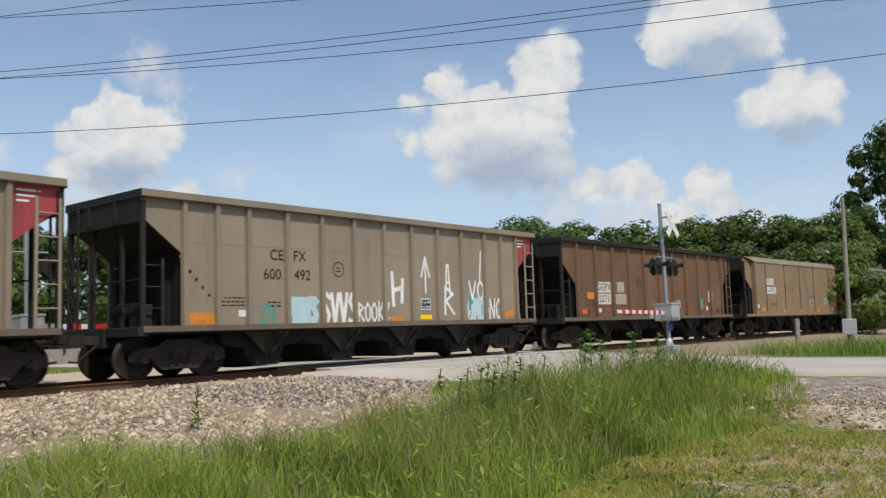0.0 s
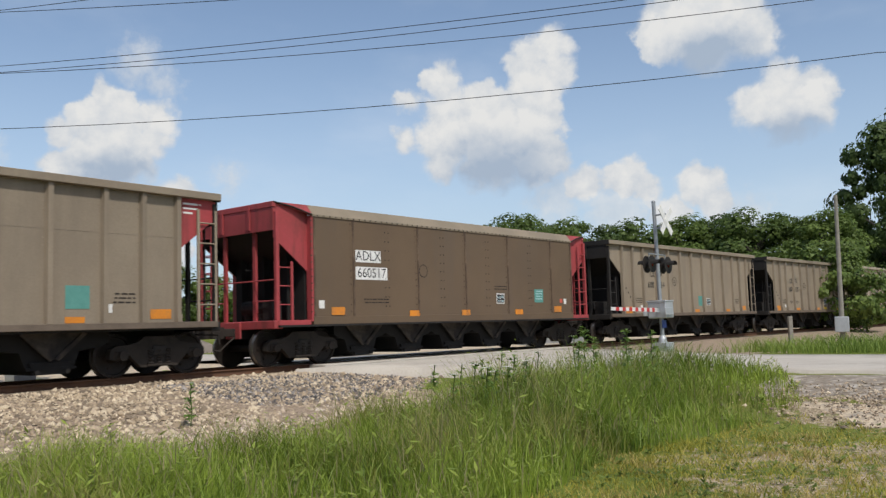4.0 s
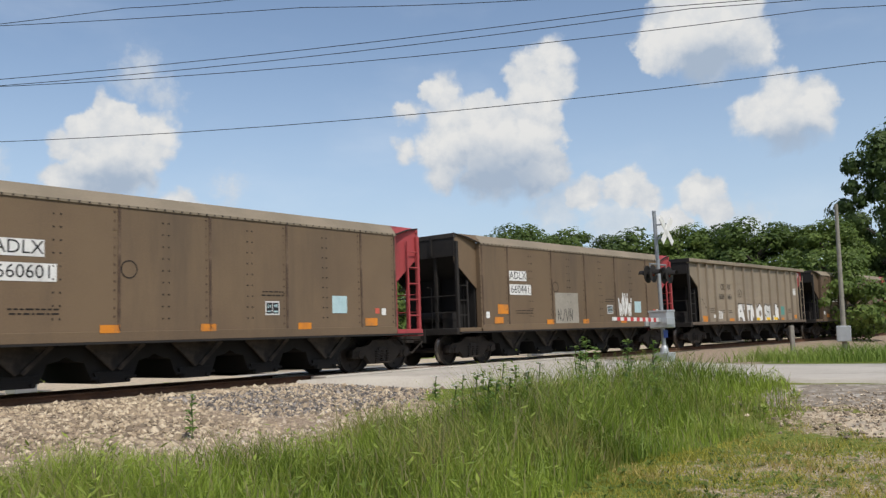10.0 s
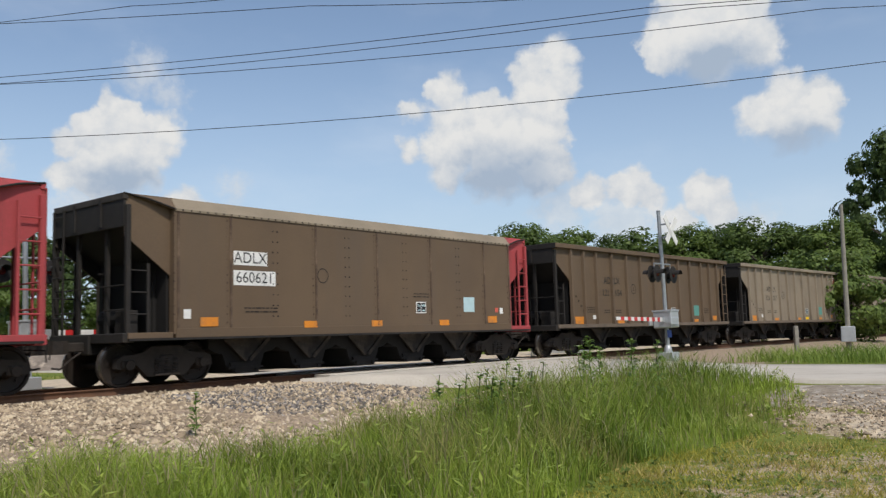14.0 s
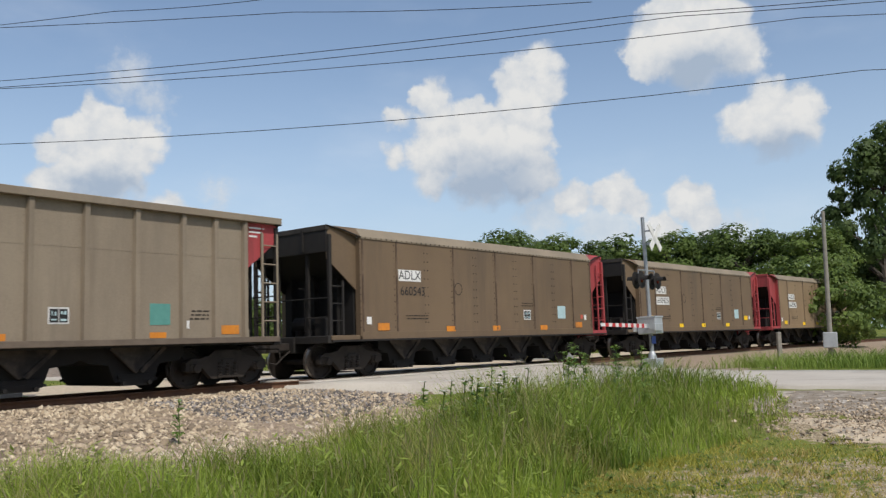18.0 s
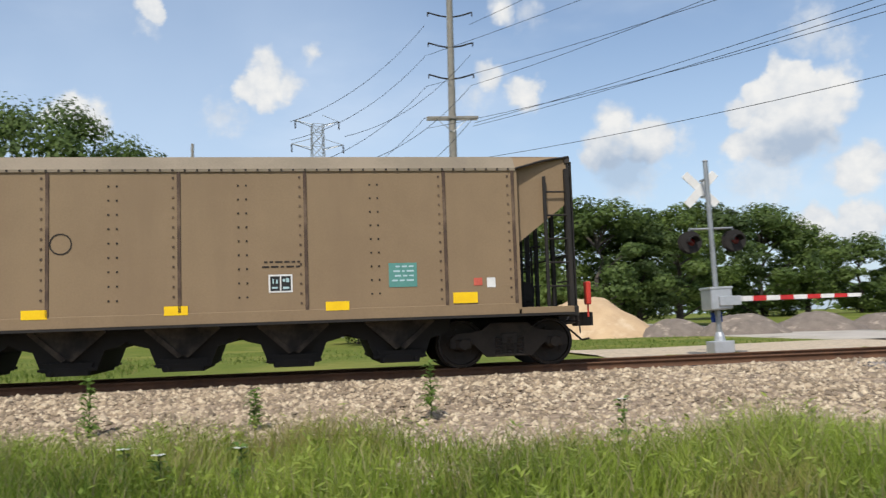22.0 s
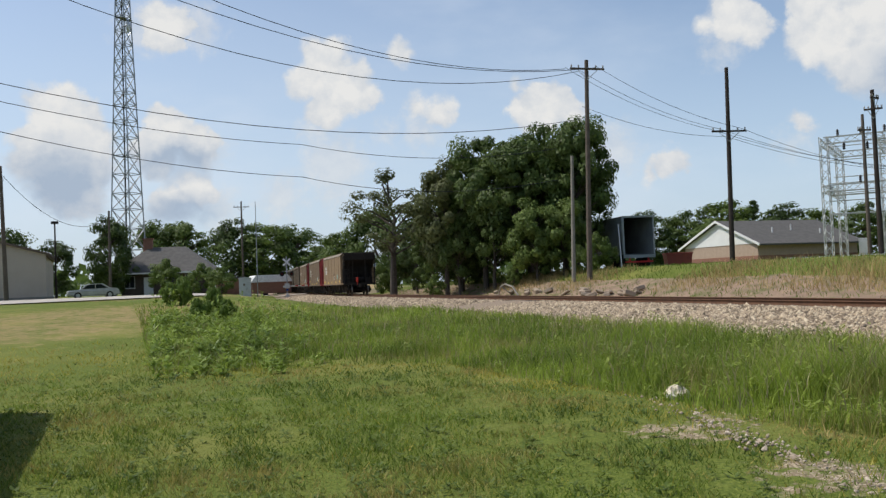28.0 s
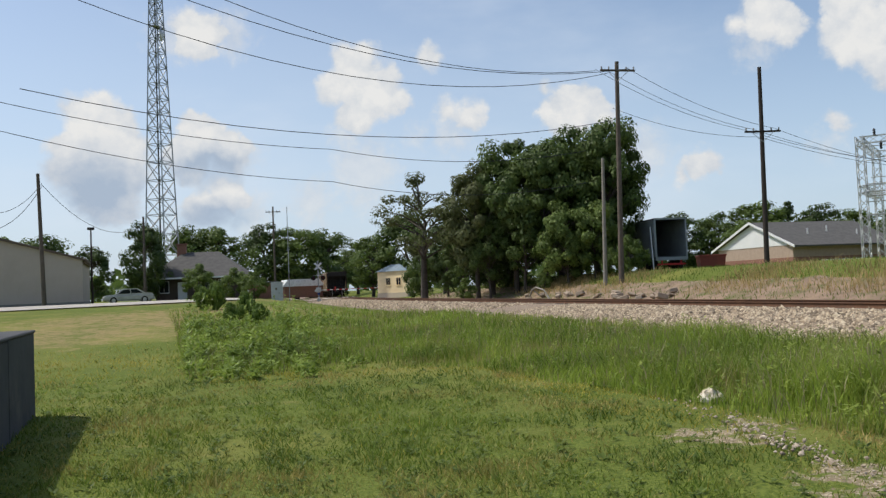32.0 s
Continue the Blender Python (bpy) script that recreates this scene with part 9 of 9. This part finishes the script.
def mound(name, az, d, w, h, mat, label, seed, squash=0.8):
    n, m = 40, 12
    x0, y0 = at(az, d)
    v = []
    for j in range(m + 1):
        t = j / m
        for k in range(n):
            a = k * 2 * math.pi / n
            r = w / 2 * t * (1 + 0.16 * noise.noise((math.cos(a) * 1.5, math.sin(a) * 1.5, seed)))
            x, y = x0 + r * math.cos(a), y0 + r * math.sin(a) * squash
            z = h * (1 - t) ** 0.85 * (1 - 0.25 * (1 - t) ** 4) + 0.12 * h * noise.noise((x * 0.9, y * 0.9, seed)) * (1 - t) + 0.05 * noise.noise((x * 3, y * 3, seed))
            v.append((x, y, gz(x, y) + z - 0.05))
    f = [(j * n + k, j * n + (k + 1) % n, (j + 1) * n + (k + 1) % n, (j + 1) * n + k) for j in range(m) for k in range(n)]
    tagged(new(name, fast_mesh(name, np.array(v), np.array(f), mat, smooth=True)), label, "heap")


def build_bank():
    """The raw earth cutting beyond the line, with straw-dry grass and rubble on it."""
    soil = material("raw_earth", (0.30, 0.21, 0.14), (0.20, 0.14, 0.095), 0.95, 0, 1.2, 0.5, 20, (0.13, 0.13, 0.045), 0.57, 0.1)
    rows = []
    for s in np.arange(14, 98, 1.0):
        row = []
        for k in range(8):
            d = -3.9 - 0.75 * k - 0.5 * noise.noise((s * 0.3, k, 1.0))
            x, y, _ = on_line(s, d)
            row.append((x, y, gz(x, y) + 0.05 + 0.08 * noise.noise((x, y, 0)) - (0.14 if k in (0, 7) else 0)))
        rows.append(row)
    tagged(new("earth_bank", strip("earth_bank", rows, soil)), "raw brown earth bank beside the track", "bank", kind="structure")
    rnd = np.random.RandomState(12)
    n = 16000
    s, d = rnd.uniform(14, 80, n), -6.2 - 5.0 * rnd.beta(1.4, 1.4, n)
    keep = (np.sin(s * 0.55) + np.sin(s * 0.23 + 1) + rnd.uniform(-1, 1, n)) > 0.4
    s, d = s[keep], d[keep]
    x, y, h = (np.interp(s, LINE_S, a) for a in (LINE_X, LINE_Y, LINE_H))
    x, y = x - np.sin(h) * d, y + np.cos(h) * d
    v, f = blades(x, y, ground_z(x, y), 0.25 + 0.35 * rnd.uniform(0, 1, len(x)), np.full(len(x), 0.03), 0.7, 9, 2)
    tagged(new("straw_grass", fast_mesh("straw_grass", v, f, leaf_material("straw_blades", (0.30, 0.22, 0.09), (0.52, 0.40, 0.18)))), "straw-yellow dry grass on the bank", "grass", kind="stuff")
    conc = material("broken_concrete", (0.36, 0.29, 0.215), (0.26, 0.2, 0.145), 0.9, 0, 4, 0.4)
    rr = random.Random(3)
    for k in range(22):
        s = rr.gauss(43, 2.0) if k < 14 else rr.uniform(48, 60)
        x, y, _ = on_line(s, rr.uniform(-6.4, -4.8))
        a, b, c = rr.uniform(0.12, 0.32), rr.uniform(0.1, 0.25), rr.uniform(0.06, 0.14)
        ob = tagged(new("rubble_block", Shape().box(-a, -b, -c, a, b, c, b=0.04).mesh("rubble_block", conc)), "broken concrete block lying on the earth bank", "rubble", "rubble blocks on the bank")
        ob.matrix_basis = pose(x, y, gz(x, y) + c * 0.9 + 0.1, rr.uniform(-25, 25), rr.uniform(-25, 25), rr.uniform(0, 360))
    br = Shape()
    x, y, _ = on_line(57, -5.2)
    z = gz(x, y)
    tagged(new("fallen_branch", br.path([(x, y, z + 0.1), (x + 0.6, y + 0.7, z + 0.75), (x + 1.3, y + 1.5, z + 0.9), (x + 2.0, y + 2.6, z + 0.7), (x + 2.3, y + 3.2, z + 0.1)], 0.06).path([(x + 0.6, y + 0.7, z + 0.75), (x + 0.3, y + 1.3, z + 0.2)], 0.04).mesh("fallen_branch", PALEWOOD)), "bleached bare branch fallen on the bank", "branch")


build_crossings()
build_houses()
build_car(150.1, 88, 4, material("silver_car_paint", (0.5, 0.51, 0.52), None, 0.3, 0.6, 1, 0.0), "silver saloon car parked by the street", 1.3)
build_substation()
SAND = material("tan_sand", (0.52, 0.37, 0.22), (0.42, 0.29, 0.17), 0.95, 0, 1.0, 0.4, 20, (0.6, 0.47, 0.32), 0.6, 0.12)
HEAP = material("grey_brown_rubble", (0.20, 0.165, 0.135), (0.14, 0.115, 0.095), 0.95, 0, 2.0, 0.6, 20, (0.4, 0.33, 0.26), 0.62, 0.1)
mound("sand_mound", 34.2, 50, 9.2, 3.0, SAND, "large smooth heap of tan sand by the trees", 1.0)
for _i, (_az, _d, _w, _h) in enumerate(((28.6, 48, 4.4, 1.3), (24.4, 47, 5.2, 1.5), (20.2, 50, 5.4, 1.4), (16.4, 52, 5.0, 1.2), (12.5, 54, 3.0, 0.9))):
    mound("earth_mound", _az, _d, _w, _h, HEAP, "low heap of grey-brown rubble beyond the track", 2.0 + _i)
build_bank()


def motions():
    for k, car in enumerate(CARS):
        walk(car, [(t, car_pose(k, t)) for t in range(33)])
    # wheels roll while their car passes near the eye
    for car, wheel, dx in WHEELSETS:
        k = CARS.index(car)
        near = [n for n in range(961) if abs(train_at(n / FPS) + k * CAR_PITCH + HALF) < 30]
        if not near:
            continue
        rows = []
        for n in near:
            rows.append((n / FPS, pose(dx, 0, 0.457, 0, math.degrees(train_at(n / FPS) / 0.457) % 360, 0)))
        if near[0] > 0:
            rows.insert(0, (0.0, rows[0][1]))
        if near[-1] < 960:
            rows.append((32.0, rows[-1][1]))
        walk(wheel, rows)


motions()
